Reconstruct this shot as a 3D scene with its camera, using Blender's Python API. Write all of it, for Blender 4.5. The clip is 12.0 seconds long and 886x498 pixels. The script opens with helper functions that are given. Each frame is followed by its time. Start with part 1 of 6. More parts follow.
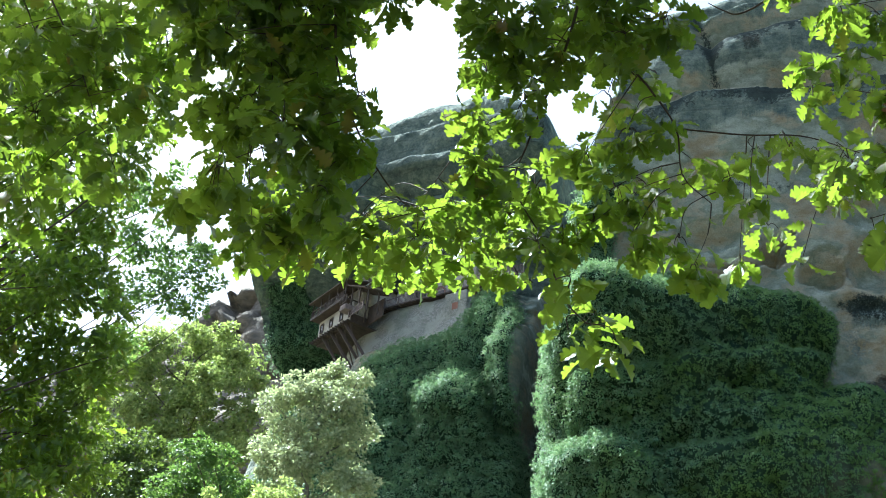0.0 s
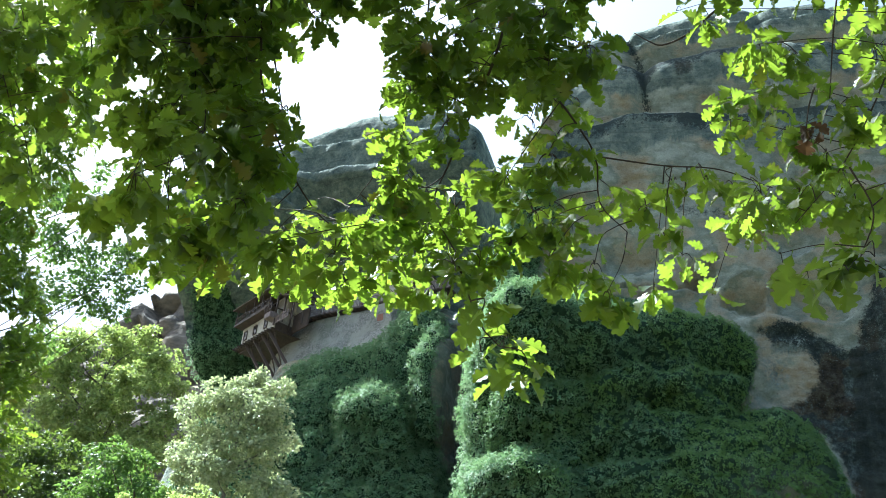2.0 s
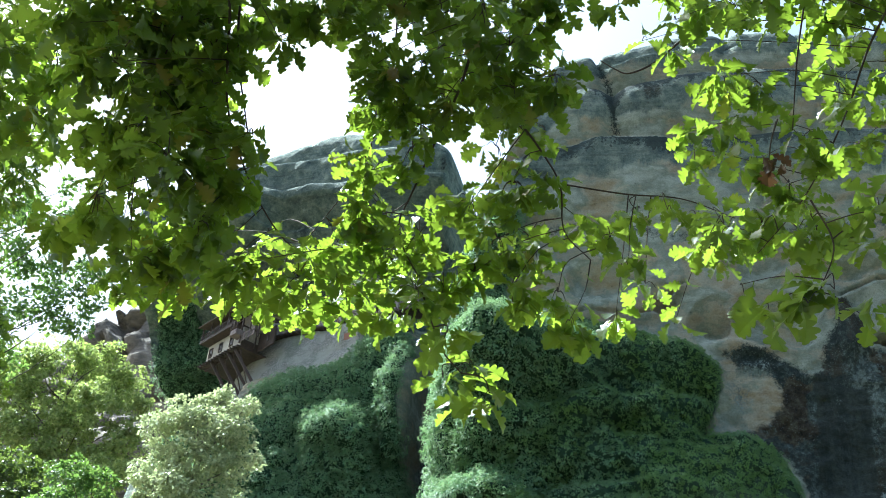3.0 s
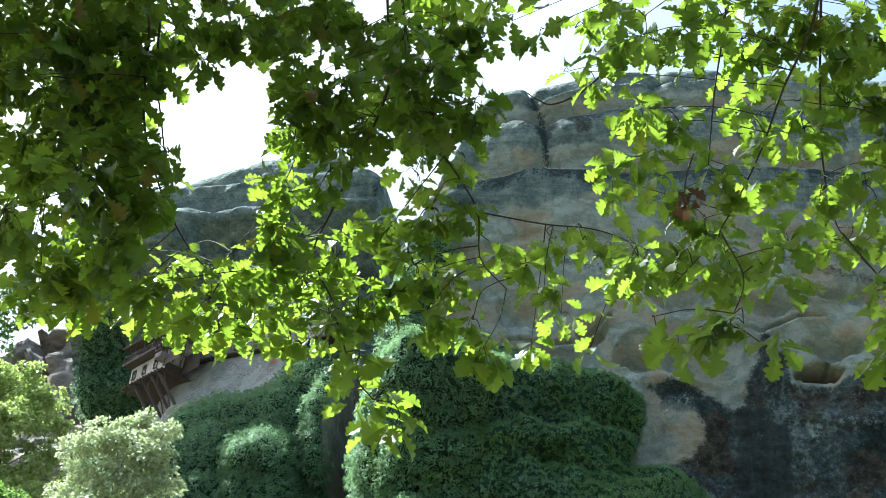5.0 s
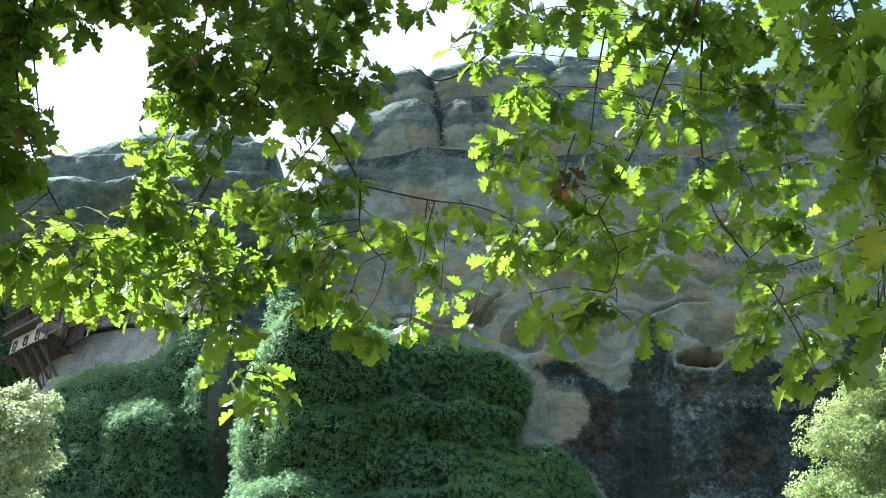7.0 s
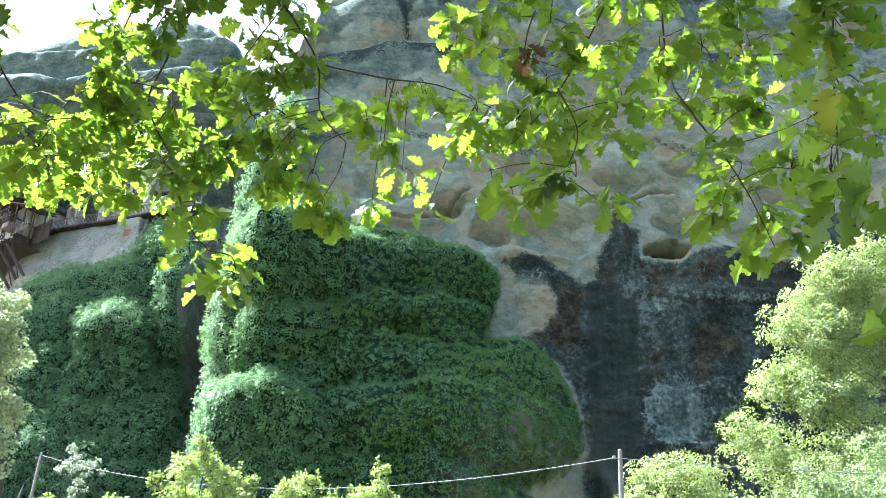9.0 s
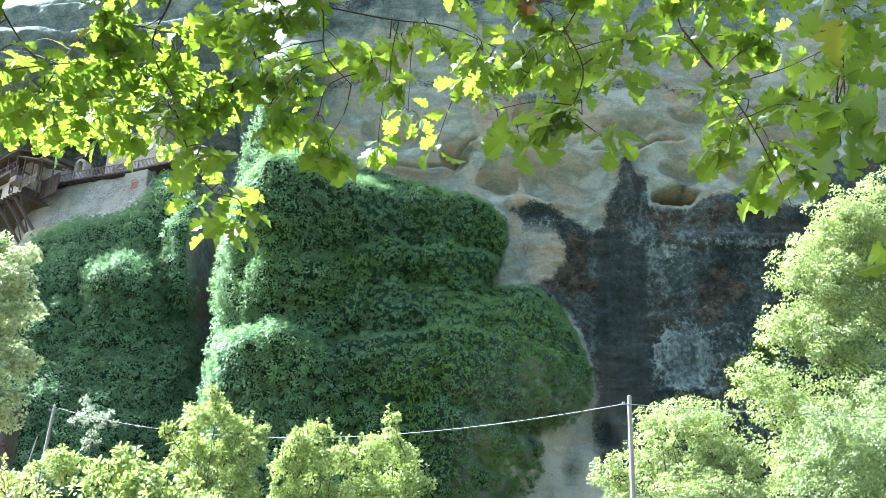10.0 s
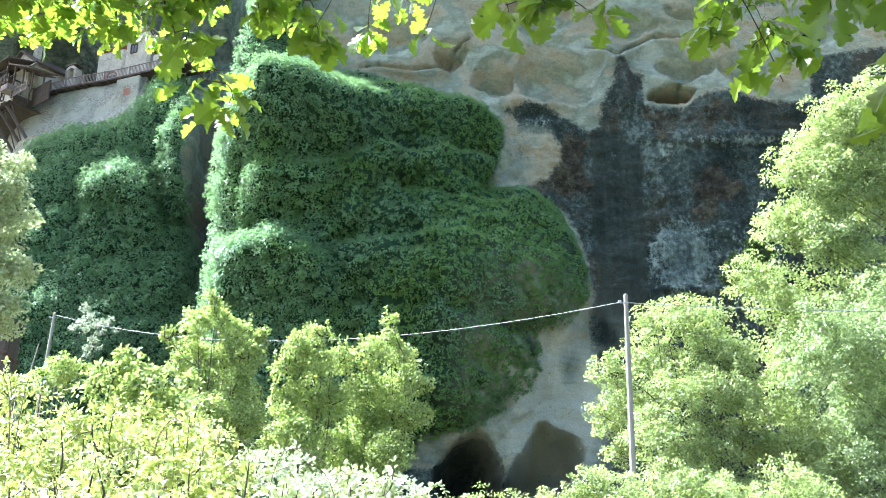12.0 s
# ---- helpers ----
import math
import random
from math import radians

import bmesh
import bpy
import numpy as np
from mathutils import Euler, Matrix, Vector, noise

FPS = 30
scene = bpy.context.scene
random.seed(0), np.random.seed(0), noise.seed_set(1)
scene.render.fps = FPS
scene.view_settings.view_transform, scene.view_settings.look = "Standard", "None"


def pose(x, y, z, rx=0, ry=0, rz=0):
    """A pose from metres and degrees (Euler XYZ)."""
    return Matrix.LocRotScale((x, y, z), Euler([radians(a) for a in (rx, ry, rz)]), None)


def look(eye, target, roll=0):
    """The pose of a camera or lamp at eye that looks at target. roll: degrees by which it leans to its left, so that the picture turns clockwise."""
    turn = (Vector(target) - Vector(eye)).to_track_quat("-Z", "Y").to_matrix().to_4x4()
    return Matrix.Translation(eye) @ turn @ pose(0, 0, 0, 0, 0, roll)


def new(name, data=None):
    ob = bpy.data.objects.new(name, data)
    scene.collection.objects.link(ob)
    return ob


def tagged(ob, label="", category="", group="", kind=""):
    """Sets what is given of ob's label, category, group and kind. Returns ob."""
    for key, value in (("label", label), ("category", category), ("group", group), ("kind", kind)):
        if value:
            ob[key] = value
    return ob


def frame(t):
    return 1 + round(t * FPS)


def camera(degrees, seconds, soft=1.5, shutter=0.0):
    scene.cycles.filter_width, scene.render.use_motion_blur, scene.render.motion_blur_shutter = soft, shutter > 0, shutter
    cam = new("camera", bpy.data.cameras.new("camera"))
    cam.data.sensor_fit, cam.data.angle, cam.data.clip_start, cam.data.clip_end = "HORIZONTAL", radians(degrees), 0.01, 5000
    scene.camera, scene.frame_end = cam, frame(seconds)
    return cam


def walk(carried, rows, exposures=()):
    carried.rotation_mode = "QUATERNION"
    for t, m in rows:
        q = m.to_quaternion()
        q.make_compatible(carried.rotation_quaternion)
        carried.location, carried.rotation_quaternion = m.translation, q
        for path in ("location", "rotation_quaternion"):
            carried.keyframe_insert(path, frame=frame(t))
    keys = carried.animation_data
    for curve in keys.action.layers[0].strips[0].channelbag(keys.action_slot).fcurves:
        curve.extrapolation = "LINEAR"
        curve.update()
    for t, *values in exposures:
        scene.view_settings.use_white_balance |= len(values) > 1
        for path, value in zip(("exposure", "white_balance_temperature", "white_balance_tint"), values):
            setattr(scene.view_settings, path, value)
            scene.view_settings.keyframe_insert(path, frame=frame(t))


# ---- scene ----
cam = camera(38.39, 12.0, soft=0.8)
# seconds, x, y, z, rx, ry, rz
ROWS = [
    (0.0, 0.0000, 0.0000, 1.6000, 120.959, -5.197, 13.666),
    (0.5, 0.0094, -0.0014, 1.6040, 121.142, -5.281, 12.720),
    (1.0, 0.0223, 0.0004, 1.6009, 121.425, -5.330, 11.690),
    (1.5, 0.0285, -0.0041, 1.6042, 121.645, -5.354, 10.721),
    (2.0, 0.0302, -0.0102, 1.6136, 121.883, -5.418, 9.730),
    (2.5, 0.0382, -0.0119, 1.6212, 122.273, -5.427, 9.023),
    (3.0, 0.0407, -0.0153, 1.6291, 122.925, -5.333, 8.071),
    (5.0, 0.0756, 0.0035, 1.6365, 124.481, -4.837, 4.617),
    (5.5, 0.0897, 0.0107, 1.6369, 124.594, -4.291, 3.211),
    (6.0, 0.1003, 0.0130, 1.6413, 124.413, -3.615, 1.427),
    (6.5, 0.1031, 0.0158, 1.6411, 124.282, -3.419, 0.392),
    (7.0, 0.1069, 0.0214, 1.6377, 123.843, -3.401, -0.272),
    (7.5, 0.1199, 0.0327, 1.6300, 122.799, -3.187, -0.949),
    (9.5, 0.1278, 0.0415, 1.5883, 118.004, -1.929, -0.974),
    (10.0, 0.1308, 0.0473, 1.5788, 116.880, -1.753, -0.580),
    (10.5, 0.1341, 0.0595, 1.5701, 115.821, -1.312, -0.466),
    (11.0, 0.1360, 0.0646, 1.5629, 114.655, -1.078, -0.463),
    (11.5, 0.1352, 0.0650, 1.5485, 113.569, -0.906, -0.371),
    (12.0, 0.1408, 0.0609, 1.5321, 112.503, -0.878, -0.364),
]
walk(cam, [(t, pose(x, y, z, rx, ry, rz)) for t, x, y, z, rx, ry, rz in ROWS],
     exposures=[(0.0, 1.64, 5350, 0), (3.0, 1.72, 5350, 0), (7.5, 1.90, 5350, 0), (9.5, 2.59, 5350, 0), (12.0, 2.65, 5350, 0)])

# ---- light: one high sun from beyond the left rock, clear sky ----
SUN_AZ, SUN_EL = radians(-68), radians(54)      # bearing from +y towards +x, height
SUN_DIR = Vector((math.sin(SUN_AZ) * math.cos(SUN_EL), math.cos(SUN_AZ) * math.cos(SUN_EL), math.sin(SUN_EL)))
world = bpy.data.worlds.new("world")
scene.world = world
world.use_nodes = True
sky = world.node_tree.nodes.new("ShaderNodeTexSky")
sky.sky_type, sky.sun_disc = "NISHITA", False
sky.sun_elevation, sky.sun_rotation = SUN_EL, SUN_AZ
sky.air_density, sky.dust_density, sky.ozone_density = 1.0, 6.5, 0.8
back = world.node_tree.nodes["Background"]
back.inputs["Strength"].default_value = 0.098
world.node_tree.links.new(sky.outputs["Color"], back.inputs["Color"])
sun = new("sun", bpy.data.lights.new("sun", "SUN"))
sun.data.energy, sun.data.angle, sun.data.color = 5.0, radians(0.53), (1.0, 0.96, 0.88)
sun.matrix_world = look(SUN_DIR * 300, (0, 0, 0))


# ---- materials ----
def material(name):
    m = bpy.data.materials.new(name)
    m.use_nodes = True
    return m, m.node_tree.nodes, m.node_tree.links, m.node_tree.nodes["Principled BSDF"]


def ramp(nodes, stops):
    r = nodes.new("ShaderNodeValToRGB")
    e = r.color_ramp.elements
    while len(e) < len(stops):
        e.new(0.5)
    for k, (at, c) in zip(e, stops):
        k.position, k.color = at, (*c, 1)
    return r


def noise_node(nodes, links, scale, detail=6, rough=0.6, stretch=(1, 1, 1), coord="Object", seed=0.0):
    co, mp, n = nodes.new("ShaderNodeTexCoord"), nodes.new("ShaderNodeMapping"), nodes.new("ShaderNodeTexNoise")
    mp.inputs["Scale"].default_value = stretch
    mp.inputs["Location"].default_value = (seed, seed * 1.7, seed * 0.6)
    n.inputs["Scale"].default_value, n.inputs["Detail"].default_value, n.inputs["Roughness"].default_value = scale, detail, rough
    links.new(co.outputs[coord], mp.inputs["Vector"])
    links.new(mp.outputs["Vector"], n.inputs["Vector"])
    return n


def math_node(nodes, links, op, a, b=0.0, clamp=False):
    m = nodes.new("ShaderNodeMath")
    m.operation, m.use_clamp = op, clamp
    for k, v in enumerate((a, b)):
        if isinstance(v, (int, float)):
            m.inputs[k].default_value = v
        else:
            links.new(v, m.inputs[k])
    return m.outputs[0]


def mix_node(nodes, links, fac, a, b, blend="MIX"):
    m = nodes.new("ShaderNodeMix")
    m.data_type, m.blend_type = "RGBA", blend
    for sock, v in ((m.inputs[0], fac), (m.inputs[6], a), (m.inputs[7], b)):
        if isinstance(v, (int, float)):
            sock.default_value = v
        elif isinstance(v, tuple):
            sock.default_value = (*v, 1)
        else:
            links.new(v, sock)
    return m.outputs[2]


def bump_node(nodes, links, bsdf, height, strength, distance):
    b = nodes.new("ShaderNodeBump")
    b.inputs["Strength"].default_value, b.inputs["Distance"].default_value = strength, distance
    links.new(height, b.inputs["Height"])
    links.new(b.outputs["Normal"], bsdf.inputs["Normal"])


def rough_material(name, dark, light, scale, roughness=0.85, bump=0.4, distance=0.02, stretch=(1, 1, 1)):
    """A plain weathered surface: coarse stains over fine grain."""
    m, nodes, links, bsdf = material(name)
    fine = noise_node(nodes, links, scale, 8, 0.65, stretch)
    coarse = noise_node(nodes, links, scale * 0.15, 4, 0.6, stretch, seed=3.1)
    both = math_node(nodes, links, "ADD", math_node(nodes, links, "MULTIPLY", fine.outputs[0], 0.55),
                     math_node(nodes, links, "MULTIPLY", coarse.outputs[0], 0.45))
    r = ramp(nodes, [(0.36, dark), (0.64, light)])
    links.new(both, r.inputs[0])
    links.new(r.outputs[0], bsdf.inputs["Base Color"])
    bsdf.inputs["Roughness"].default_value = roughness
    bump_node(nodes, links, bsdf, fine.outputs[0], bump, distance)
    return m


def leaf_material(name, dark, light, through_colour, amount=0.45, roughness=0.45, per_object=False, dry=None, patches=None, gloss=0.4, drift_scale=0.16):
    """Leaf blades: gloss on top, light passing through from behind; hue varies leaf by leaf."""
    m, nodes, links, bsdf = material(name)
    if per_object:
        source = nodes.new("ShaderNodeObjectInfo").outputs["Random"]
    else:
        source = nodes.new("ShaderNodeNewGeometry").outputs["Random Per Island"]
    stops = [(0.0, dark), (0.9, light)]
    if dry:
        stops += [(0.975, light), (0.99, dry)]
    r = ramp(nodes, stops)
    links.new(source, r.inputs[0])
    vein = noise_node(nodes, links, 40 if per_object else 2.5, 4)
    tint = mix_node(nodes, links, math_node(nodes, links, "MULTIPLY", vein.outputs[0], 0.5), r.outputs[0],
                    tuple(c * 0.55 for c in dark))
    if patches:                                     # growth of another tint in drifts
        drift = ramp(nodes, [(0.46, (0, 0, 0)), (0.62, (0.9, 0.9, 0.9))])
        place = nodes.new("ShaderNodeSeparateXYZ")
        links.new(nodes.new("ShaderNodeTexCoord").outputs["Object"], place.inputs[0])
        east = math_node(nodes, links, "MULTIPLY", math_node(nodes, links, "ADD", place.outputs[0], 10.0), 0.006)
        links.new(math_node(nodes, links, "ADD", noise_node(nodes, links, drift_scale, 6, 0.7, seed=4.0).outputs[0], east), drift.inputs[0])
        tint = mix_node(nodes, links, drift.outputs[0], tint, patches)
    links.new(tint, bsdf.inputs["Base Color"])
    bsdf.inputs["Roughness"].default_value = roughness
    bsdf.inputs["Specular IOR Level"].default_value = gloss
    glow = nodes.new("ShaderNodeBsdfTranslucent")
    links.new(mix_node(nodes, links, 0.35, through_colour, r.outputs[0]), glow.inputs["Color"])
    blend = nodes.new("ShaderNodeMixShader")
    blend.inputs[0].default_value = amount
    links.new(bsdf.outputs[0], blend.inputs[1])
    links.new(glow.outputs[0], blend.inputs[2])
    links.new(blend.outputs[0], nodes["Material Output"].inputs["Surface"])
    return m


def rock_material():
    """Conglomerate sandstone: tan ground, grey weather crust, black water streaks and painted shade, painted lit rims,
    dark green under ivy, by the masks of the mesh.
    """
    m, nodes, links, bsdf = material("sandstone")

    def mask(name):
        a = nodes.new("ShaderNodeAttribute")
        a.attribute_name = name
        return a.outputs["Fac"]

    big = noise_node(nodes, links, 0.09, 6, 0.6)
    mid = noise_node(nodes, links, 0.7, 8, 0.65, seed=2.0)
    grain = noise_node(nodes, links, 2.6, 10, 0.75, seed=5.0)
    streak = noise_node(nodes, links, 0.5, 7, 0.7, (1, 1, 0.13), seed=8.0)
    pebble = nodes.new("ShaderNodeTexVoronoi")
    pebble.inputs["Scale"].default_value = 4.5
    co = nodes.new("ShaderNodeTexCoord")
    links.new(co.outputs["Object"], pebble.inputs["Vector"])
    tan = ramp(nodes, [(0.39, (0.19, 0.18, 0.13)), (0.5, (0.345, 0.325, 0.24)), (0.61, (0.45, 0.43, 0.345))])
    mixed = math_node(nodes, links, "ADD", math_node(nodes, links, "MULTIPLY", mid.outputs[0], 0.6), math_node(nodes, links, "MULTIPLY", grain.outputs[0], 0.4))
    links.new(mixed, tan.inputs[0])
    grey = ramp(nodes, [(0.39, (0.080, 0.110, 0.106)), (0.5, (0.18, 0.208, 0.178)), (0.61, (0.30, 0.32, 0.262))])
    links.new(mixed, grey.inputs[0])
    black = ramp(nodes, [(0.40, (0.012, 0.018, 0.016)), (0.49, (0.034, 0.045, 0.040)), (0.54, (0.075, 0.090, 0.080)), (0.59, (0.16, 0.18, 0.16))])
    wash = noise_node(nodes, links, 0.2, 5, 0.6, (1, 1, 0.4), seed=15.0)
    fleck = noise_node(nodes, links, 2.0, 9, 0.78, (1, 1, 0.85), seed=11.0)
    links.new(math_node(nodes, links, "ADD", math_node(nodes, links, "ADD", math_node(nodes, links, "MULTIPLY", streak.outputs[0], 0.15),
                        math_node(nodes, links, "MULTIPLY", wash.outputs[0], 0.35)), math_node(nodes, links, "MULTIPLY", fleck.outputs[0], 0.5)), black.inputs[0])

    def crisp(name, spread, noise_out):
        v = math_node(nodes, links, "ADD", mask(name), math_node(nodes, links, "MULTIPLY", math_node(nodes, links, "SUBTRACT", noise_out, 0.5), spread))
        r = ramp(nodes, [(0.42, (0, 0, 0)), (0.58, (1, 1, 1))])
        links.new(v, r.inputs[0])
        return r.outputs[0]

    rust = ramp(nodes, [(0.52, (0, 0, 0)), (0.60, (0.6, 0.6, 0.6))])
    links.new(noise_node(nodes, links, 0.28, 8, 0.7, (1, 1, 0.6), seed=29.0).outputs[0], rust.inputs[0])
    black_c = mix_node(nodes, links, rust.outputs[0], black.outputs[0], (0.070, 0.054, 0.034))
    brown = ramp(nodes, [(0.41, (0.016, 0.015, 0.012)), (0.5, (0.056, 0.044, 0.028)), (0.59, (0.110, 0.096, 0.066))])
    links.new(mixed, brown.inputs[0])
    black_c = mix_node(nodes, links, crisp("rust", 0.9, fleck.outputs[0]), black_c, brown.outputs[0])
    lime = ramp(nodes, [(0.555, (0, 0, 0)), (0.62, (0.85, 0.85, 0.85))])
    links.new(math_node(nodes, links, "ADD", math_node(nodes, links, "MULTIPLY", wash.outputs[0], 0.45), math_node(nodes, links, "MULTIPLY", fleck.outputs[0], 0.55)), lime.inputs[0])
    black_c = mix_node(nodes, links, lime.outputs[0], black_c, (0.17, 0.195, 0.18))
    stone = nodes.new("ShaderNodeTexVoronoi")                       # pale pebbles set in the crust
    stone.inputs["Scale"].default_value = 4.0
    links.new(co.outputs["Object"], stone.inputs["Vector"])
    dot = ramp(nodes, [(0.16, (1, 1, 1)), (0.26, (0, 0, 0))])
    links.new(stone.outputs["Distance"], dot.inputs[0])
    some = ramp(nodes, [(0.44, (0, 0, 0)), (0.60, (0.5, 0.5, 0.5))])
    links.new(noise_node(nodes, links, 0.45, 5, 0.6, seed=37.0).outputs[0], some.inputs[0])
    black_c = mix_node(nodes, links, math_node(nodes, links, "MULTIPLY", dot.outputs[0], some.outputs[0]), black_c, (0.27, 0.275, 0.25))
    sheen = ramp(nodes, [(0.42, (0.024, 0.031, 0.026)), (0.58, (0.050, 0.058, 0.047))])
    links.new(streak.outputs[0], sheen.inputs[0])
    black_c = mix_node(nodes, links, math_node(nodes, links, "MULTIPLY", crisp("slick", 0.5, mid.outputs[0]), 0.85), black_c, sheen.outputs[0])

    patch = ramp(nodes, [(0.36, (0.36, 0.26, 0.15)), (0.45, (0.43, 0.37, 0.28)), (0.52, (0.24, 0.27, 0.215)), (0.60, (0.46, 0.47, 0.41))])
    links.new(noise_node(nodes, links, 0.22, 7, 0.62, (1, 1, 1.4), seed=19.0).outputs[0], patch.inputs[0])
    tan_mix = mix_node(nodes, links, 0.7, tan.outputs[0], patch.outputs[0])
    c = mix_node(nodes, links, crisp("crust", 1.1, streak.outputs[0]), tan_mix, grey.outputs[0])
    c = mix_node(nodes, links, crisp("stain_shade", 0.8, grain.outputs[0]), c, black_c)
    c = mix_node(nodes, links, math_node(nodes, links, "MULTIPLY", crisp("lichen", 1.9, grain.outputs[0]), 0.9), c, (0.030, 0.042, 0.041))
    pale = ramp(nodes, [(0.43, (0.065, 0.080, 0.078)), (0.50, (0.145, 0.172, 0.162)), (0.58, (0.34, 0.37, 0.335))])
    links.new(math_node(nodes, links, "ADD", math_node(nodes, links, "MULTIPLY", streak.outputs[0], 0.5), math_node(nodes, links, "MULTIPLY", fleck.outputs[0], 0.5)), pale.inputs[0])
    c = mix_node(nodes, links, crisp("wash", 1.2, fleck.outputs[0]), c, pale.outputs[0])
    c = mix_node(nodes, links, crisp("ivy", 0.5, mid.outputs[0]), c, (0.034, 0.072, 0.038))
    # pale colour in place of sunlight on ledge rims and the foot wall
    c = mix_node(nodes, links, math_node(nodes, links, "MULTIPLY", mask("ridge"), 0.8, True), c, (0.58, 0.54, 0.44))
    bed = ramp(nodes, [(0.38, (0.72, 0.72, 0.72)), (0.47, (1, 1, 1)), (0.6, (1.06, 1.06, 1.05))])
    links.new(noise_node(nodes, links, 0.8, 5, 0.6, (0.22, 0.22, 2.2), seed=25.0).outputs[0], bed.inputs[0])
    c = mix_node(nodes, links, math_node(nodes, links, "MULTIPLY", mask("crust"), 1.25, True), c, bed.outputs[0], "MULTIPLY")
    speck = ramp(nodes, [(0.0, (0.55, 0.55, 0.55)), (0.3, (1.08, 1.08, 1.08))])
    links.new(pebble.outputs["Distance"], speck.inputs[0])
    c = mix_node(nodes, links, 0.35, c, speck.outputs[0], "MULTIPLY")
    fine = noise_node(nodes, links, 7.0, 6, 0.8, seed=21.0)
    pit = ramp(nodes, [(0.36, (0.45, 0.45, 0.45)), (0.47, (0.92, 0.92, 0.92)), (0.60, (1.08, 1.08, 1.08)), (0.68, (1.5, 1.5, 1.5))])
    links.new(fine.outputs[0], pit.inputs[0])
    c = mix_node(nodes, links, 0.45, c, pit.outputs[0], "MULTIPLY")
    pock = nodes.new("ShaderNodeTexVoronoi")
    pock.inputs["Scale"].default_value = 0.9
    links.new(co.outputs["Object"], pock.inputs["Vector"])
    hole = ramp(nodes, [(0.05, (0.35, 0.33, 0.3)), (0.13, (1, 1, 1))])
    links.new(pock.outputs["Distance"], hole.inputs[0])
    c = mix_node(nodes, links, 0.45, c, hole.outputs[0], "MULTIPLY")
    shade = ramp(nodes, [(0.3, (0.66, 0.74, 0.74)), (0.7, (1.03, 1.1, 1.05))])
    links.new(big.outputs[0], shade.inputs[0])
    c = mix_node(nodes, links, 1.0, c, shade.outputs[0], "MULTIPLY")
    links.new(c, bsdf.inputs["Base Color"])
    bsdf.inputs["Roughness"].default_value = 0.92
    bsdf.inputs["Specular IOR Level"].default_value = 0.25
    h = math_node(nodes, links, "ADD", math_node(nodes, links, "MULTIPLY", mid.outputs[0], 0.6),
                  math_node(nodes, links, "ADD", math_node(nodes, links, "MULTIPLY", grain.outputs[0], 0.35), math_node(nodes, links, "MULTIPLY", fine.outputs[0], 0.08)))
    bump_node(nodes, links, bsdf, h, 1.0, 0.9)
    return m


ROCK = rock_material()
BROWN_ROCK = rough_material("brown_layered_sandstone", (0.085, 0.074, 0.060), (0.30, 0.255, 0.20), 0.35, 0.95, 1.0, 0.8, (1, 1, 2.5))
FRESH_LEAF = leaf_material("fresh_green_leaf", (0.045, 0.105, 0.024), (0.13, 0.22, 0.06), (0.30, 0.48, 0.08), 0.38, 0.42)
SOIL = rough_material("leaf_litter_soil", (0.05, 0.045, 0.025), (0.13, 0.11, 0.06), 3.0, 0.95, 0.6, 0.05)
BARK = rough_material("bark", (0.035, 0.028, 0.02), (0.11, 0.09, 0.07), 25.0, 0.9, 0.8, 0.01, (1, 1, 0.25))
PALE_BARK = rough_material("pale_bark", (0.12, 0.11, 0.09), (0.28, 0.26, 0.22), 12.0, 0.9, 0.6, 0.01, (1, 1, 0.3))
TWIG = rough_material("twig_bark", (0.026, 0.019, 0.014), (0.075, 0.055, 0.038), 60.0, 0.8, 0.4, 0.002)
POLE_WOOD = rough_material("weathered_pole_wood", (0.19, 0.175, 0.15), (0.34, 0.32, 0.28), 9.0, 0.85, 0.5, 0.01, (1, 1, 0.08))
DARK_WOOD = rough_material("dark_stained_timber", (0.035, 0.026, 0.021), (0.11, 0.078, 0.06), 7.0, 0.75, 0.4, 0.01, (1, 1, 0.3))
RED_WOOD = rough_material("reddish_timber", (0.048, 0.034, 0.030), (0.105, 0.075, 0.064), 7.0, 0.75, 0.4, 0.01, (1, 1, 0.3))
PLASTER = rough_material("old_lime_plaster", (0.32, 0.29, 0.235), (0.56, 0.51, 0.43), 2.5, 0.9, 0.3, 0.03)


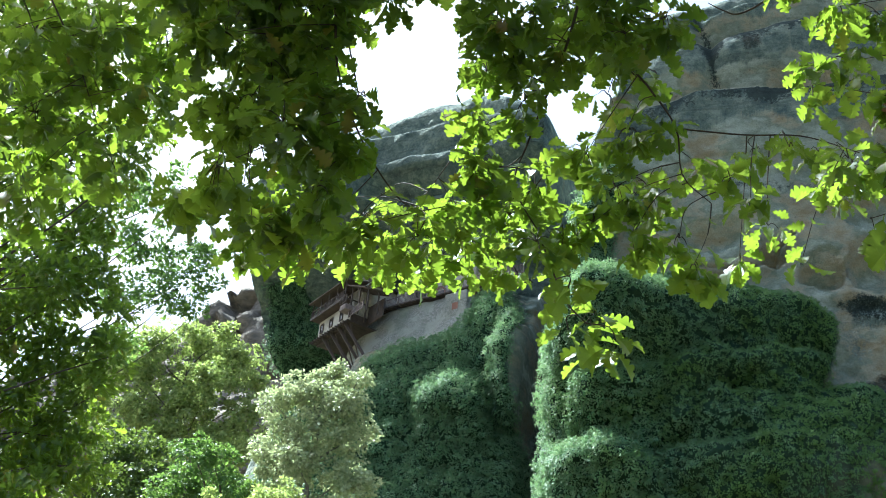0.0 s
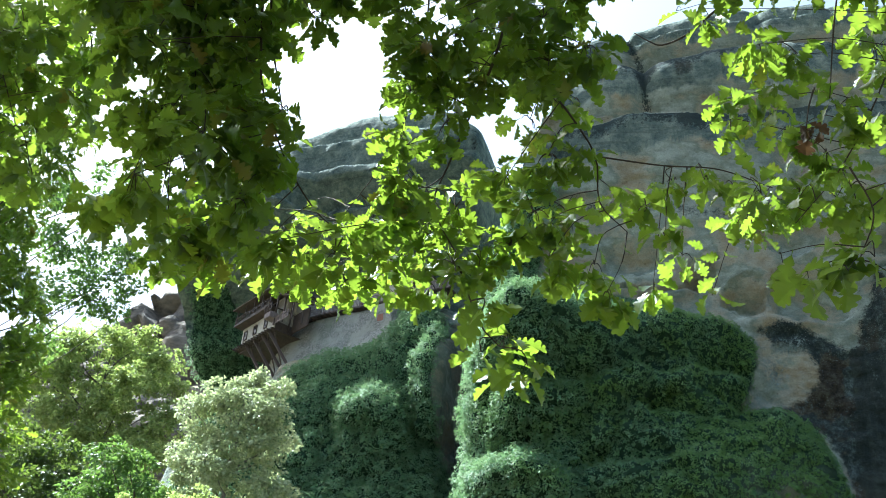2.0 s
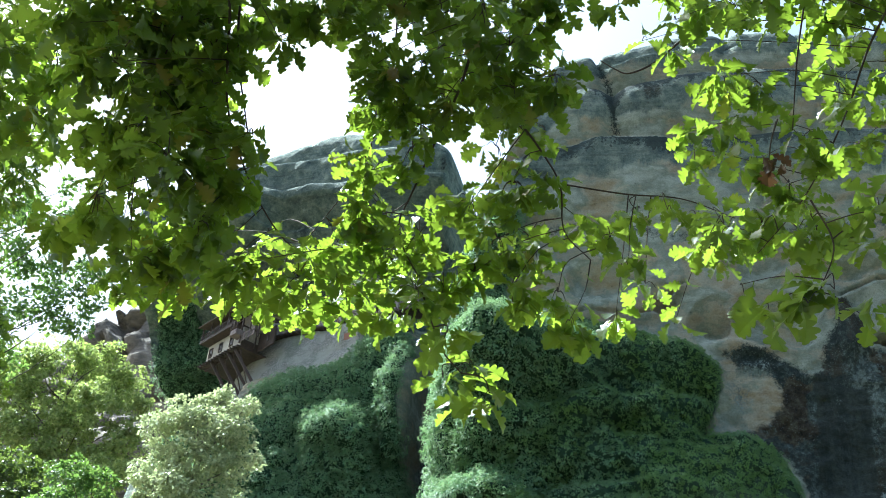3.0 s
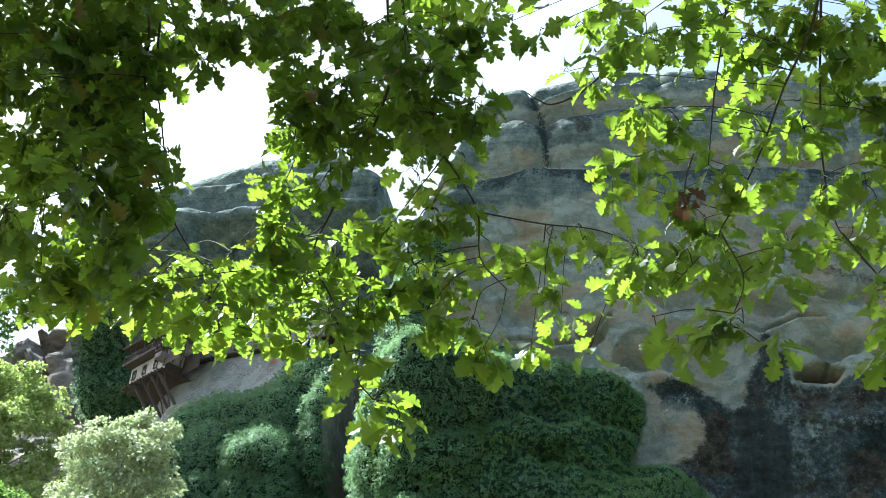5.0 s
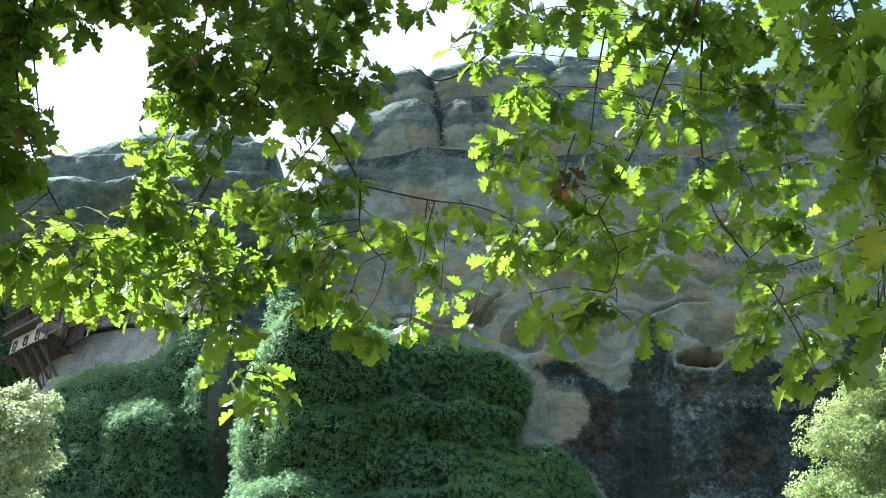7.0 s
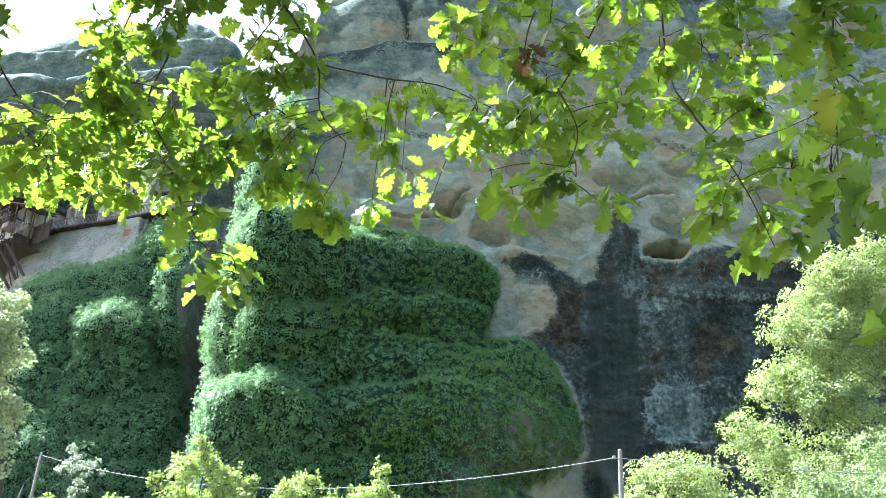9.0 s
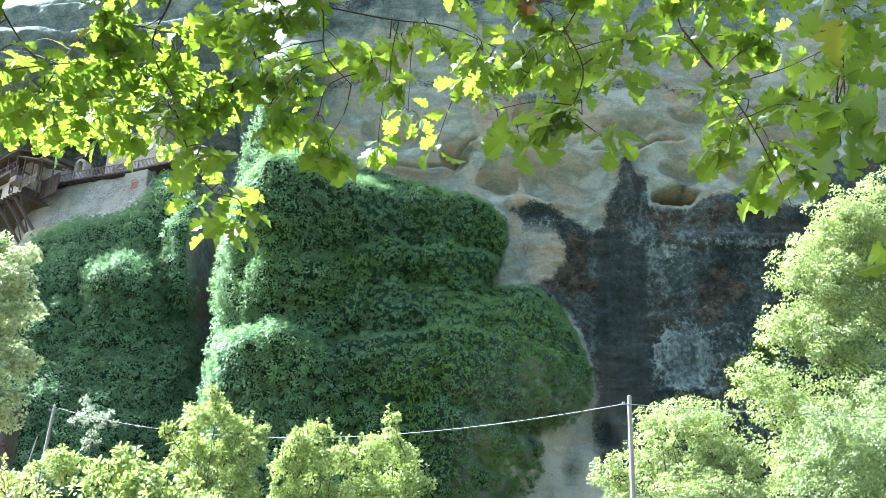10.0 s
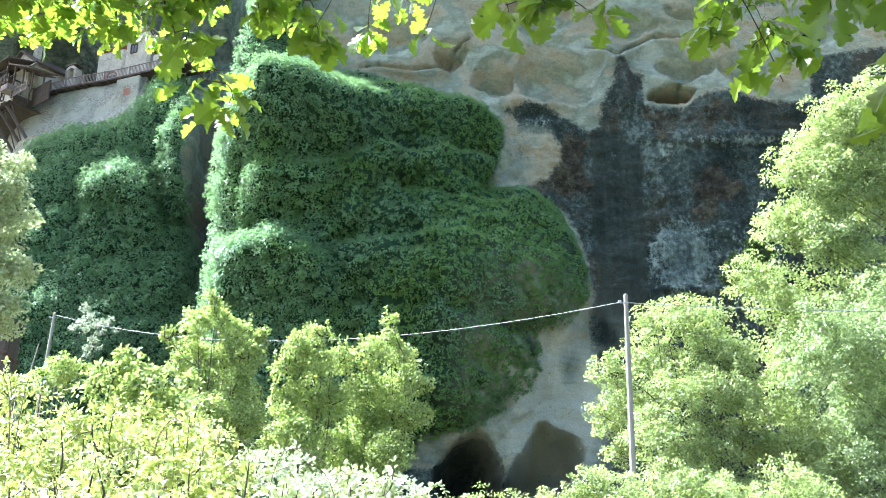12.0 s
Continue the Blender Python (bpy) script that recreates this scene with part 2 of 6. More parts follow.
def masonry_material():
    """Rubble stones in lime mortar, greened by damp."""
    m, nodes, links, bsdf = material("rubble_masonry")
    co, mp = nodes.new("ShaderNodeTexCoord"), nodes.new("ShaderNodeMapping")
    mp.inputs["Scale"].default_value = (1.7, 1.7, 2.4)
    links.new(co.outputs["Object"], mp.inputs["Vector"])
    stone, joint = nodes.new("ShaderNodeTexVoronoi"), nodes.new("ShaderNodeTexVoronoi")
    joint.feature = "DISTANCE_TO_EDGE"
    for t in (stone, joint):
        links.new(mp.outputs["Vector"], t.inputs["Vector"])
    tone = ramp(nodes, [(0.1, (0.17, 0.17, 0.14)), (0.5, (0.32, 0.315, 0.27)), (0.9, (0.56, 0.545, 0.49))])
    links.new(stone.outputs["Color"], tone.inputs[0])
    line = ramp(nodes, [(0.02, (0.55, 0.55, 0.55)), (0.09, (1, 1, 1))])
    links.new(joint.outputs["Distance"], line.inputs[0])
    c = mix_node(nodes, links, 1.0, tone.outputs[0], line.outputs[0], "MULTIPLY")
    plaster = ramp(nodes, [(0.46, (0, 0, 0)), (0.56, (0.85, 0.85, 0.85))])
    links.new(noise_node(nodes, links, 0.5, 8, 0.65, seed=2.5).outputs[0], plaster.inputs[0])
    c = mix_node(nodes, links, plaster.outputs[0], c, (0.40, 0.395, 0.34))
    damp = ramp(nodes, [(0.5, (0, 0, 0)), (0.7, (0.6, 0.6, 0.6))])
    links.new(noise_node(nodes, links, 0.35, 7, 0.65, (1, 1, 0.4), seed=6.5).outputs[0], damp.inputs[0])
    c = mix_node(nodes, links, damp.outputs[0], c, (0.15, 0.20, 0.13))
    links.new(c, bsdf.inputs["Base Color"])
    bsdf.inputs["Roughness"].default_value = 0.92
    bump_node(nodes, links, bsdf, line.outputs[0], 0.8, 0.06)
    return m


MASONRY = masonry_material()
BRICK = rough_material("red_brick", (0.22, 0.10, 0.07), (0.36, 0.18, 0.13), 4.0, 0.9, 0.5, 0.03)
TILE = rough_material("roof_tile", (0.06, 0.045, 0.036), (0.15, 0.115, 0.09), 5.0, 0.85, 0.5, 0.03)
DARK_GLASS, _n, _l, _b = material("dark_window_glass")
_b.inputs["Base Color"].default_value, _b.inputs["Roughness"].default_value = (0.012, 0.014, 0.016, 1), 0.12
STEEL, _n, _l, _b = material("galvanised_steel")
_b.inputs["Base Color"].default_value, _b.inputs["Roughness"].default_value, _b.inputs["Metallic"].default_value = (0.32, 0.33, 0.34, 1), 0.45, 0.9
CABLE, _n, _l, _b = material("grey_cable")
_b.inputs["Base Color"].default_value, _b.inputs["Roughness"].default_value = (0.30, 0.31, 0.33, 1), 0.5
OAK_LEAF = leaf_material("oak_leaf", (0.013, 0.041, 0.008), (0.045, 0.093, 0.015), (0.46, 0.65, 0.045), 0.50, 0.36, dry=(0.20, 0.09, 0.03), gloss=0.6)
OAK_LEAF_ONE = leaf_material("oak_leaf_single", (0.013, 0.041, 0.008), (0.045, 0.093, 0.015), (0.46, 0.65, 0.045), 0.50, 0.36, per_object=True, gloss=0.6)
IVY_LEAF = leaf_material("ivy_leaf", (0.115, 0.265, 0.14), (0.31, 0.425, 0.24), (0.32, 0.47, 0.18), 0.3, 0.5, patches=(0.16, 0.28, 0.065), gloss=0.25)
TREE_LEAF = leaf_material("maple_leaf", (0.075, 0.13, 0.05), (0.48, 0.54, 0.29), (0.56, 0.67, 0.15), 0.38, 0.38, gloss=0.5)
SILVER_LEAF = leaf_material("silvery_leaf", (0.24, 0.30, 0.15), (0.62, 0.66, 0.42), (0.58, 0.66, 0.28), 0.35, 0.45)
BUSH_LEAF = leaf_material("bush_leaf", (0.060, 0.13, 0.030), (0.46, 0.55, 0.21), (0.58, 0.67, 0.15), 0.36, 0.36, gloss=0.6)
BRAMBLE_LEAF = leaf_material("bramble_leaf", (0.035, 0.065, 0.02), (0.50, 0.55, 0.32), (0.62, 0.70, 0.15), 0.3, 0.36, gloss=0.7, patches=(0.42, 0.46, 0.07), drift_scale=2.6)
GREYGREEN_LEAF = leaf_material("grey_green_leaf", (0.10, 0.155, 0.07), (0.42, 0.49, 0.26), (0.50, 0.62, 0.2), 0.35, 0.4, gloss=0.5)
WHITE_LEAF = leaf_material("whitish_leaf", (0.16, 0.21, 0.12), (0.72, 0.75, 0.60), (0.5, 0.58, 0.4), 0.25, 0.4, gloss=0.5, patches=(0.52, 0.56, 0.18), drift_scale=1.6)
CANE = rough_material("bramble_cane", (0.10, 0.06, 0.04), (0.22, 0.15, 0.10), 40.0, 0.6, 0.3, 0.002)
GREY_WOOD = rough_material("greyed_timber", (0.13, 0.10, 0.092), (0.27, 0.215, 0.20), 7.0, 0.8, 0.4, 0.01, (1, 1, 0.3))
CHAPEL_STONE = rough_material("chapel_stone", (0.30, 0.272, 0.22), (0.60, 0.54, 0.46), 5.0, 0.92, 0.6, 0.04)
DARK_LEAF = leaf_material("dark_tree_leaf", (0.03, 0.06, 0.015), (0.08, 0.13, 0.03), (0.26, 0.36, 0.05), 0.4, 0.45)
GREEN_LEAF = leaf_material("green_tree_leaf", (0.12, 0.19, 0.05), (0.54, 0.60, 0.25), (0.50, 0.62, 0.13), 0.42, 0.45)
DARK_CABLE, _n, _l, _b = material("dark_cable")
_b.inputs["Base Color"].default_value, _b.inputs["Roughness"].default_value = (0.16, 0.17, 0.18, 1), 0.5


# ---- building helpers ----
def part(name, bm, mat, parent=None, label=""):
    """Links a bmesh as one mesh object, under a thing or a part."""
    me = bpy.data.meshes.new(name)
    bm.to_mesh(me)
    bm.free()
    me.materials.append(mat)
    ob = new(name, me)
    if parent is not None:
        ob.parent = parent
    return tagged(ob, label)


def soup(name, verts, faces, mat, parent=None, smooth=False):
    """A mesh object from arrays: verts (n, 3), faces (m, 3) or (m, 4)."""
    me = bpy.data.meshes.new(name)
    verts, faces = np.asarray(verts, np.float32), np.asarray(faces, np.int32)
    n, k = faces.shape
    me.vertices.add(len(verts))
    me.vertices.foreach_set("co", verts.ravel())
    me.loops.add(n * k)
    me.loops.foreach_set("vertex_index", faces.ravel())
    me.polygons.add(n)
    me.polygons.foreach_set("loop_start", np.arange(n, dtype=np.int32) * k)
    if smooth:
        me.polygons.foreach_set("use_smooth", np.ones(n, bool))
    me.update(calc_edges=True)
    me.materials.append(mat)
    ob = new(name, me)
    if parent is not None:
        ob.parent = parent
    return ob


def turns(forward, normal):
    """Rotation matrices (n, 3, 3) whose y column is forward and whose z column leans to normal."""
    f = forward / np.linalg.norm(forward, axis=1, keepdims=True)
    s = np.cross(f, normal)
    s /= np.linalg.norm(s, axis=1, keepdims=True) + 1e-9
    return np.stack([s, f, np.cross(s, f)], axis=2)


def scatter(tv, tf, places, mats, sizes):
    """Many copies of a small template, as arrays."""
    v = np.einsum("nij,kj->nki", mats, tv) * np.asarray(sizes)[:, None, None] + places[:, None, :]
    f = tf[None] + (np.arange(len(places)) * len(tv))[:, None, None]
    return v.reshape(-1, 3), f.reshape(-1, tf.shape[1])


def joined(pieces):
    vs, fs, k = [], [], 0
    for v, f in pieces:
        vs.append(v), fs.append(f + k)
        k += len(v)
    return np.concatenate(vs), np.concatenate(fs)


def tube(points, radii, sides=6):
    """A tapered tube along a line, as arrays of quads."""
    p = np.asarray(points, float)
    d = np.gradient(p, axis=0)
    d /= np.linalg.norm(d, axis=1, keepdims=True) + 1e-9
    side = np.cross(d, np.where(abs(d[:, 2:3]) > 0.9, [[1.0, 0, 0]], [[0, 0, 1.0]]))
    side /= np.linalg.norm(side, axis=1, keepdims=True) + 1e-9
    up = np.cross(side, d)
    a = np.linspace(0, 2 * np.pi, sides, endpoint=False)
    r = np.broadcast_to(np.asarray(radii, float), (len(p),))[:, None, None]
    v = p[:, None] + r * (np.cos(a)[None, :, None] * side[:, None] + np.sin(a)[None, :, None] * up[:, None])
    i, j = np.meshgrid(np.arange(len(p) - 1), np.arange(sides), indexing="ij")
    jn = (j + 1) % sides
    f = np.stack([i * sides + j, i * sides + jn, (i + 1) * sides + jn, (i + 1) * sides + j], -1).reshape(-1, 4)
    return v.reshape(-1, 3), f


def curve_points(points, n):
    """A smooth line through points (Catmull-Rom)."""
    p = np.asarray(points, float)
    p = np.vstack([2 * p[0] - p[1], p, 2 * p[-1] - p[-2]])
    out = []
    for u in np.linspace(0, len(p) - 3 - 1e-6, n):
        k, t = int(u), u - int(u)
        a, b, c, d = p[k:k + 4]
        out.append(0.5 * (2 * b + (c - a) * t + (2 * a - 5 * b + 4 * c - d) * t * t + (3 * b - a - 3 * c + d) * t ** 3))
    return np.array(out)


def box_bm(bm, size, m):
    """Adds a box with slightly rounded edges to bm, centred at the pose m."""
    r = bmesh.ops.create_cube(bm, size=1, matrix=m @ Matrix.Diagonal((*size, 1)))
    edges = list({e for v in r["verts"] for e in v.link_edges})
    bmesh.ops.bevel(bm, geom=edges, offset=min(size) * 0.08, segments=1, affect="EDGES")


def box(name, size, m, mat, parent, label=""):
    bm = bmesh.new()
    box_bm(bm, size, m)
    return part(name, bm, mat, parent, label)


def beam(name, a, b, thick, mat, parent, label=""):
    """A squared timber from a to b."""
    a, b = Vector(a), Vector(b)
    m = Matrix.Translation((a + b) / 2) @ (b - a).to_track_quat("Y", "Z").to_matrix().to_4x4()
    return box(name, (thick, (b - a).length, thick), m, mat, parent, label)


def thing(name, label, category, group="", kind=""):
    return tagged(new(name), label, category, group, kind)


# lattice noise on arrays
LATTICE = np.random.RandomState(11).rand(256, 256)


def vnoise(x, y):
    xi, yi = np.floor(x).astype(int), np.floor(y).astype(int)
    u, v = x - xi, y - yi
    u, v = u * u * (3 - 2 * u), v * v * (3 - 2 * v)
    g = lambda a, b: LATTICE[a % 256, b % 256]
    return (g(xi, yi) * (1 - u) + g(xi + 1, yi) * u) * (1 - v) + (g(xi, yi + 1) * (1 - u) + g(xi + 1, yi + 1) * u) * v


def fbm(x, y, octaves=5, gain=0.5, shift=0.0):
    s, a, total = 0.0, 1.0, 0.0
    for k in range(octaves):
        s = s + a * (vnoise(x * 2 ** k + shift + 17.3 * k, y * 2 ** k - shift + 9.1 * k) - 0.5)
        total, a = total + a, a * gain
    return s / total


def smooth(a, b, x):
    t = np.clip((x - a) / (b - a), 0, 1)
    return t * t * (3 - 2 * t)


CELL = np.random.RandomState(17).rand(64, 64, 2)


def cells(x, z):
    """Distances to the nearest and the second nearest of scattered points, one to a unit square."""
    xi, zi = np.floor(x).astype(int), np.floor(z).astype(int)
    d1, d2 = np.full(x.shape, 9.0), np.full(x.shape, 9.0)
    for a in (-1, 0, 1):
        for b in (-1, 0, 1):
            p = CELL[(xi + a) % 64, (zi + b) % 64]
            d = np.hypot(xi + a + p[..., 0] - x, zi + b + p[..., 1] - z)
            d2 = np.minimum(d2, np.maximum(d, d1))
            d1 = np.minimum(d1, d)
    return d1, d2


# ---- ground: one sheet, level at the path, rising to the foot of the rock ----
def ground_z(x, y):
    x, y = np.asarray(x, float), np.asarray(y, float)
    rise = 0.22 * np.maximum(y - 3.0, 0) ** 1.0
    rise = rise * smooth(1.0, 9.0, y)
    rise = np.where(y > 112, 0.22 * 109 + 0.05 * (y - 112), rise)
    rise = rise + 6.0 * smooth(-15, -70, x) * smooth(15, 80, y)
    far = smooth(180, 400, np.hypot(x, y - 50))
    return (rise + 0.8 * fbm(x / 9, y / 9, 4, shift=3.0) * smooth(2, 12, np.hypot(x, y))) * (1 - 0.3 * far)


axis = np.sign(np.linspace(-1, 1, 171)) * np.abs(np.linspace(-1, 1, 171)) ** 2.6 * 2500
gx, gy = np.meshgrid(axis, axis + 40, indexing="ij")
gv = np.stack([gx, gy, ground_z(gx, gy)], -1).reshape(-1, 3)
gi, gj = np.meshgrid(np.arange(170), np.arange(170), indexing="ij")
gf = np.stack([gi * 171 + gj, (gi + 1) * 171 + gj, (gi + 1) * 171 + gj + 1, gi * 171 + gj + 1], -1).reshape(-1, 4)
ground = tagged(soup("ground", gv, gf, SOIL, smooth=True), "brown leaf-littered hillside rising to the rock", "ground", kind="structure")

# ---- the rock face: y as a function of x and z, with a rounded top ----
IVY_MAIN = [(-19.0, 75.0), (-17.6, 79.0), (-15.2, 79.6), (-13.9, 76.0), (-15.4, 70.5), (-15.9, 67.0), (-12.5, 66.1), (-8.1, 66.2), (-3.7, 65.3), (0.8, 63.5), (3.5, 62.3), (5.4, 60.5),
            (5.7, 58.1), (5.1, 54.5), (4.1, 52.7), (7.8, 53.3), (10.9, 51.6), (12.4, 47.6), (13.6, 44.3), (13.5, 41.6),
            (11.2, 39.4), (8.9, 37.7), (8.9, 34.6), (7.1, 32.5), (5.1, 30.7), (1.2, 29.1), (-1.7, 28.3), (-5.9, 22.4),
            (-21.0, 22.1), (-21.3, 42.6), (-20.3, 47.1), (-21.2, 51.6), (-20.9, 56.4), (-20.3, 63.1), (-20.4, 68.9)]
IVY_LEFT = [(-30.9, 78.0), (-27.7, 69.2), (-28.2, 64.9), (-27.3, 55.5), (-25.1, 51.0), (-22.6, 25.4), (-44.4, 23.0), (-52, 40),
            (-51.0, 57.0), (-47.4, 64.3), (-48.0, 66.2), (-46.4, 68.0), (-43.9, 69.2), (-38.8, 69.6), (-35.0, 71.0), (-33.6, 77.4), (-31.6, 77.6)]
IVY_HOUSE = [(-68.6, 86.5), (-63.7, 87.6), (-60.8, 82.5), (-58.0, 77.2), (-56.6, 72.9), (-53.6, 60.6), (-53, 50), (-63, 50), (-65.1, 65.7), (-68.7, 79.3)]


STAIN = [(6.3, 62.4), (8.4, 63.1), (12.0, 61.5), (14.3, 60.2), (15.7, 60.9), (15.7, 62.7), (16.1, 64.1), (17.1, 65.6), (17.6, 68.4), (18.1, 68.0), (18.4, 66.9), (19.5, 66.6),
         (19.6, 65.0), (19.7, 63.3), (20.1, 63.1), (24.0, 63.1), (25.9, 64.4), (29.2, 64.7), (33.0, 63.4), (36.3, 63.3), (51.2, 63.0), (66, 60), (66, 12), (14.1, 12), (14.0, 36.6), (14.3, 46.0),
         (12.3, 51.3), (8.0, 53.6), (10.2, 54.4), (11.6, 56.5), (11.9, 58.5), (10.4, 60.8), (7.5, 61.4)]
RUST_A = [(8.0, 54.6), (11.5, 58.3), (11.0, 61.5), (15.0, 59.5), (14.9, 52), (14.4, 45), (14.1, 38), (13.9, 45.5), (12.6, 51.0)]
RUST_B = [(20.3, 63.2), (26.8, 63.4), (30.0, 61.6), (25.9, 60.4), (20.3, 60.2), (18.8, 61.5)]
RUST_C = [(23.0, 56.5), (27.5, 56.8), (27.0, 50.5), (24.5, 49.5), (23.5, 52.5)]
SLICK = [(15.3, 60.2), (19.4, 59.0), (19.6, 52.0), (19.0, 45.0), (17.6, 33.0), (15.4, 30.0), (14.9, 45.0), (15.0, 54.0)]


def lichen(x, z):
    """Black crust that hangs below the lips of the upper beds."""
    out = np.zeros_like(x)
    for lip, long in ((upper_ledge(x), 3.2), (lower_ledge(x), 4.2)):
        h = lip - z + 1.4 * fbm(x / 0.9, x * 0 + 5.0, 4)
        out = np.maximum(out, smooth(-0.2, 0.2, h) * np.clip(1 - h / long, 0, 1) * (0.45 + 1.3 * np.clip(fbm(x / 3.2, z / 9, 3, shift=36.0) + 0.25, 0, 1)))
    return out * (x > -15)


STAIN_SMALL = [(36.6, 68.5), (42.3, 69.0), (46.2, 68.1), (45.6, 62.9), (36.7, 63.7)]


def inside(poly, x, z):
    """Signed distance in metres from an outline, positive inside."""
    p = np.array(poly)
    best, odd = np.full(x.shape, 1e9), np.zeros(x.shape, bool)
    for (ax, az), (bx, bz) in zip(p, np.roll(p, -1, 0)):
        t = np.clip(((x - ax) * (bx - ax) + (z - az) * (bz - az)) / ((bx - ax) ** 2 + (bz - az) ** 2), 0, 1)
        best = np.minimum(best, np.hypot(x - ax - t * (bx - ax), z - az - t * (bz - az)))
        hit = ((az > z) != (bz > z)) & (x < (bx - ax) * (z - az) / (bz - az + 1e-12) + ax)
        odd ^= hit
    return np.where(odd, best, -best)


def ivy_depth(x, z):
    wob = 1.0 * fbm(x / 2.5, z / 2.5, 4, shift=7.0)
    return np.maximum.reduce([inside(IVY_MAIN, x, z), inside(IVY_LEFT, x, z), inside(IVY_HOUSE, x, z)]) + wob


def swell(x, z, cx, cz, rx, rz, d):
    return d * np.exp(-(((x - cx) / rx) ** 2 + ((z - cz) / rz) ** 2) ** 2)


def brow(x, z, cx, cz, rx, rz, d, ramp_h, fall):
    """A cushion with an arched, sloping top edge that dies away downwards."""
    u = np.clip((x - cx) / rx, -1, 1)
    h = cz - rz * u * u - z
    return d * np.sqrt(1 - u * u) * smooth(-0.3, ramp_h, h) * np.exp(-np.maximum(h - ramp_h, 0) / fall)


def dome(x, z, cx, cz, rx, rz, d):
    q = 1 - ((x - cx) / rx) ** 2 - ((z - cz) / rz) ** 2
    return d * np.sqrt(np.maximum(q, 0))


TOP_X = [-100, -74, -70, -64, -59, -55, -50, -45.3, -41.4, -37.3, -31.6, -28.2, -25.8, -24.5, -22.5, -20.5, -18, -15.7, -13.2, -12.3, -10, -8, -7.4, -6.9, -3.8, -1, 3.1, 8.7, 15, 32, 52.3, 78.4]
TOP_Z = [90, 91, 95.5, 102.5, 105.2, 108.1, 109.8, 110.9, 110.5, 110.7, 108.4, 104.7, 102, 99.5, 96.5, 93, 91, 92.7, 102.6, 104.1, 105.3, 105.6, 104.7, 105.5, 107, 108, 109.2, 109.9, 109.6, 108.9, 104.5, 100]


def upper_ledge(x):
    return np.interp(x, [-13.1, -10.9, -8.2, -5.8, -3.5, -0.9, 2.5, 12, 30], [96.0, 97.6, 98.2, 97.6, 98.4, 99.1, 99.8, 100.6, 100.2]) + 0.5 * fbm(x / 2.5, x * 0 + 6.1, 3)


def lower_ledge(x):
    return np.interp(x, [-16, -12, -9.5, -7, -5.1, -1.8, 5.3, 20], [86.9, 88.2, 89.0, 90.3, 90.9, 90.4, 89.9, 90.9]) + 0.6 * fbm(x / 3.0, x * 0 + 8.1, 3)


def crack_x(z):
    return np.interp(z, [90, 93.8, 97.6, 100.2, 103.3, 106], [-4.9, -5.1, -5.2, -6.2, -7.3, -7.4]) + 0.5 * fbm(z / 1.6, z * 0 + 3.3, 3)


def top_z(x):
    return np.interp(x, TOP_X, TOP_Z) + 0.8 * fbm(x / 2.5, x * 0 + 2.2, 4)


# upper rims of the ivy's lobes, with a shaded recess above each: x, z, depth of the recess, its height
SHELVES = [([-19.0, -14.3, -11.3, -8.3, -6.8, -3.3, 0.8, 4.9], [49.4, 51.0, 51.6, 52.3, 53.5, 54.4, 55.5, 56.0], 3.4, 6.0),
           ([-7.2, -4.7, -1.2, 3.4, 6.5], [49.0, 50.2, 50.3, 50.0, 50.4], 2.4, 2.6),
           ([-12.0, -9.1, -5.1, 1.6, 5.7, 9.5], [42.6, 44.3, 44.7, 45.2, 44.1, 42.5], 1.7, 2.6),
           ([-14.0, -9.0, -2.0, 4.0, 9.0], [37.5, 38.6, 38.2, 37.6, 36.5], 1.0, 3.0),
           ([-49.0, -44.0, -39.0, -33.0], [61.5, 63.0, 64.0, 63.4], 0.9, 2.0), ([-44.0, -39.0, -33.0], [55.0, 56.4, 55.2], 1.1, 3.0),
           ([-41.0, -36.0, -29.0], [48.5, 49.8, 49.0], 1.1, 3.0)]


def shelf_relief(x, z):
    y = np.zeros_like(x)
    for sx, sz, depth, high in SHELVES:
        h = z - np.interp(x, sx, sz) + 0.9 * fbm(x / 2.2, z / 2.2 + sz[0], 3, shift=71.0)
        along = smooth(sx[0] - 1.0, sx[0] + 2.0, x) * smooth(sx[-1] + 1.0, sx[-1] - 1.5, x)
        y = y + along * depth * (smooth(-0.35, 0.35, h) * np.clip(1 - h / high, 0, 1) ** 1.2 + 0.3 * np.clip(1 + h / 1.4, 0, 1) ** 2 * (h < 0))
    return y


# scooped hollows of the tan band: x, z, half width, half height, depth
SCOOPS = [(4.9, 66.4, 2.1, 2.3, 1.5), (11.6, 67.4, 4.6, 4.4, 1.4), (24.2, 67.9, 2.9, 1.5, 1.3), (0.4, 69.0, 1.6, 1.6, 1.5), (30.5, 67.8, 3.4, 2.0, 0.9),
          (9.5, 74.0, 3.6, 2.0, 0.9), (18.5, 73.0, 3.0, 1.7, 0.8), (-5.5, 71.0, 3.4, 2.4, 0.9), (36.0, 72.0, 4.0, 2.4, 0.9), (26.5, 74.5, 3.8, 1.6, 0.9)]


def scoops(x, z):
    wx, wz = x + 2.6 * fbm(x / 3.0, z / 3.0, 4, shift=81.0), z + 2.2 * fbm(x / 3.0, z / 3.0, 4, shift=85.0)
    y = np.zeros_like(x)
    for cx, cz, rx, rz, d in SCOOPS:
        u, w = (wx - cx) / rx, (wz - cz) / rz
        q = np.maximum(1 - u * u - w * w, 0)
        y = y + 1.7 * d * q ** 0.42 * (0.2 + 0.8 * smooth(0.7, -0.4, w))      # sharpest along the lower lip
    return y


def layer(z, lo, hi, d):
    """The rounded face of one bed of rock between two levels."""
    u = np.clip((z - lo) / (hi - lo), 0, 1)
    return d * (4 * u * (1 - u)) ** 0.45


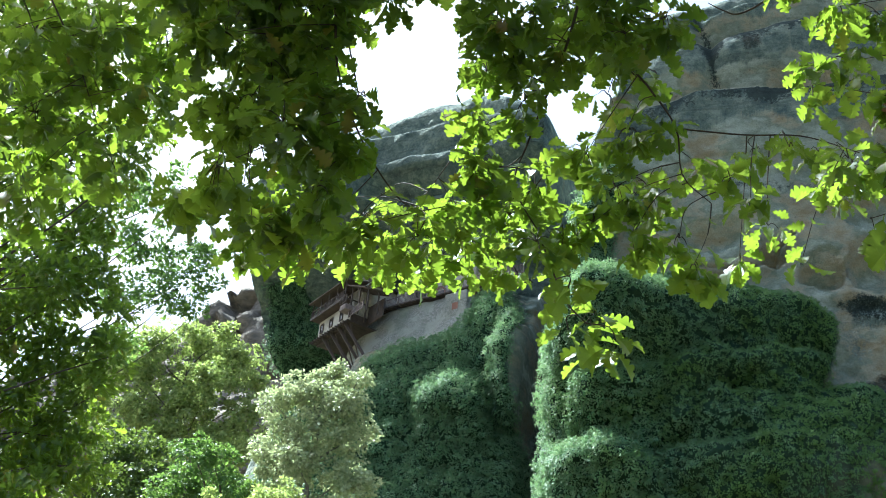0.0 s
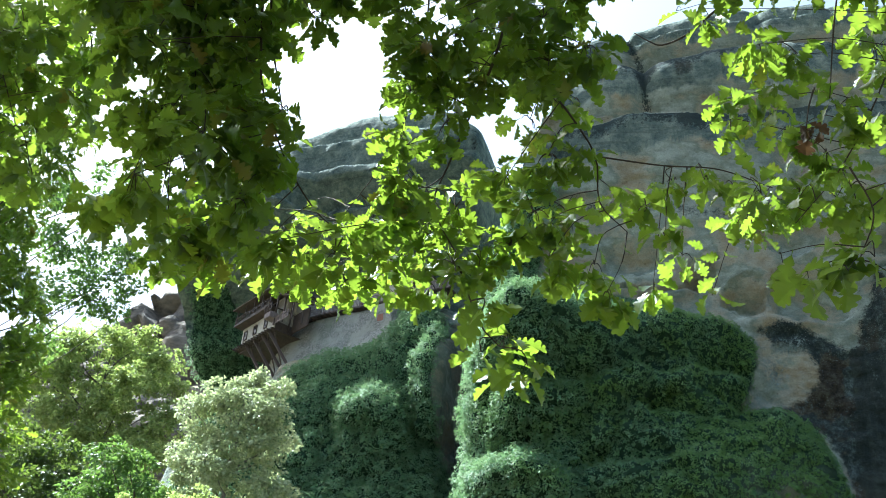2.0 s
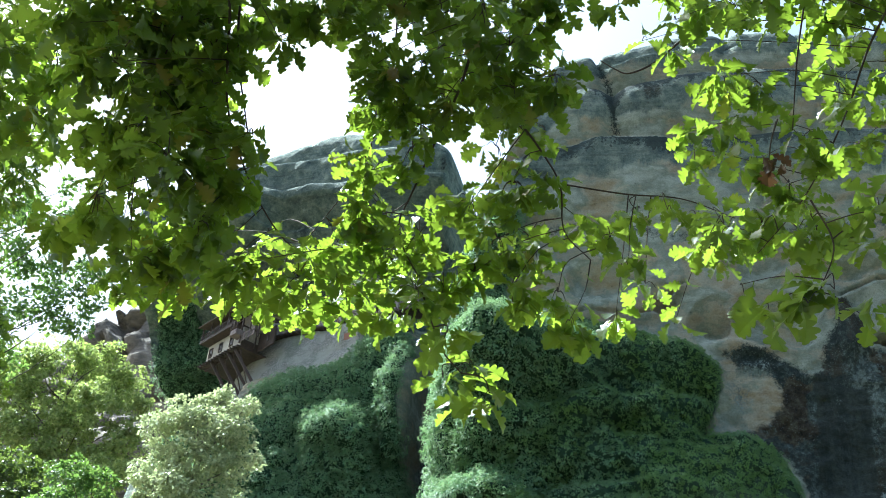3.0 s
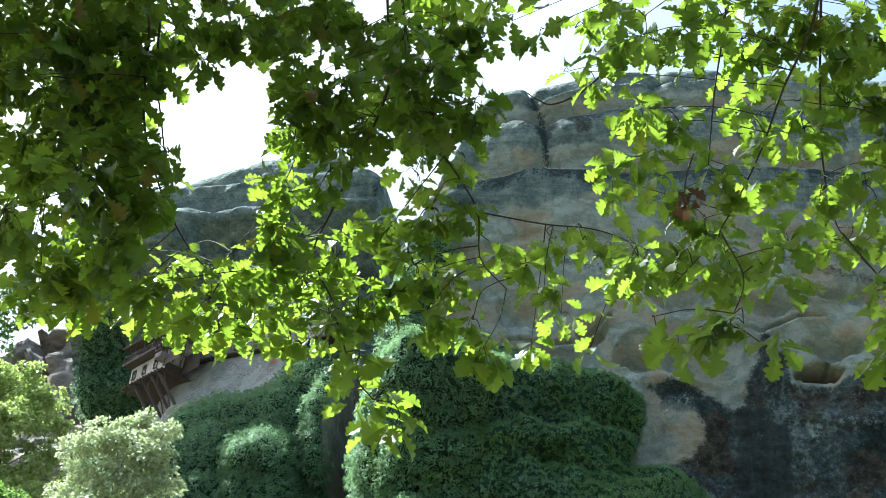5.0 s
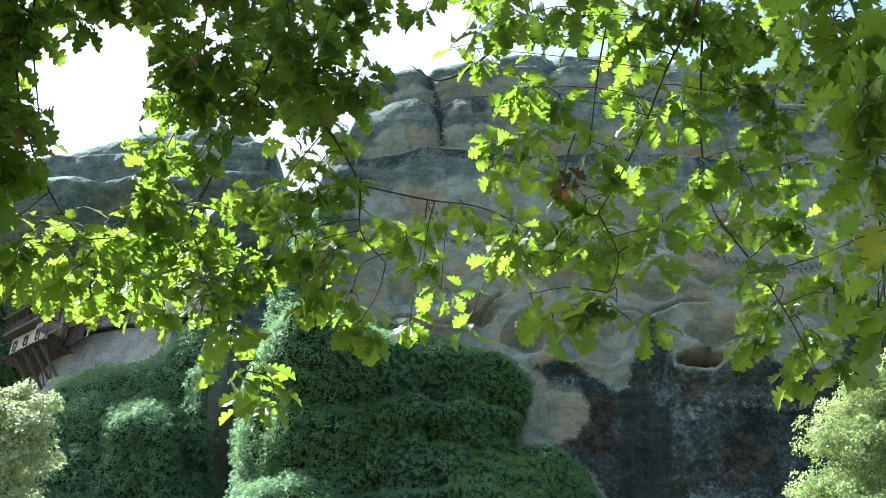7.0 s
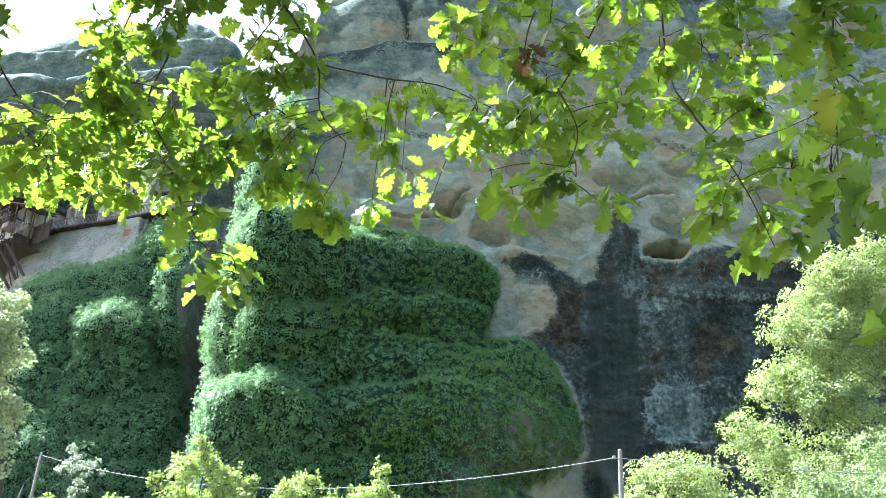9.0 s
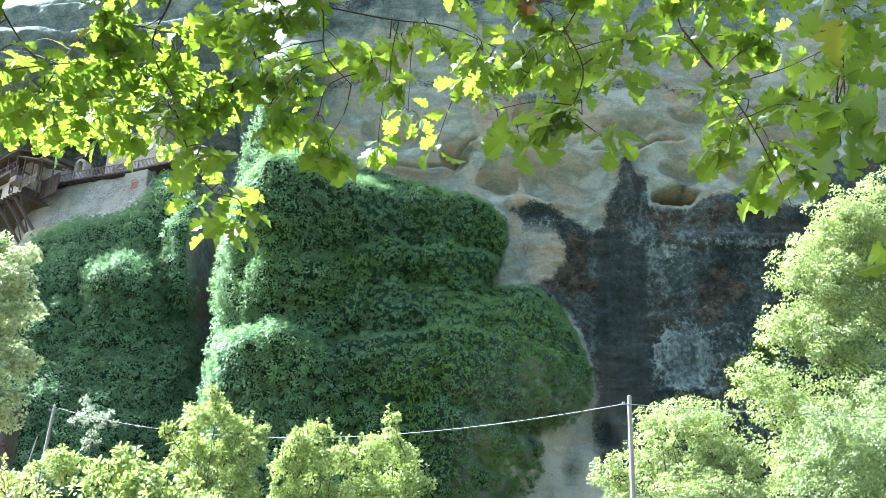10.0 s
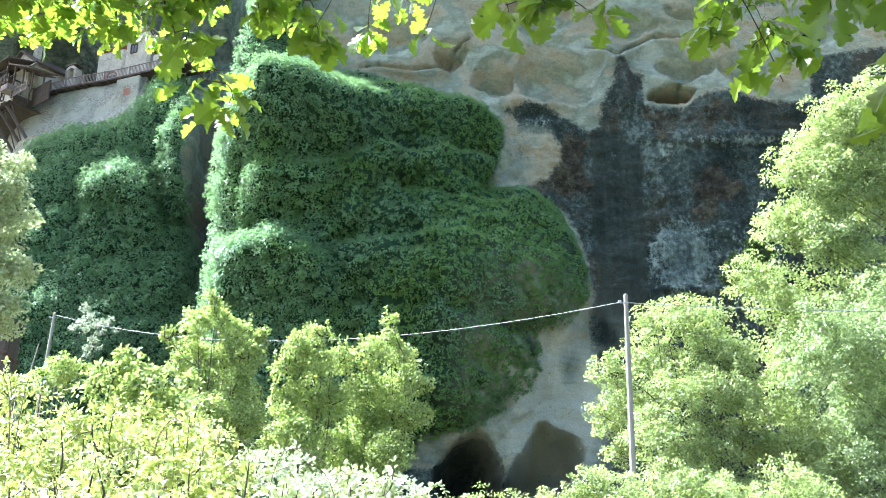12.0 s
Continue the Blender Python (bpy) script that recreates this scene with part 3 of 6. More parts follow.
CRACKS = [(-5.2, 0.0), (6.8, 0.6), (16.5, -0.7), (28.0, 0.5), (41.0, -0.6)]


def cleft(x, z):
    """Upright clefts through the upper beds: how deep, and how near."""
    y, near = np.zeros_like(x), np.zeros_like(x)
    for k, (cx, lean) in enumerate(CRACKS):
        line = crack_x(z) if k == 0 else cx + lean * (z - 98) / 8 + 0.6 * fbm(z / 2.0, z * 0 + 3.3 * k, 3)
        e = np.abs(x - line)
        f = 1.0 if k == 0 else 0.7
        y = y + f * 1.2 * np.maximum(1 - e / 2.0, 0) ** 1.7
        near = np.maximum(near, f * np.exp(-(e / 0.8) ** 2))
    up = smooth(lower_ledge(x) - 0.2, lower_ledge(x) + 0.8, z)
    return y * up, near * up


def face_y(x, z):
    """How far off the rock stands."""
    right = np.interp(z, [10, 30, 60, 72, 86], [107, 108.5, 110.5, 111.5, 112.5])
    l1, l2 = upper_ledge(x), lower_ledge(x)
    l3 = l1 + np.interp(x, [-12, -6, 3, 20], [4.2, 4.0, 4.4, 4.6]) + 0.4 * fbm(x / 2.5, x * 0 + 12.1, 3)
    wx, wz = x + 0.8 * fbm(x / 3, z / 3, 3, shift=31.0), z + 0.5 * fbm(x / 3, z / 3, 3, shift=33.0)
    right = right + 1.2 * smooth(l2 - 0.15, l2 + 0.35, z) + 1.5 * smooth(l1 - 0.15, l1 + 0.35, z) + 0.8 * smooth(l3 - 0.1, l3 + 0.3, z) * smooth(-7, -5, x)
    right = right - layer(wz, l2, l1, 1.3) - layer(wz, l1, l1 + 8.5, 1.5) - layer(wz, l2 - 9.5, l2, 0.7) - 0.35 * layer(wz, l2 + 2.2, l1, 1.0)
    right = right + cleft(wx, z)[0]
    q = np.clip((z - top_z(x) + 3.0) / 3.0, 0, 1)
    right = right + 4.5 * (1 - np.sqrt(np.maximum(1 - q * q, 0)))
    left = np.interp(z, [10, 30, 45, 60, 68, 74, 77.3, 78.3, 84, 90, 97, 110, 120],
                     [117, 120, 122.5, 126.5, 130.5, 134, 137, 143.5, 143.5, 138.5, 133, 134, 137])
    left = left + 15 * smooth(-49.5, -53.5, x) * smooth(38, 58, z) * smooth(79, 76, z)      # recess under the house
    slant = np.interp(x, [-80, -52, -33, -25], [5, 2.5, -3, -3])          # the terrace comes forward to the right
    left = left + slant * smooth(55, 72, z)
    foot = np.interp(x, [-53, -50.7, -48.5, -43.9, -38.5, -35.6, -34.6], [66, 69.4, 70.4, 71.5, 71.5, 72.1, 76])
    left = left + 6 * smooth(-0.5, 0.7, z - foot) * smooth(-53, -51, x) * smooth(-34.6, -35.6, x) * (z < 77.6)   # behind the terrace wall
    left = left - 5.5 * np.exp(-((z - 93) / 5) ** 2) * smooth(-49, -54, x)                      # overhang above the house
    left = left - 1.2 * smooth(-35.6, -34.9, x) * smooth(-28.3, -29.8, x) * smooth(62, 70, z) * smooth(77.6, 77.0, z)
    left = left + 17 * smooth(-27.3, -24.4, x) * smooth(40, 66, z)                          # the gully
    left = left + 4.0 * (1 - np.sqrt(np.maximum(1 - np.clip((z - top_z(x) + 3.5) / 3.5, 0, 1) ** 2, 0)))
    edge = np.interp(z, [20, 56, 69, 79, 92.7, 102.6], [-22.8, -21.3, -20.6, -19.4, -16, -13.4]) + 0.7 * fbm(z / 4, z * 0 + 1.5, 3)
    w = smooth(-1.0, 0.4, x - edge)
    y = left * (1 - w) + right * w
    y = y - 5.0 * smooth(30, 60, x)
    y = y + 70 * smooth(0.3, -1.1, x - np.interp(z, [73, 78, 84, 92, 100], [-66, -68.7, -70.4, -71.2, -69.5]))                     # left shoulder turns away
    # ivy cushions
    d = np.maximum(inside(IVY_MAIN, x, z), 0)
    y = y - 5.5 * (1 - np.exp(-d / 3.5)) * (1 - 0.8 * smooth(62, 67, z))
    d = np.maximum(inside(IVY_LEFT, x, z), 0)
    y = y - 2.2 * (1 - np.exp(-d / 2.0))
    wx, wz = x + 2.6 * fbm(x / 3.5, z / 3.5, 4, shift=51.0), z + 2.6 * fbm(x / 3.5, z / 3.5, 4, shift=57.0)
    for q in ((-1, 58.0, 8, 5.5, 1.4), (0, 52.3, 8.5, 4.0, 1.0), (3, 44, 11, 9, 1.6), (-4, 38, 16, 11, 1.6),
              (-27.7, 63.0, 2.0, 7.5, 5.0), (-39, 38, 8, 9, 1.0), (-16.8, 76, 2.6, 6, 1.6)):
        y = y - dome(wx, wz, *q)
    for q in ((-12.4, 63.8, 8.5, 4.0, 4.4, 7.0, 4.5), (-33.8, 62.6, 4.0, 2.6, 4.4, 4.6, 3.0), (-15.0, 47.2, 5.6, 2.6, 4.2, 4.8, 2.6), (-22.0, 50.0, 4.0, 3.0, 1.5, 3.0, 6.0), (2.0, 47.5, 9.0, 3.0, 1.2, 3.0, 6.0)):
        y = y - brow(wx, wz, *q)
    y = y - 5.2 * np.clip((wx + 20.4) / 4.8, 0, 1) * np.exp(-np.maximum(wx + 15.8, 0) / 5.5) * smooth(46, 50.5, z) * smooth(65, 58, z)      # the cushion's left flank
    green = smooth(-0.5, 1.0, ivy_depth(x, z))
    y = y + green * shelf_relief(x, z)
    y = y + green * (2.3 * fbm(x / 2.6, z / 1.9, 4, 0.62, shift=111.0) + 0.5 * fbm(x / 0.7, z / 2.8, 3, shift=115.0))
    c1 = cells(x / 1.9 + 0.6 * fbm(x / 3, z / 3, 2, shift=61.0), z / 1.5 + 0.6 * fbm(x / 3, z / 3, 2, shift=67.0))[0]
    y = y - green * (0.55 + 0.6 * smooth(-6, -14, x) * smooth(-24, -22, x)) * (1 - np.clip(c1 / 0.8, 0, 1) ** 2)
    # rock relief: buttress waves, strata, hollows
    bare = smooth(0.5, -1.5, ivy_depth(x, z))
    y = y + (2.4 * fbm(x / 17, z / 26, 4, shift=1.0) + 0.9 * fbm(x / 5, z / 7, 4, shift=5.0)) * (0.35 + 0.65 * bare)
    calm = np.where((x > -22) & (z > 62), 0.4, 1.0)
    y = y + bare * calm * (1.1 * np.abs(fbm(x / 4.5, z / 5.5, 4, shift=23.0)) - 0.5 * np.abs(fbm(x / 1.6, z / 2.2, 3, shift=27.0)))
    y = y + bare * smooth(66, 62, z) * smooth(2, 6, x) * (0.9 * fbm(x / 2.4, z / 1.3, 5, 0.6, shift=101.0) + 0.5 * np.abs(fbm(x / 5, z / 1.1, 3, shift=103.0)))
    y = y + bare * scoops(x, z)
    for fx, fz in (([-8.5, -7.2, -3.5, 0.2, 1.2, 2.6], [66.9, 67.3, 67.0, 67.6, 70.0, 70.9]), ([14.5, 17.6, 18.6, 21.0, 24.0], [70.2, 69.2, 69.9, 71.2, 71.6])):      # fissures
        e = z - np.interp(x, fx, fz) + 0.5 * fbm(x / 1.2, z / 1.2, 3, shift=fx[0])
        y = y + bare * smooth(fx[0] - 0.4, fx[0] + 0.4, x) * smooth(fx[-1] + 0.4, fx[-1] - 0.4, x) * (1.0 * np.exp(-(e / 0.3) ** 2) - 0.7 * smooth(-1.8, -0.2, e) * (e < 0) * smooth(-3.5, -1.5, e))
    zz = z + 1.2 * fbm(x / 8, z / 8, 3, shift=4.0)
    for level, step in ((103.6, 1.1), (98.2, 0.8), (92.8, 1.0), (84.5, -0.6), (78.5, -0.9), (73.0, -0.6)):
        y = y + bare * step * np.where(x > -22, 0.35, 1.0) * np.where(z > 90, 1.0 * (x < -23), 0.25 + 1.6 * np.clip(fbm(x / 9, z * 0 + level, 3, shift=level) + 0.2, 0, 1)) * (smooth(level - 0.25, level + 0.7, zz) - 0.6 * smooth(level - 4.5, level - 0.3, zz) * (zz < level + 0.3))
    # pillar and brow beside the small cave
    for cx, cz, rx, rz, dp in ((17.9, 65.2, 1.0, 3.6, -0.9), (8.2, 63.2, 3.6, 0.9, -0.7), (22.5, 66.6, 3.2, 0.8, -0.3), (27.0, 59.6, 8.0, 0.9, -0.7), (23.6, 43.2, 4.0, 0.5, -0.6)):
        y = y + swell(x, z, cx, cz, rx, rz, dp)
    q = 1 - ((x - 22.6 + 0.5 * fbm(x, z, 2)) / 2.5) ** 2 - ((z - 64.6 + 0.4 * fbm(x, z, 2, shift=4.0) - 0.12 * (x - 22.6)) / 1.05) ** 2
    y = y + 9.0 * smooth(0.0, 0.5, q)
    # caves at the foot
    wx, wz = x + 2.6 * fbm(x / 4, z / 4, 2, shift=50.0), z + 2.6 * fbm(x / 4, z / 4, 2, shift=60.0)
    y = y + dome(wx, wz, 2.9, 24.3, 3.4, 5.0, 8.0) + dome(wx, wz, 9.5, 23.5, 3.0, 6.8, 8.0)
    # hollow behind the house
    y = y + dome(x, z, -50.5, 84.0, 6.0, 5.0, 4.0)
    return y


def stain_shade_mask(x, z):
    """Where water has blackened the rock, plus shade painted into gully, crack, caves and foot."""
    wob = 1.3 * fbm(x / 2, z / 2.5, 5, 0.6, shift=2.0)
    s = np.clip(np.maximum(inside(STAIN, x, z), inside(STAIN_SMALL, x, z)) + wob + 0.3, -1.5, 1.5) / 3 + 0.5
    bands = 0.32 * np.exp(-((z - lower_ledge(x) + 1.4) / 1.2) ** 2) * (x > -20) + 0.62 * np.exp(-((x + 0.6) / 1.6) ** 2 - ((z - 96.6) / 2.4) ** 2) + 0.45 * np.exp(-((x - crack_x(z)) / 0.5) ** 2) * smooth(90, 92, z) + 0.5 * np.exp(-((z - 77.0 + np.sin(x / 4)) / 1.6) ** 2) * (x > -20)
    # first term: the gully's shade, put into the colour
    bands = bands + 0.9 * smooth(-27.5, -25, x) * smooth(-15, -18, x) * smooth(98, 88, z) * (x < np.interp(z, [69, 79, 92.7], [-21.2, -19.4, -16]) + 0.5) + 0.45 * np.exp(-((z - 100.2) / 2.6) ** 2) * smooth(-0.05, 0.2, fbm(x / 3, z / 14, 2, shift=40.0)) + 0.24 * smooth(0.0, 0.25, fbm(x / 2.2, z / 22, 3, shift=44.0)) * smooth(76, 84, z)
    wx, wz = x + 2.6 * fbm(x / 4, z / 4, 2, shift=50.0), z + 2.6 * fbm(x / 4, z / 4, 2, shift=60.0)
    # cave walls blackened, the shade inside them painted along
    s = s + 1.0 * np.minimum(2.5 * (dome(wx, wz, 2.9, 24.3, 3.5, 5.0, 1.0) + dome(wx, wz, 9.5, 23.5, 3.1, 6.9, 1.0)), 1)
    s = s - 0.2 * dome(x, z, 22.4, 64.6, 2.8, 1.5, 1.0)
    # right flank of the gully, coloured dark so it looks unlit
    bands = bands + 0.8 * np.exp(-((x + 20.3) / 1.5) ** 2) * smooth(62, 68, z) * smooth(100, 85, z)
    # last term: shade under the overhang at the foot, as colour
    return np.clip(np.maximum(s, bands) + 0.8 * smooth(27, 25, z) * (x > -3) * (x < 14), 0, 1)


def bed_crust(x, z):
    """Grey crust on the upper part of each bed, bare stone below it."""
    l1, l2 = upper_ledge(x), lower_ledge(x)
    u = np.where(z > l1, (z - l1) / 8, np.where(z > l2, (z - l2) / (l1 - l2), (z - l2 + 9) / 9))
    return 0.2 + 0.5 * smooth(0.2, 0.55, u + 0.5 * fbm(x / 5, z / 4, 3, shift=140.0))


def build_cliff():
    xs = np.concatenate([np.arange(-78, -72, 0.6), np.arange(-72, -24, 0.33), np.arange(-24, 36, 0.24), np.arange(36, 88, 0.5)])
    n_face, n_cap = 400, 26
    t = np.linspace(0, 1, n_face)
    X = np.repeat(xs[:, None], n_face + n_cap, 1)
    top = top_z(xs)
    Z = np.empty_like(X)
    Z[:, :n_face] = 14 + (top[:, None] - 14) * t
    Y = np.empty_like(X)
    Y[:, :n_face] = face_y(X[:, :n_face], Z[:, :n_face])
    s = np.linspace(0, 1, n_cap + 1)[1:]
    Y[:, n_face:] = Y[:, n_face - 1:n_face] + 70 * s ** 1.8 + 0.5 * s
    Z[:, n_face:] = top[:, None] + (6 * s ** 0.7 - 9 * s ** 1.5) * 0.5 + 1.0 * fbm(X[:, n_face:] / 5, Y[:, n_face:] / 5, 3) * s
    n = n_face + n_cap
    i, j = np.meshgrid(np.arange(len(xs) - 1), np.arange(n - 1), indexing="ij")
    f = np.stack([i * n + j, (i + 1) * n + j, (i + 1) * n + j + 1, i * n + j + 1], -1).reshape(-1, 4)
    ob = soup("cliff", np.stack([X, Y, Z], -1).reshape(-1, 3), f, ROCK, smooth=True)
    tagged(ob, "towering grey and tan sandstone cliff with black water stains", "cliff", kind="structure")
    masks = {"ivy": np.clip(ivy_depth(X, Z) / 2 + 0.5, 0, 1),
             "crust": np.clip(np.where((X > -16) & (Z > lower_ledge(X) - 9), bed_crust(X, Z), 0.12 + 0.42 * smooth(74, 92, Z)) + 0.45 * smooth(-24, -30, X) - 0.25 * smooth(-30, -50, X) * smooth(75, 70, Z) - 0.5 * np.exp(-((X - 10) / 6) ** 2 - ((Z - 31) / 7) ** 2) + 0.5 * np.exp(-((X - 8) / 3) ** 2 - ((Z - 60.6) / 1.6) ** 2) + 1.0 * np.exp(-((X - 11.6) / 1.7) ** 2 - ((Z - 35) / 3.2) ** 2), 0, 1),
             "stain_shade": stain_shade_mask(X, Z),
             "rust": np.clip(np.maximum.reduce([inside(RUST_A, X, Z), inside(RUST_B, X, Z), inside(RUST_C, X, Z)]) / 4 + 0.40 + 2.0 * fbm(X / 2.4, Z / 3.2, 5, 0.65, shift=14.0), 0, 1),
             "slick": np.clip(inside(SLICK, X, Z) / 3 + 0.45 + 1.4 * fbm(X / 3, Z / 9, 5, 0.6, shift=16.0), 0, 1),
             "lichen": np.clip(0.55 * cleft(X, Z)[1] * smooth(0.3, 0.0, X - crack_x(Z) - 1.2) + lichen(X, Z), 0, 1),
             "wash": np.clip(0.5 * np.exp(-((X - 7.5) / 2.4) ** 2 - ((Z - 57.5) / 3.4) ** 2) + 0.35 * np.exp(-((X - 16.5) / 1.4) ** 2 - ((Z - 57) / 6) ** 2) + 0.4 * np.exp(-((X - 9.6) / 2.5) ** 2 - ((Z - 61.2) / 1.2) ** 2) + 0.62 * np.exp(-(((X - 22.0) / 3.4) ** 2 + ((Z - 46.5) / 5.0) ** 2) ** 2) + 0.7 * np.exp(-((X - 20.8) / 1.9) ** 2 - ((Z - 58.0) / 1.1) ** 2)
                             + 0.55 * np.exp(-((X - 29) / 7) ** 2 - ((Z - 59.2) / 0.9) ** 2) + 0.4 * np.exp(-((X - 28) / 4) ** 2 - ((Z - 48) / 6) ** 2) + 0.75 * np.exp(-((X + 46.3) / 2.6) ** 2) * smooth(79, 82, Z) * smooth(100, 92, Z), 0, 1),
             # painted light: sunlit ledge rims, then extra brightness on the pale foot wall
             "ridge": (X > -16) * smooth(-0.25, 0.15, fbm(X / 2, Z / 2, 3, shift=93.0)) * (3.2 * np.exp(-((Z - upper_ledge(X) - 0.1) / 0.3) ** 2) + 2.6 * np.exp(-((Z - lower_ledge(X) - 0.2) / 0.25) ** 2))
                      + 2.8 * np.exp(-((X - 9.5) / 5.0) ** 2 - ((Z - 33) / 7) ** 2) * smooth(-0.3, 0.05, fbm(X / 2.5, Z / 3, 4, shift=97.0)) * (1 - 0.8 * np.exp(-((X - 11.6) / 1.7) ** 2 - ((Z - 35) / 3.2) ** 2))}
    for key, value in masks.items():
        a = ob.data.attributes.new(key, "FLOAT", "POINT")
        a.data.foreach_set("value", np.ascontiguousarray(value, np.float32).ravel())
    return ob


cliff = build_cliff()


# a second rock far behind on the left
def build_far_rock():
    xs, n = np.arange(-230, -95, 1.2), 90
    t = np.linspace(0, 1, n)
    top = np.interp(xs, [-230, -190, -170, -157, -151, -144, -125, -95], [130, 142, 154, 166, 170.5, 173, 175, 176]) + 3 * fbm(xs / 9, xs * 0, 4)
    X = np.repeat(xs[:, None], n, 1)
    Z = 20 + (top[:, None] - 20) * np.minimum(t / 0.8, 1)
    Y = 262 - 0.12 * (Z - 60) * 0 + 14 * fbm(X / 22, Z / 15, 5, shift=9.0) + 7 * np.abs(fbm(X / 9, Z / 7, 4, shift=19.0)) + 12 * smooth(100, 150, Z)
    d1, d2 = cells(X / 15 + fbm(X / 20, Z / 20, 3), Z / 10 + fbm(X / 20, Z / 20, 3, shift=3.0))
    Y = Y + 6 * np.exp(-((d2 - d1) / 0.07) ** 2)
    for level in (154, 163, 146, 138, 130):
        Y = Y + 3.5 * smooth(level, level + 2, Z + 4 * fbm(X / 12, Z / 12, 3))
    Y = Y + np.maximum(t - 0.8, 0) * 300
    i, j = np.meshgrid(np.arange(len(xs) - 1), np.arange(n - 1), indexing="ij")
    f = np.stack([i * n + j, (i + 1) * n + j, (i + 1) * n + j + 1, i * n + j + 1], -1).reshape(-1, 4)
    ob = soup("far_cliff", np.stack([X, Y, Z], -1).reshape(-1, 3), f, BROWN_ROCK, smooth=True)
    return tagged(ob, "distant brown layered sandstone outcrop", "cliff", kind="structure")


build_far_rock()

# ---- ivy: leaves over the cushions of the rock ----
rng = np.random.RandomState(5)
BLADE_V = np.array([(0, 0, 0), (0.36, 0.42, 0.10), (0, 1.0, -0.12), (-0.36, 0.42, 0.10)])
BLADE_F = np.array([(0, 1, 2), (0, 2, 3)])


def on_face(x, z, e=0.25):
    """Places on the rock and their outward normals."""
    y = face_y(x, z)
    n = np.stack([(face_y(x + e, z) - y) / e, -np.ones_like(x), (face_y(x, z + e) - y) / e], 1)
    area = np.linalg.norm(n, axis=1)
    return np.stack([x, y, z], 1), n / area[:, None], area


def build_ivy(name, poly, step, label):
    """Overlapping tufts of leaves, coarser where the growth is lush, over a thin hanging mat."""
    p = np.array(poly)
    lo, hi = p.min(0) - 1, p.max(0) + 1
    gx, gz = np.meshgrid(np.arange(lo[0], hi[0], step), np.arange(lo[1], hi[1], step))
    x, z = gx.ravel(), gz.ravel()
    _, _, area = on_face(x, z)
    times = np.clip((area + rng.rand(len(x)) - 0.2).astype(int), 1, 4)
    x, z = np.repeat(x, times), np.repeat(z, times)
    x, z = x + rng.uniform(-0.5, 0.5, len(x)) * step * 1.3, z + rng.uniform(-0.5, 0.5, len(x)) * step * 1.3
    d = inside(poly, x, z) + 1.0 * fbm(x / 2.5, z / 2.5, 4, shift=7.0) + 0.25 * rng.randn(len(x))
    thin = (fbm(x / 2.0, z / 1.4, 3, shift=123.0) > 0.30) & (x > -8)                # worn gaps
    keep = (d > 0) & (z > ground_z(x, 105) - 1) & ~thin
    x, z = x[keep], z[keep]
    place, nrm, _ = on_face(x, z)
    lush = np.clip(smooth(-4, -16, x) + 0.9 * fbm(x / 3, z / 3, 3, shift=20.0) + 0.1, 0.08, 1)
    m = len(x)
    size = (0.24 + 0.34 * lush) * rng.uniform(0.75, 1.3, m)
    axis = nrm + np.array([-0.1, -0.2, 0.55]) + 0.25 * rng.randn(m, 3)
    axis /= np.linalg.norm(axis, axis=1, keepdims=True)
    heart = place + nrm * (0.04 + 0.85 * lush * rng.rand(m) ** 1.5)[:, None]
    per = 20
    ray = rng.randn(m, per, 3) + 0.75 * axis[:, None]
    ray /= np.linalg.norm(ray, axis=2, keepdims=True)
    spot = (heart[:, None] + ray * size[:, None, None] * rng.uniform(0.25, 0.75, (m, per, 1))).reshape(-1, 3)
    fwd = (ray + np.array([0, -0.15, -0.75])).reshape(-1, 3) + 0.2 * rng.randn(m * per, 3)
    face = (axis[:, None] + 0.7 * ray).reshape(-1, 3) + 0.2 * rng.randn(m * per, 3)
    leaf = np.repeat(0.14 + 0.085 * lush, per) * rng.uniform(0.7, 1.3, m * per)
    tufts = scatter(BLADE_V, BLADE_F, spot, turns(fwd, face), leaf)
    k = rng.randint(0, m, m * 4)                                                    # the mat beneath
    bx, bz = x[k] + rng.uniform(-0.5, 0.5, len(k)) * step, z[k] + rng.uniform(-0.5, 0.5, len(k)) * step
    place, nrm, _ = on_face(bx, bz)
    fwd = np.stack([0.4 * rng.randn(len(k)), -0.3 + 0.2 * rng.randn(len(k)), -0.9 + 0.2 * rng.randn(len(k))], 1)
    mat = scatter(BLADE_V, BLADE_F, place + nrm * rng.uniform(0.02, 0.16, (len(k), 1)), turns(fwd, nrm + 0.3 * rng.randn(len(k), 3)), rng.uniform(0.16, 0.26, len(k)))
    v, f = joined([tufts, mat])
    return tagged(soup(name, v, f, IVY_LEAF), label, "ivy", kind="stuff")


build_ivy("ivy", IVY_MAIN, 0.40, "thick dark green ivy cushion hanging over the rock")
build_ivy("ivy", IVY_LEFT, 0.42, "dark green ivy covering the rock below the terrace")
build_ivy("ivy", IVY_HOUSE, 0.5, "dark green ivy on the rock beside the timber house")


# ---- the hermitage: timber house, terrace, chapel on the ledge ----
def local(origin, along):
    a = Vector((along[0], along[1], 0)).normalized()
    m = Matrix(((a.x, -a.y, 0, origin[0]), (a.y, a.x, 0, origin[1]), (0, 0, 1, origin[2]), (0, 0, 0, 1)))
    return m


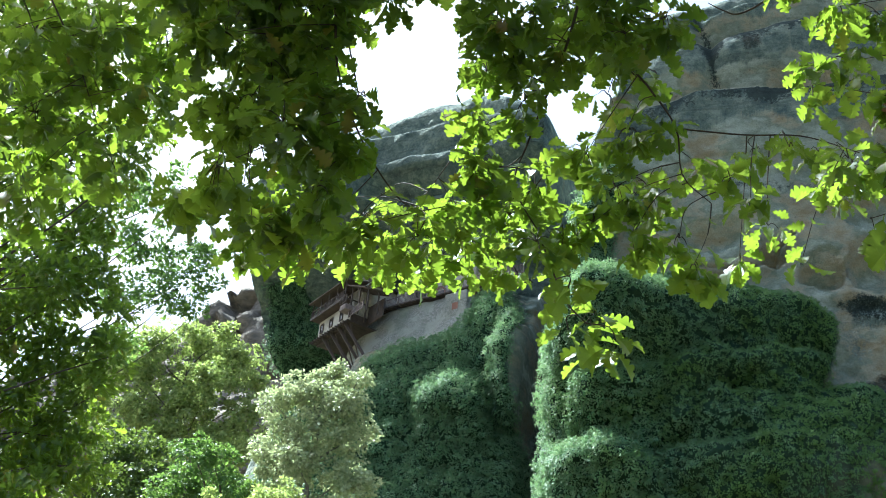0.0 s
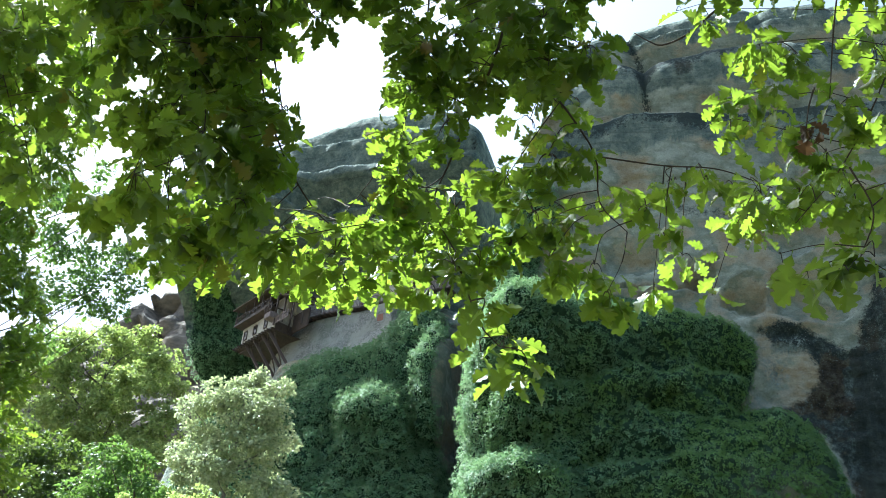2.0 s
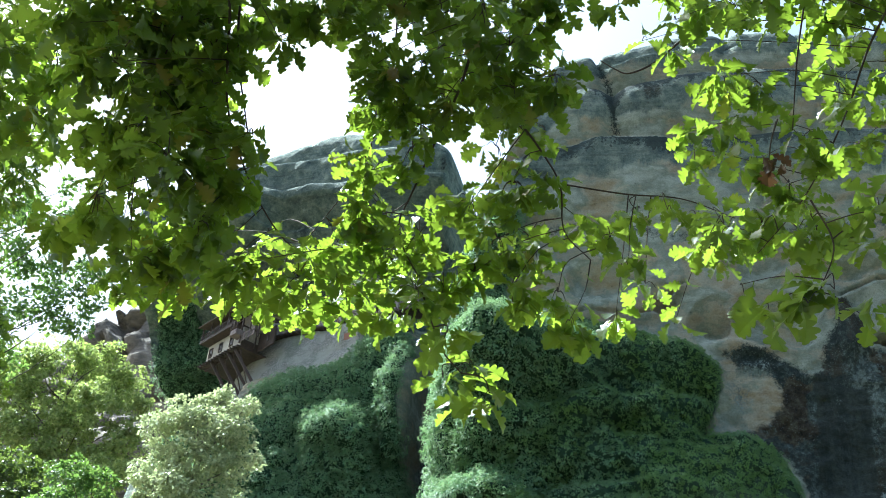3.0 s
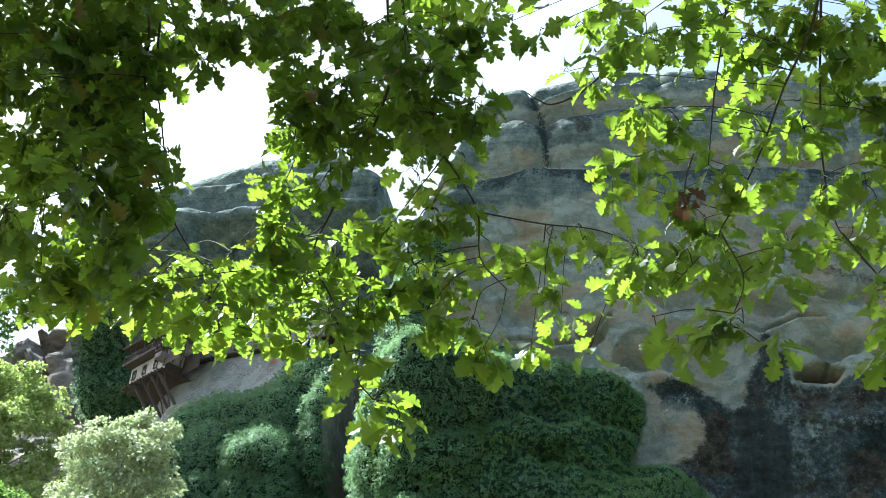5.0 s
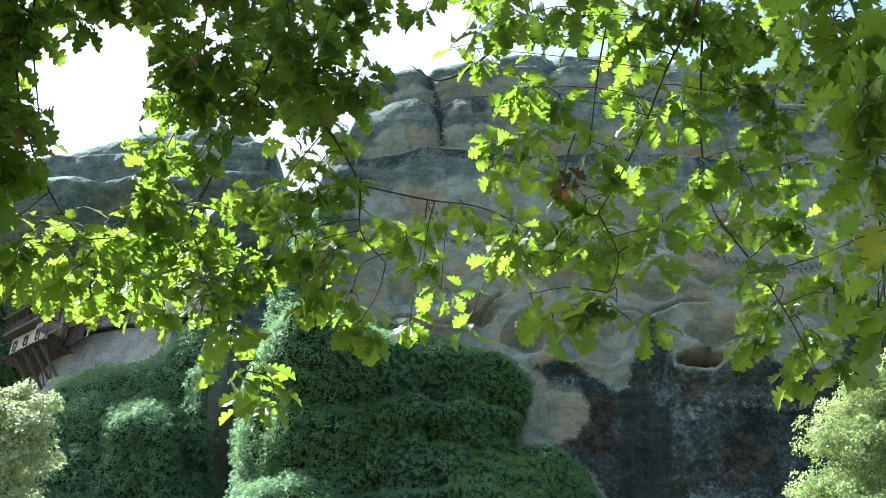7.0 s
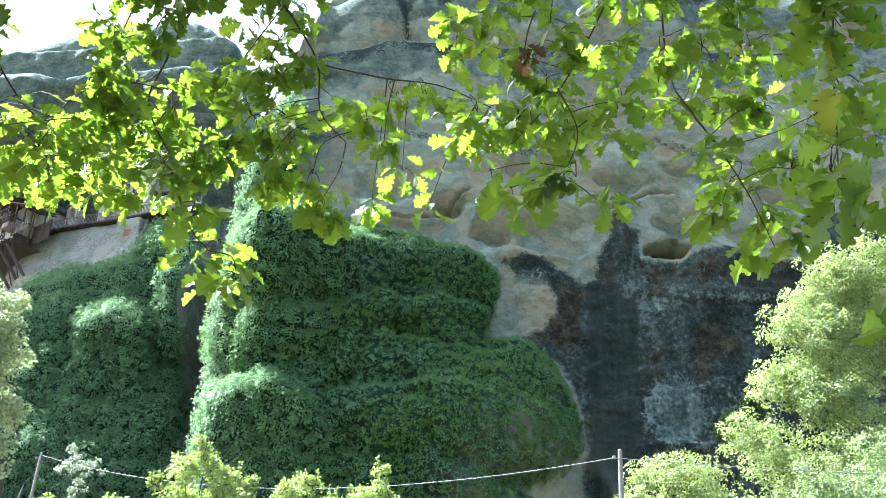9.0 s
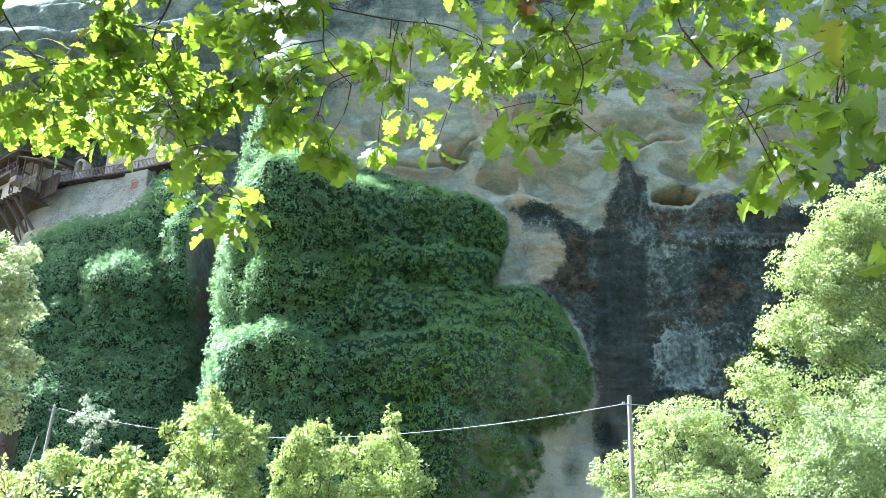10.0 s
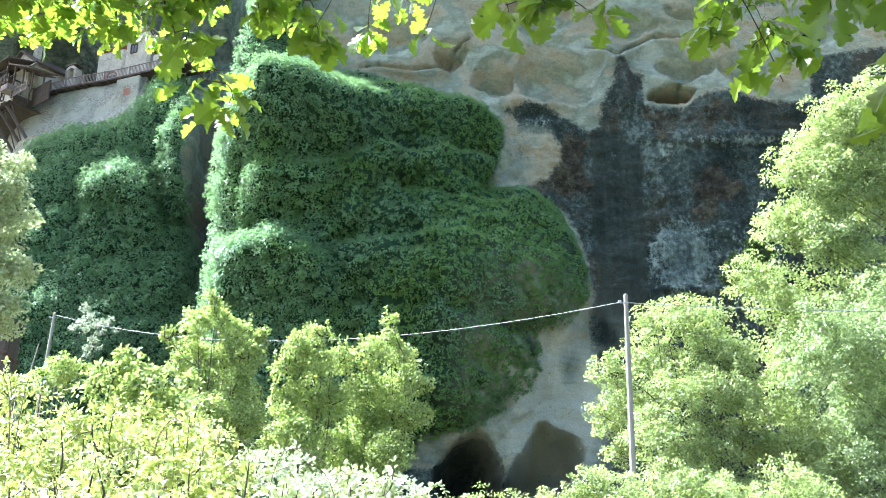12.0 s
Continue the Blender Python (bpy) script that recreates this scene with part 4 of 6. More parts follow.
def window_unit(parent, m, w, h, frame_mat=DARK_WOOD):
    """A small timber window set into a wall; m: centre of the outer face, -y outwards."""
    pane = box("window", (w, 0.06, h), m @ pose(0, 0.0, 0), DARK_GLASS, parent)
    for sx in (-1, 1):
        box("frame", (0.09, 0.16, h + 0.18), m @ pose(sx * (w / 2 + 0.045), -0.03, 0), frame_mat, pane)
    for sz in (-1, 1):
        box("frame", (w, 0.16, 0.09), m @ pose(0, -0.03, sz * (h / 2 + 0.045)), frame_mat, pane)
    box("mullion", (0.05, 0.1, h), m @ pose(0, -0.02, 0), frame_mat, pane)
    return pane


def rail(parent, m, length, height=1.0, step=0.22, mat=DARK_WOOD, posts=4):
    """Railing along +x of m: rails, posts and balusters, each a part."""
    box("top_rail", (length, 0.1, 0.08), m @ pose(length / 2, 0, height), mat, parent)
    box("bottom_rail", (length, 0.08, 0.08), m @ pose(length / 2, 0, 0.12), mat, parent)
    for k in range(posts + 1):
        box("post", (0.14, 0.14, height + 0.12), m @ pose(length * k / posts, 0, (height + 0.12) / 2), mat, parent)
    first = None
    for k in range(1, int(length / step)):
        if first is None:
            first = box("baluster", (0.06, 0.05, height - 0.16), pose(0, 0, 0), mat, parent)
            ob = first
        else:
            ob = new("baluster", first.data)
            ob.parent = parent
        ob.matrix_local = m @ pose(k * step, 0, height / 2 + 0.06)


def gable_roof(name, parent, m, length, half, rise, over=0.35, thick=0.16):
    """Two tiled slopes, ridge along y of m at z 0."""
    slope = math.hypot(half + over, rise * (half + over) / half)
    ang = math.degrees(math.atan2(rise, half))
    for s in (-1, 1):
        mm = m @ pose(0, 0, 0, 0, s * ang, 0) @ pose(s * slope / 2, length / 2, 0)
        sheet = box(name, (slope, length + 2 * over, thick), mm, TILE, parent, "brown clay-tiled roof slope")
        for k in range(int((length + 2 * over) / 0.4)):
            bm = bmesh.new()
            bmesh.ops.create_cone(bm, cap_ends=True, segments=8, radius1=0.11, radius2=0.11, depth=slope,
                                  matrix=mm @ pose(0, -(length + 2 * over) / 2 + 0.2 + 0.4 * k, thick / 2, 0, 90, 0))
            part("tile_row", bm, TILE, sheet)


def build_house():
    h = thing("timber_house", "plastered house with dark timber balconies propped on struts over the ledge", "house")
    m = local((-58.4, 139.8, 75.0), (6.6, -5.8))
    L = 8.6
    # lower storey
    box("wall", (L, 2.6, 3.1), m @ pose(L / 2, 1.6, 1.75), PLASTER, h, "cream lime plaster wall")
    for x in (1.2, 3.6, 6.2):
        window_unit(h, m @ pose(x, 0.27, 1.85), 0.62, 1.15)
    box("deck", (L + 0.8, 5.4, 0.22), m @ pose(L / 2, 2.4, 0.1), DARK_WOOD, h)
    for k in range(14):
        box("joist", (0.16, 0.7, 0.18), m @ pose(0.1 + k * 0.65, -0.35, -0.1), DARK_WOOD, h)
    box("end_boarding", (0.12, 2.6, 1.2), m @ pose(L + 0.09, 1.6, 0.8), DARK_WOOD, h)
    # upper balcony
    box("balcony_deck", (L + 0.2, 6.0, 0.24), m @ pose(L / 2 - 0.4, 2.2, 3.45), DARK_WOOD, h)
    box("fascia", (L + 0.2, 0.14, 0.34), m @ pose(L / 2 - 0.4, -0.75, 3.38), DARK_WOOD, h)
    rail(h, m @ pose(-0.4, -0.7, 3.55), L, 1.0, 0.24, DARK_WOOD, 5)
    for k in range(5):
        box("balcony_post", (0.14, 0.14, 2.4), m @ pose(-0.3 + k * 2.1, -0.65, 4.75), DARK_WOOD, h)
    box("upper_wall", (L, 3.2, 2.6), m @ pose(L / 2, 3.3, 4.9), PLASTER, h, "cream lime plaster wall")
    for x in (2.0, 5.4):
        window_unit(h, m @ pose(x, 1.67, 5.0), 0.8, 1.3)
    box("lean_to_roof", (L + 1.2, 3.6, 0.16), m @ pose(L / 2 - 0.3, 0.5, 6.15, 14), TILE, h, "brown tiled lean-to roof")
    # gabled wing behind, end on
    g = m @ pose(L - 4.1, 2.4, -1.1)
    box("gable_wall", (5.6, 5.0, 3.2), g @ pose(1.6, 2.6, 6.1), PLASTER, h, "cream lime plaster wall")
    bm = bmesh.new()
    tri = [bm.verts.new(g @ Vector(q)) for q in ((-2.6, 0.12, 7.7), (4.4, 0.12, 7.7), (0.9, 0.12, 10.4), (-2.6, 5.1, 7.7), (4.4, 5.1, 7.7), (0.9, 5.1, 10.4))]
    for q in ((0, 1, 2), (5, 4, 3), (0, 3, 4, 1), (1, 4, 5, 2), (2, 5, 3, 0)):
        bm.faces.new([tri[k] for k in q])
    part("gable", bm, PLASTER, h)
    gable_roof("roof", h, g @ pose(0.9, 0.1, 10.55), 5.0, 3.6, 2.75, 0.5)
    c = box("chimney", (0.8, 0.8, 2.2), g @ pose(2.3, 1.2, 10.2), PLASTER, h, "plastered chimney")
    for dx in (-0.3, 0.3):
        box("chimney_pier", (0.14, 0.7, 0.3), g @ pose(2.3 + dx, 1.2, 11.44), PLASTER, c)
    box("chimney_cap", (1.0, 1.0, 0.15), g @ pose(2.3, 1.2, 11.66), TILE, c)
    # corner oriel and porch
    o = m @ pose(L - 0.1, -0.5, 0)
    box("oriel", (1.5, 1.3, 0.8), o @ pose(0.3, 0, 1.6), GREY_WOOD, h, "greyed boarded oriel box")
    rail(h, o @ pose(-0.45, -0.62, 2.1), 1.5, 1.0, 0.22, DARK_WOOD, 2)
    for x, y, top in ((0.9, 0.2, 4.9), (2.4, 0.5, 4.2), (3.9, 0.9, 3.5), (0.9, 2.4, 4.9), (3.9, 2.4, 3.5)):
        box("porch_post", (0.18, 0.18, top - 0.3), o @ pose(x, y, (top + 0.3) / 2), DARK_WOOD, h)
    box("gallery_wall", (3.6, 0.2, 2.6), o @ pose(2.3, 3.2, 1.6), DARK_WOOD, h, "dark boarded wall behind the gallery")
    box("porch_roof", (5.4, 3.8, 0.16), o @ pose(2.3, 1.7, 4.3, 6, 24), TILE, h, "brown tiled porch roof")
    for k in range(9):
        box("rafter", (5.3, 0.1, 0.14), o @ pose(2.3, 0.0 + 0.42 * k, 4.12, 6, 24), DARK_WOOD, h)
    rail(h, o @ pose(0.7, 0.2, 0.3), 3.4, 1.0, 0.22, GREY_WOOD, 3)
    # struts down to the rock
    for k, x in enumerate((2.6, 4.6, 6.6, 8.2)):
        beam("strut", m @ Vector((x - 0.2, 0.0, -0.05)), m @ Vector((x + 1.6, 3.4, -5.4)), 0.34, RED_WOOD, h, "weathered reddish timber strut")
        beam("stay", m @ Vector((x + 0.5, 0.3, -0.05)), m @ Vector((x + 0.1, 3.0, -5.4)), 0.12, DARK_WOOD, h)
    box("cross_beam", (L, 0.28, 0.28), m @ pose(L / 2, 0.6, -0.2), RED_WOOD, h)
    return h


build_house()

TERRACE = [(-51.5, 138.4), (-48.5, 136.6), (-44.6, 134.7), (-39.6, 133.0), (-33.2, 130.2), (-28.5, 128.6)]


def build_terrace():
    t = thing("terrace", "dark timber gallery with a baluster railing along the ledge", "terrace")
    line = curve_points([(*p, 77.9) for p in TERRACE], 10)
    for a, b in zip(line[:-1], line[1:]):
        m = local(a, (b - a)[:2])
        length = float(np.linalg.norm(b - a))
        box("deck", (length, 2.6, 0.16), m @ pose(length / 2, 1.2, -0.08), DARK_WOOD, t)
        for k in range(3):
            box("joist", (0.16, 1.6, 0.2), m @ pose(length * (k + 0.5) / 3, 0.4, -0.28), DARK_WOOD, t)
        rail(t, m, length, 1.15, 0.2, GREY_WOOD, 1)
    return t


build_terrace()


def build_retaining_wall():
    """Rubble wall below the terrace, bellied like the rock it grows out of."""
    n, k = 90, 40
    line = curve_points([(*p, 0) for p in [(-54.5, 142.2)] + TERRACE[:4] + [(-35.2, 131.1)]], n)
    bottom = np.interp(line[:, 0], [-54, -50.7, -48.5, -43.9, -38.5, -35.2], [62, 66.5, 68.2, 69.5, 69.6, 70.5])
    v = np.zeros((n, k, 3))
    for j in range(k):
        s = j / (k - 1)
        z = bottom * (1 - s) + 77.5 * s
        v[:, j, 0] = line[:, 0] - 0.5 * (1 - s)
        v[:, j, 1] = line[:, 1] + 0.55 - 2.6 * (1 - s) ** 1.5
        v[:, j, 2] = z
    v[..., 1] += 0.30 * fbm(v[..., 0] * 1.6, v[..., 2] * 1.9, 3, shift=31.0) + 0.8 * fbm(v[..., 0] / 4, v[..., 2] / 4, 3, shift=13.0)
    backs = v + np.array([0.3, 3.0, 0.2])
    allv = np.concatenate([v.reshape(-1, 3), backs.reshape(-1, 3)])
    i, j = np.meshgrid(np.arange(n - 1), np.arange(k - 1), indexing="ij")
    f = np.stack([i * k + j, (i + 1) * k + j, (i + 1) * k + j + 1, i * k + j + 1], -1).reshape(-1, 4)
    top = np.array([(q * k + k - 1, (q + 1) * k + k - 1, (q + 1) * k + k - 1 + n * k, q * k + k - 1 + n * k) for q in range(n - 1)])
    side = np.array([((n - 1) * k + q, (n - 1) * k + q + n * k, (n - 1) * k + q + 1 + n * k, (n - 1) * k + q + 1) for q in range(k - 1)])
    w = soup("retaining_wall", allv, np.concatenate([f, top, side]), MASONRY, smooth=True)
    tagged(w, "pale rubble stone retaining wall below the gallery", "wall", kind="structure")
    m = local((-37.4, 131.4, 73.0), (6.4, -2.8))
    b = thing("buttress", "rubble stone buttress with a patch of red brick", "buttress")
    box("shaft", (3.3, 1.2, 6.6), m @ pose(0.1, 0.8, 0.9, 6), MASONRY, b)
    box("brick_patch", (0.9, 0.12, 0.9), m @ pose(0.0, 0.1, 2.3, 6), BRICK, b, "patch of red brick")
    return w


build_retaining_wall()


def arch_bm(bm, w, h, depth, m, thick=0.22):
    """A round arch ring standing at m."""
    pts = [(-w / 2, 0), (-w / 2, h - w / 2)] + [(-w / 2 * math.cos(a), h - w / 2 + w / 2 * math.sin(a)) for a in np.linspace(0.3, math.pi - 0.3, 7)] + [(w / 2, h - w / 2), (w / 2, 0)]
    ring = []
    for x, z in pts:
        d = Vector((x, max(z - (h - w / 2), 0) + 1e-6)) if z > h - w / 2 else Vector((x, 0))
        o = d.normalized() * thick
        ring.append([bm.verts.new(m @ Vector(q)) for q in ((x, 0, z), (x + o.x, 0, z + o.y), (x + o.x, depth, z + o.y), (x, depth, z))])
    for a, b in zip(ring[:-1], ring[1:]):
        for k in range(4):
            bm.faces.new((a[k], a[(k + 1) % 4], b[(k + 1) % 4], b[k]))


def build_chapel():
    c = thing("chapel", "small stone chapel with arched niche and brick cornice against the cliff", "chapel")
    m = local((-43.0, 136.6, 77.9), (6.4, -2.8))
    box("low_wall", (4.2, 4.0, 5.6), m @ pose(2.1, 2.0, 2.8), CHAPEL_STONE, c, "pale stone wall")
    box("high_wall", (3.7, 4.4, 7.3), m @ pose(6.06, 2.15, 3.65), CHAPEL_STONE, c, "pale stone wall")
    box("coping", (3.9, 4.6, 0.18), m @ pose(6.06, 2.15, 7.39), CHAPEL_STONE, c)
    box("gable_block", (2.4, 4.0, 0.8), m @ pose(5.7, 2.15, 7.88), CHAPEL_STONE, c)
    box("string_course", (3.9, 0.2, 0.14), m @ pose(6.06, -0.1, 6.3), CHAPEL_STONE, c)
    box("low_wing", (4.0, 3.0, 4.0), m @ pose(9.92, 2.0, 2.0), CHAPEL_STONE, c, "pale stone wall")
    box("wing_roof", (4.2, 3.2, 0.2), m @ pose(9.92, 1.95, 4.2, 0, 10), TILE, c, "brown tiled lean-to roof")
    box("cornice", (4.4, 4.2, 0.25), m @ pose(2.1, 1.95, 5.73), BRICK, c, "brick cornice")
    for x in (1.5, 2.1, 2.7):
        box("niche", (0.34, 0.1, 0.42), m @ pose(x, -0.02, 4.5), PLASTER, c, "white plastered niche")
    window_unit(c, m @ pose(5.6, -0.08, 5.0), 0.8, 1.1)
    # flat dark panel in place of the shaded hollow under the arch
    box("niche", (1.3, 0.08, 1.8), m @ pose(2.6, -0.02, 1.0), DARK_GLASS, c)
    bm = bmesh.new()
    arch_bm(bm, 1.4, 2.3, 0.16, m @ pose(2.6, -0.12, 0), 0.2)
    part("arch", bm, BRICK, c, "brick arch")
    s = thing("shrine", "small pale arched shrine with a brown niche beside the railing", "shrine")
    m = local((-45.9, 136.2, 78.4), (6.4, -2.8))
    box("plinth", (1.7, 1.2, 1.3), m @ pose(0, 0.6, 0.65), PLASTER, s)
    for sx in (-1, 1):
        box("pier", (0.4, 1.1, 1.4), m @ pose(0.62 * sx, 0.6, 2.0), PLASTER, s)
    bm = bmesh.new()
    arch_bm(bm, 0.9, 1.5, 1.1, m @ pose(0, 0.05, 1.3), 0.35)
    part("arch", bm, PLASTER, s)
    box("back", (1.2, 0.15, 1.5), m @ pose(0, 1.1, 2.0), BRICK, s)
    box("cap", (1.7, 1.3, 0.2), m @ pose(0, 0.6, 3.25), TILE, s)


build_chapel()


# ---- poles and cable ----
def build_pole(x, y, top, lean=0.0):
    base = float(ground_z(x, y)) - 0.4
    p = thing("utility_pole", "weathered grey wooden utility pole on the slope", "pole", "utility poles")
    v, f = tube([(x + lean * (1 - t), y, base + (top - base) * t) for t in np.linspace(0, 1, 9)], np.linspace(0.155, 0.105, 9), 12)
    shaft = soup("shaft", v, f, POLE_WOOD, p, True)
    bm = bmesh.new()
    bmesh.ops.create_cone(bm, cap_ends=True, segments=12, radius1=0.107, radius2=0.06, depth=0.05, matrix=pose(x, y, top + 0.02))
    part("cap", bm, STEEL, p)
    box("bracket", (0.34, 0.05, 0.06), pose(x - 0.2, y - 0.06, top - 0.42), STEEL, p)
    for dx in (-0.34, -0.26):
        bm = bmesh.new()
        bmesh.ops.create_cone(bm, cap_ends=True, segments=10, radius1=0.04, radius2=0.03, depth=0.12, matrix=pose(x + dx, y - 0.06, top - 0.36))
        part("insulator", bm, STEEL, p)
    return p


build_pole(8.9, 57.0, 22.9)
build_pole(-28.8, 90.0, 33.1, -0.5)


def build_cable(a, b, sag, r=0.026, mat=CABLE):
    t = np.linspace(0, 1, 60)[:, None]
    p = np.array(a) * (1 - t) + np.array(b) * t
    p[:, 2] -= 4 * sag * (t * (1 - t))[:, 0]
    v, f = tube(p, r, 6)
    tagged(soup("overhead_cable", v, f, mat, None, True), "grey twisted overhead cable between poles", "cable", "overhead cables")


build_cable((-28.8, 90, 32.95), (8.6, 56.95, 22.5), 2.0, 0.014)
build_cable((8.6, 56.95, 22.5), (46.0, 45.0, 19.6), 0.8, 0.018, DARK_CABLE)


# ---- trees and shrubs ----
def lobed_leaf(half, ribs):
    """A lobed leaf of length 1 along y with a short stalk, folded along the midrib and curled at the tip. half: outline; ribs: points along the midrib."""
    sag = lambda y: -0.22 * (y - 0.4) ** 2
    v = [(0.0, y, sag(y)) for y in ribs]
    f = []
    for s in (1, -1):
        k = len(v)
        v += [(s * w, y, abs(w) * 0.35 + sag(y)) for w, y in half]
        rib = 0
        for q in range(len(half) - 1):
            f.append((k + q, k + q + 1, rib)[::s])
            while rib < len(ribs) - 1 and half[q + 1][1] > (ribs[rib] + ribs[rib + 1]) / 2:
                f.append((k + q + 1, rib + 1, rib)[::s])
                rib += 1
    k = len(v)
    v += [(-0.012, -0.16, 0.0), (0.012, -0.16, 0.0), (0.012, 0.03, -0.03), (-0.012, 0.03, -0.03)]
    f += [(k, k + 1, k + 2), (k, k + 2, k + 3)]
    return np.array(v, float), np.array(f)


OAK_V, OAK_F = lobed_leaf([(0.012, 0.0), (0.06, 0.12), (0.16, 0.18), (0.16, 0.24), (0.09, 0.30), (0.23, 0.36), (0.27, 0.43), (0.14, 0.52), (0.29, 0.58), (0.345, 0.67), (0.30, 0.73),
                           (0.18, 0.75), (0.26, 0.84), (0.22, 0.90), (0.12, 0.91), (0.08, 0.98), (0.0, 1.0)], (0.0, 0.3, 0.55, 0.8, 1.0))
SPRIG_V, SPRIG_F = lobed_leaf([(0.02, 0.0), (0.17, 0.2), (0.08, 0.30), (0.29, 0.42), (0.13, 0.52), (0.34, 0.68), (0.17, 0.76), (0.22, 0.9), (0.0, 1.0)], (0.0, 0.5, 1.0))


OVATE_V = np.array([(0, 0, 0), (0.25, 0.28, 0.07), (0.27, 0.58, 0.06), (0, 1.0, -0.14), (-0.27, 0.58, 0.06), (-0.25, 0.28, 0.07), (0, 0.5, -0.02)])
OVATE_F = np.array([(0, 1, 6), (1, 2, 6), (2, 3, 6), (3, 4, 6), (4, 5, 6), (5, 0, 6)])


def limb_line(a, b, r, bend=0.12, n=7):
    a, b = np.asarray(a, float), np.asarray(b, float)
    t = np.linspace(0, 1, n)[:, None]
    p = a * (1 - t) + b * t
    w = np.linalg.norm(b - a) * bend
    off = r.randn(3) * w
    p = p + np.sin(t * np.pi) * off + np.sin(2 * t * np.pi) * r.randn(3) * w * 0.3
    return p


def build_tree(name, lobes, y, leaf_mat, leaf, label, category="tree", seed=1, cover=2.8, bark=BARK, stems=1, group="", foot=None, thick=1.0, oak=False, shoots=0, rake=0.0, loose=0.0):
    """Tapered trunk, limbs to the lobes, and a ragged crown of single leaves on short sprays. lobes: x, z and radius."""
    r = np.random.RandomState(seed)
    lob = np.array(lobes)
    centres = np.stack([lob[:, 0], y + r.uniform(-0.9, 0.9, len(lob)) * lob[:, 2] * 1.3, lob[:, 1]], 1)
    sizes = lob[:, 2]
    if rake:                                                 # higher lobes stand farther up the slope
        far = 1 + rake * (lob[:, 1] - lob[:, 1].mean()) / np.ptp(lob[:, 1])
        centres, sizes = np.array([0, 0, 1.55]) + (centres - np.array([0, 0, 1.55])) * far[:, None], sizes * far
    x = foot if foot is not None else float(np.average(lob[:, 0], weights=sizes))
    base = float(ground_z(x, y)) - 0.2
    high = float((lob[:, 1] + lob[:, 2]).max()) - base
    tree = thing(name, label, category, group)
    span = float(np.ptp(lob[:, 0]))
    trunks = []
    for s in range(stems):
        off = 0 if stems == 1 else r.uniform(-0.3, 0.3) * span
        a = np.array((x + off, y + (0 if stems == 1 else r.uniform(-0.4, 0.4)), base))
        b = np.array((x + off * 1.2 + r.uniform(-0.08, 0.08) * span, y, base + high * 0.82))
        line = limb_line(a, b, r, 0.03, 9)
        trunks.append(line)
        v, f = tube(line, np.linspace(0.014 * high, 0.003 * high, 9) * thick / math.sqrt(stems), 8)
        soup("trunk", v, f, bark, tree, True)
    for c, q in zip(centres, sizes):
        line = min(trunks, key=lambda l: abs(l[4, 0] - c[0]))
        k = int(np.argmin(abs(line[:, 2] - (c[2] - 0.8 * math.hypot(c[0] - line[4, 0], c[1] - line[4, 1]) - 0.3 * q))))
        v, f = tube(limb_line(line[k], c, r, 0.07), np.linspace(0.0035 * high, 0.0009 * high, 7) * thick, 5)
        soup("limb", v, f, bark, tree, True)
    leaves = np.maximum((cover * np.pi * sizes ** 2 / (0.30 * leaf ** 2)).astype(int), 30)
    P, F, N = [], [], []
    for c, q, n in zip(centres, sizes, leaves):
        k = int(np.clip(n // 30, 6, 80))                     # tufts standing out of the lobe
        d = r.randn(k, 3) + np.array([0, 0, 0.35])
        d /= np.linalg.norm(d, axis=1, keepdims=True)
        heart = c + d * q * r.uniform(0.3, 0.97 + loose, (k, 1)) * np.array([1, 1, 0.95])
        wide = q * r.uniform(0.3, 0.6, k) * (14 / k) ** 0.25 * (1.3 if leaf < 0.1 else 1)
        pick = r.randint(0, k, n)
        ray = r.randn(n, 3) + 0.7 * d[pick] + np.array([0, 0, 0.3])
        ray /= np.linalg.norm(ray, axis=1, keepdims=True)
        P.append(heart[pick] + ray * wide[pick][:, None] * r.uniform(0.35, 1.1, (n, 1)) ** 0.8 * np.array([1.1, 1.1, 0.75]))
        F.append(ray + 0.45 * r.randn(n, 3) + np.array([0, 0, -0.35]))
        N.append(0.7 * ray + 0.4 * d[pick] + (0.8 if leaf < 0.1 else 0.5) * r.randn(n, 3) + np.array([-0.1, -0.15, 0.6]))
    for _ in range(shoots):                                  # upright leafy shoots at the rim
        k = r.randint(len(sizes))
        c, q = centres[k], sizes[k]
        a = c + np.array([r.uniform(-0.8, 0.8) * q, r.uniform(-0.8, 0.3) * q, 0.35 * q])
        b = a + np.array([r.uniform(-0.25, 0.25) * q, r.uniform(-0.2, 0.2) * q, q * r.uniform(0.7, 1.5)])
        v, f = tube(curve_points([c, a, b], 6), np.linspace(0.02, 0.006, 6) * leaf / 0.09, 4)
        soup("shoot", v, f, bark, tree, True)
        n = int(np.linalg.norm(b - a) / leaf * 7)
        t, ray = r.rand(n, 1), r.randn(n, 3)
        P.append(a * (1 - t) + b * t + ray * leaf * 0.5 * (1.2 - t))
        F.append(ray + np.array([0, 0, 0.5]))
        N.append(0.6 * r.randn(n, 3) + np.array([-0.2, -0.3, 0.6]))
    P, F, N = np.concatenate(P), np.concatenate(F), np.concatenate(N)
    tv, tf = (SPRIG_V, SPRIG_F) if oak else (OVATE_V, OVATE_F) if y < 20 else (BLADE_V, BLADE_F)
    v, f = scatter(tv, tf, P, turns(F, N), r.uniform(0.65, 1.35, len(P)) * leaf)
    soup("crown", v, f, leaf_mat, tree)
    return tree


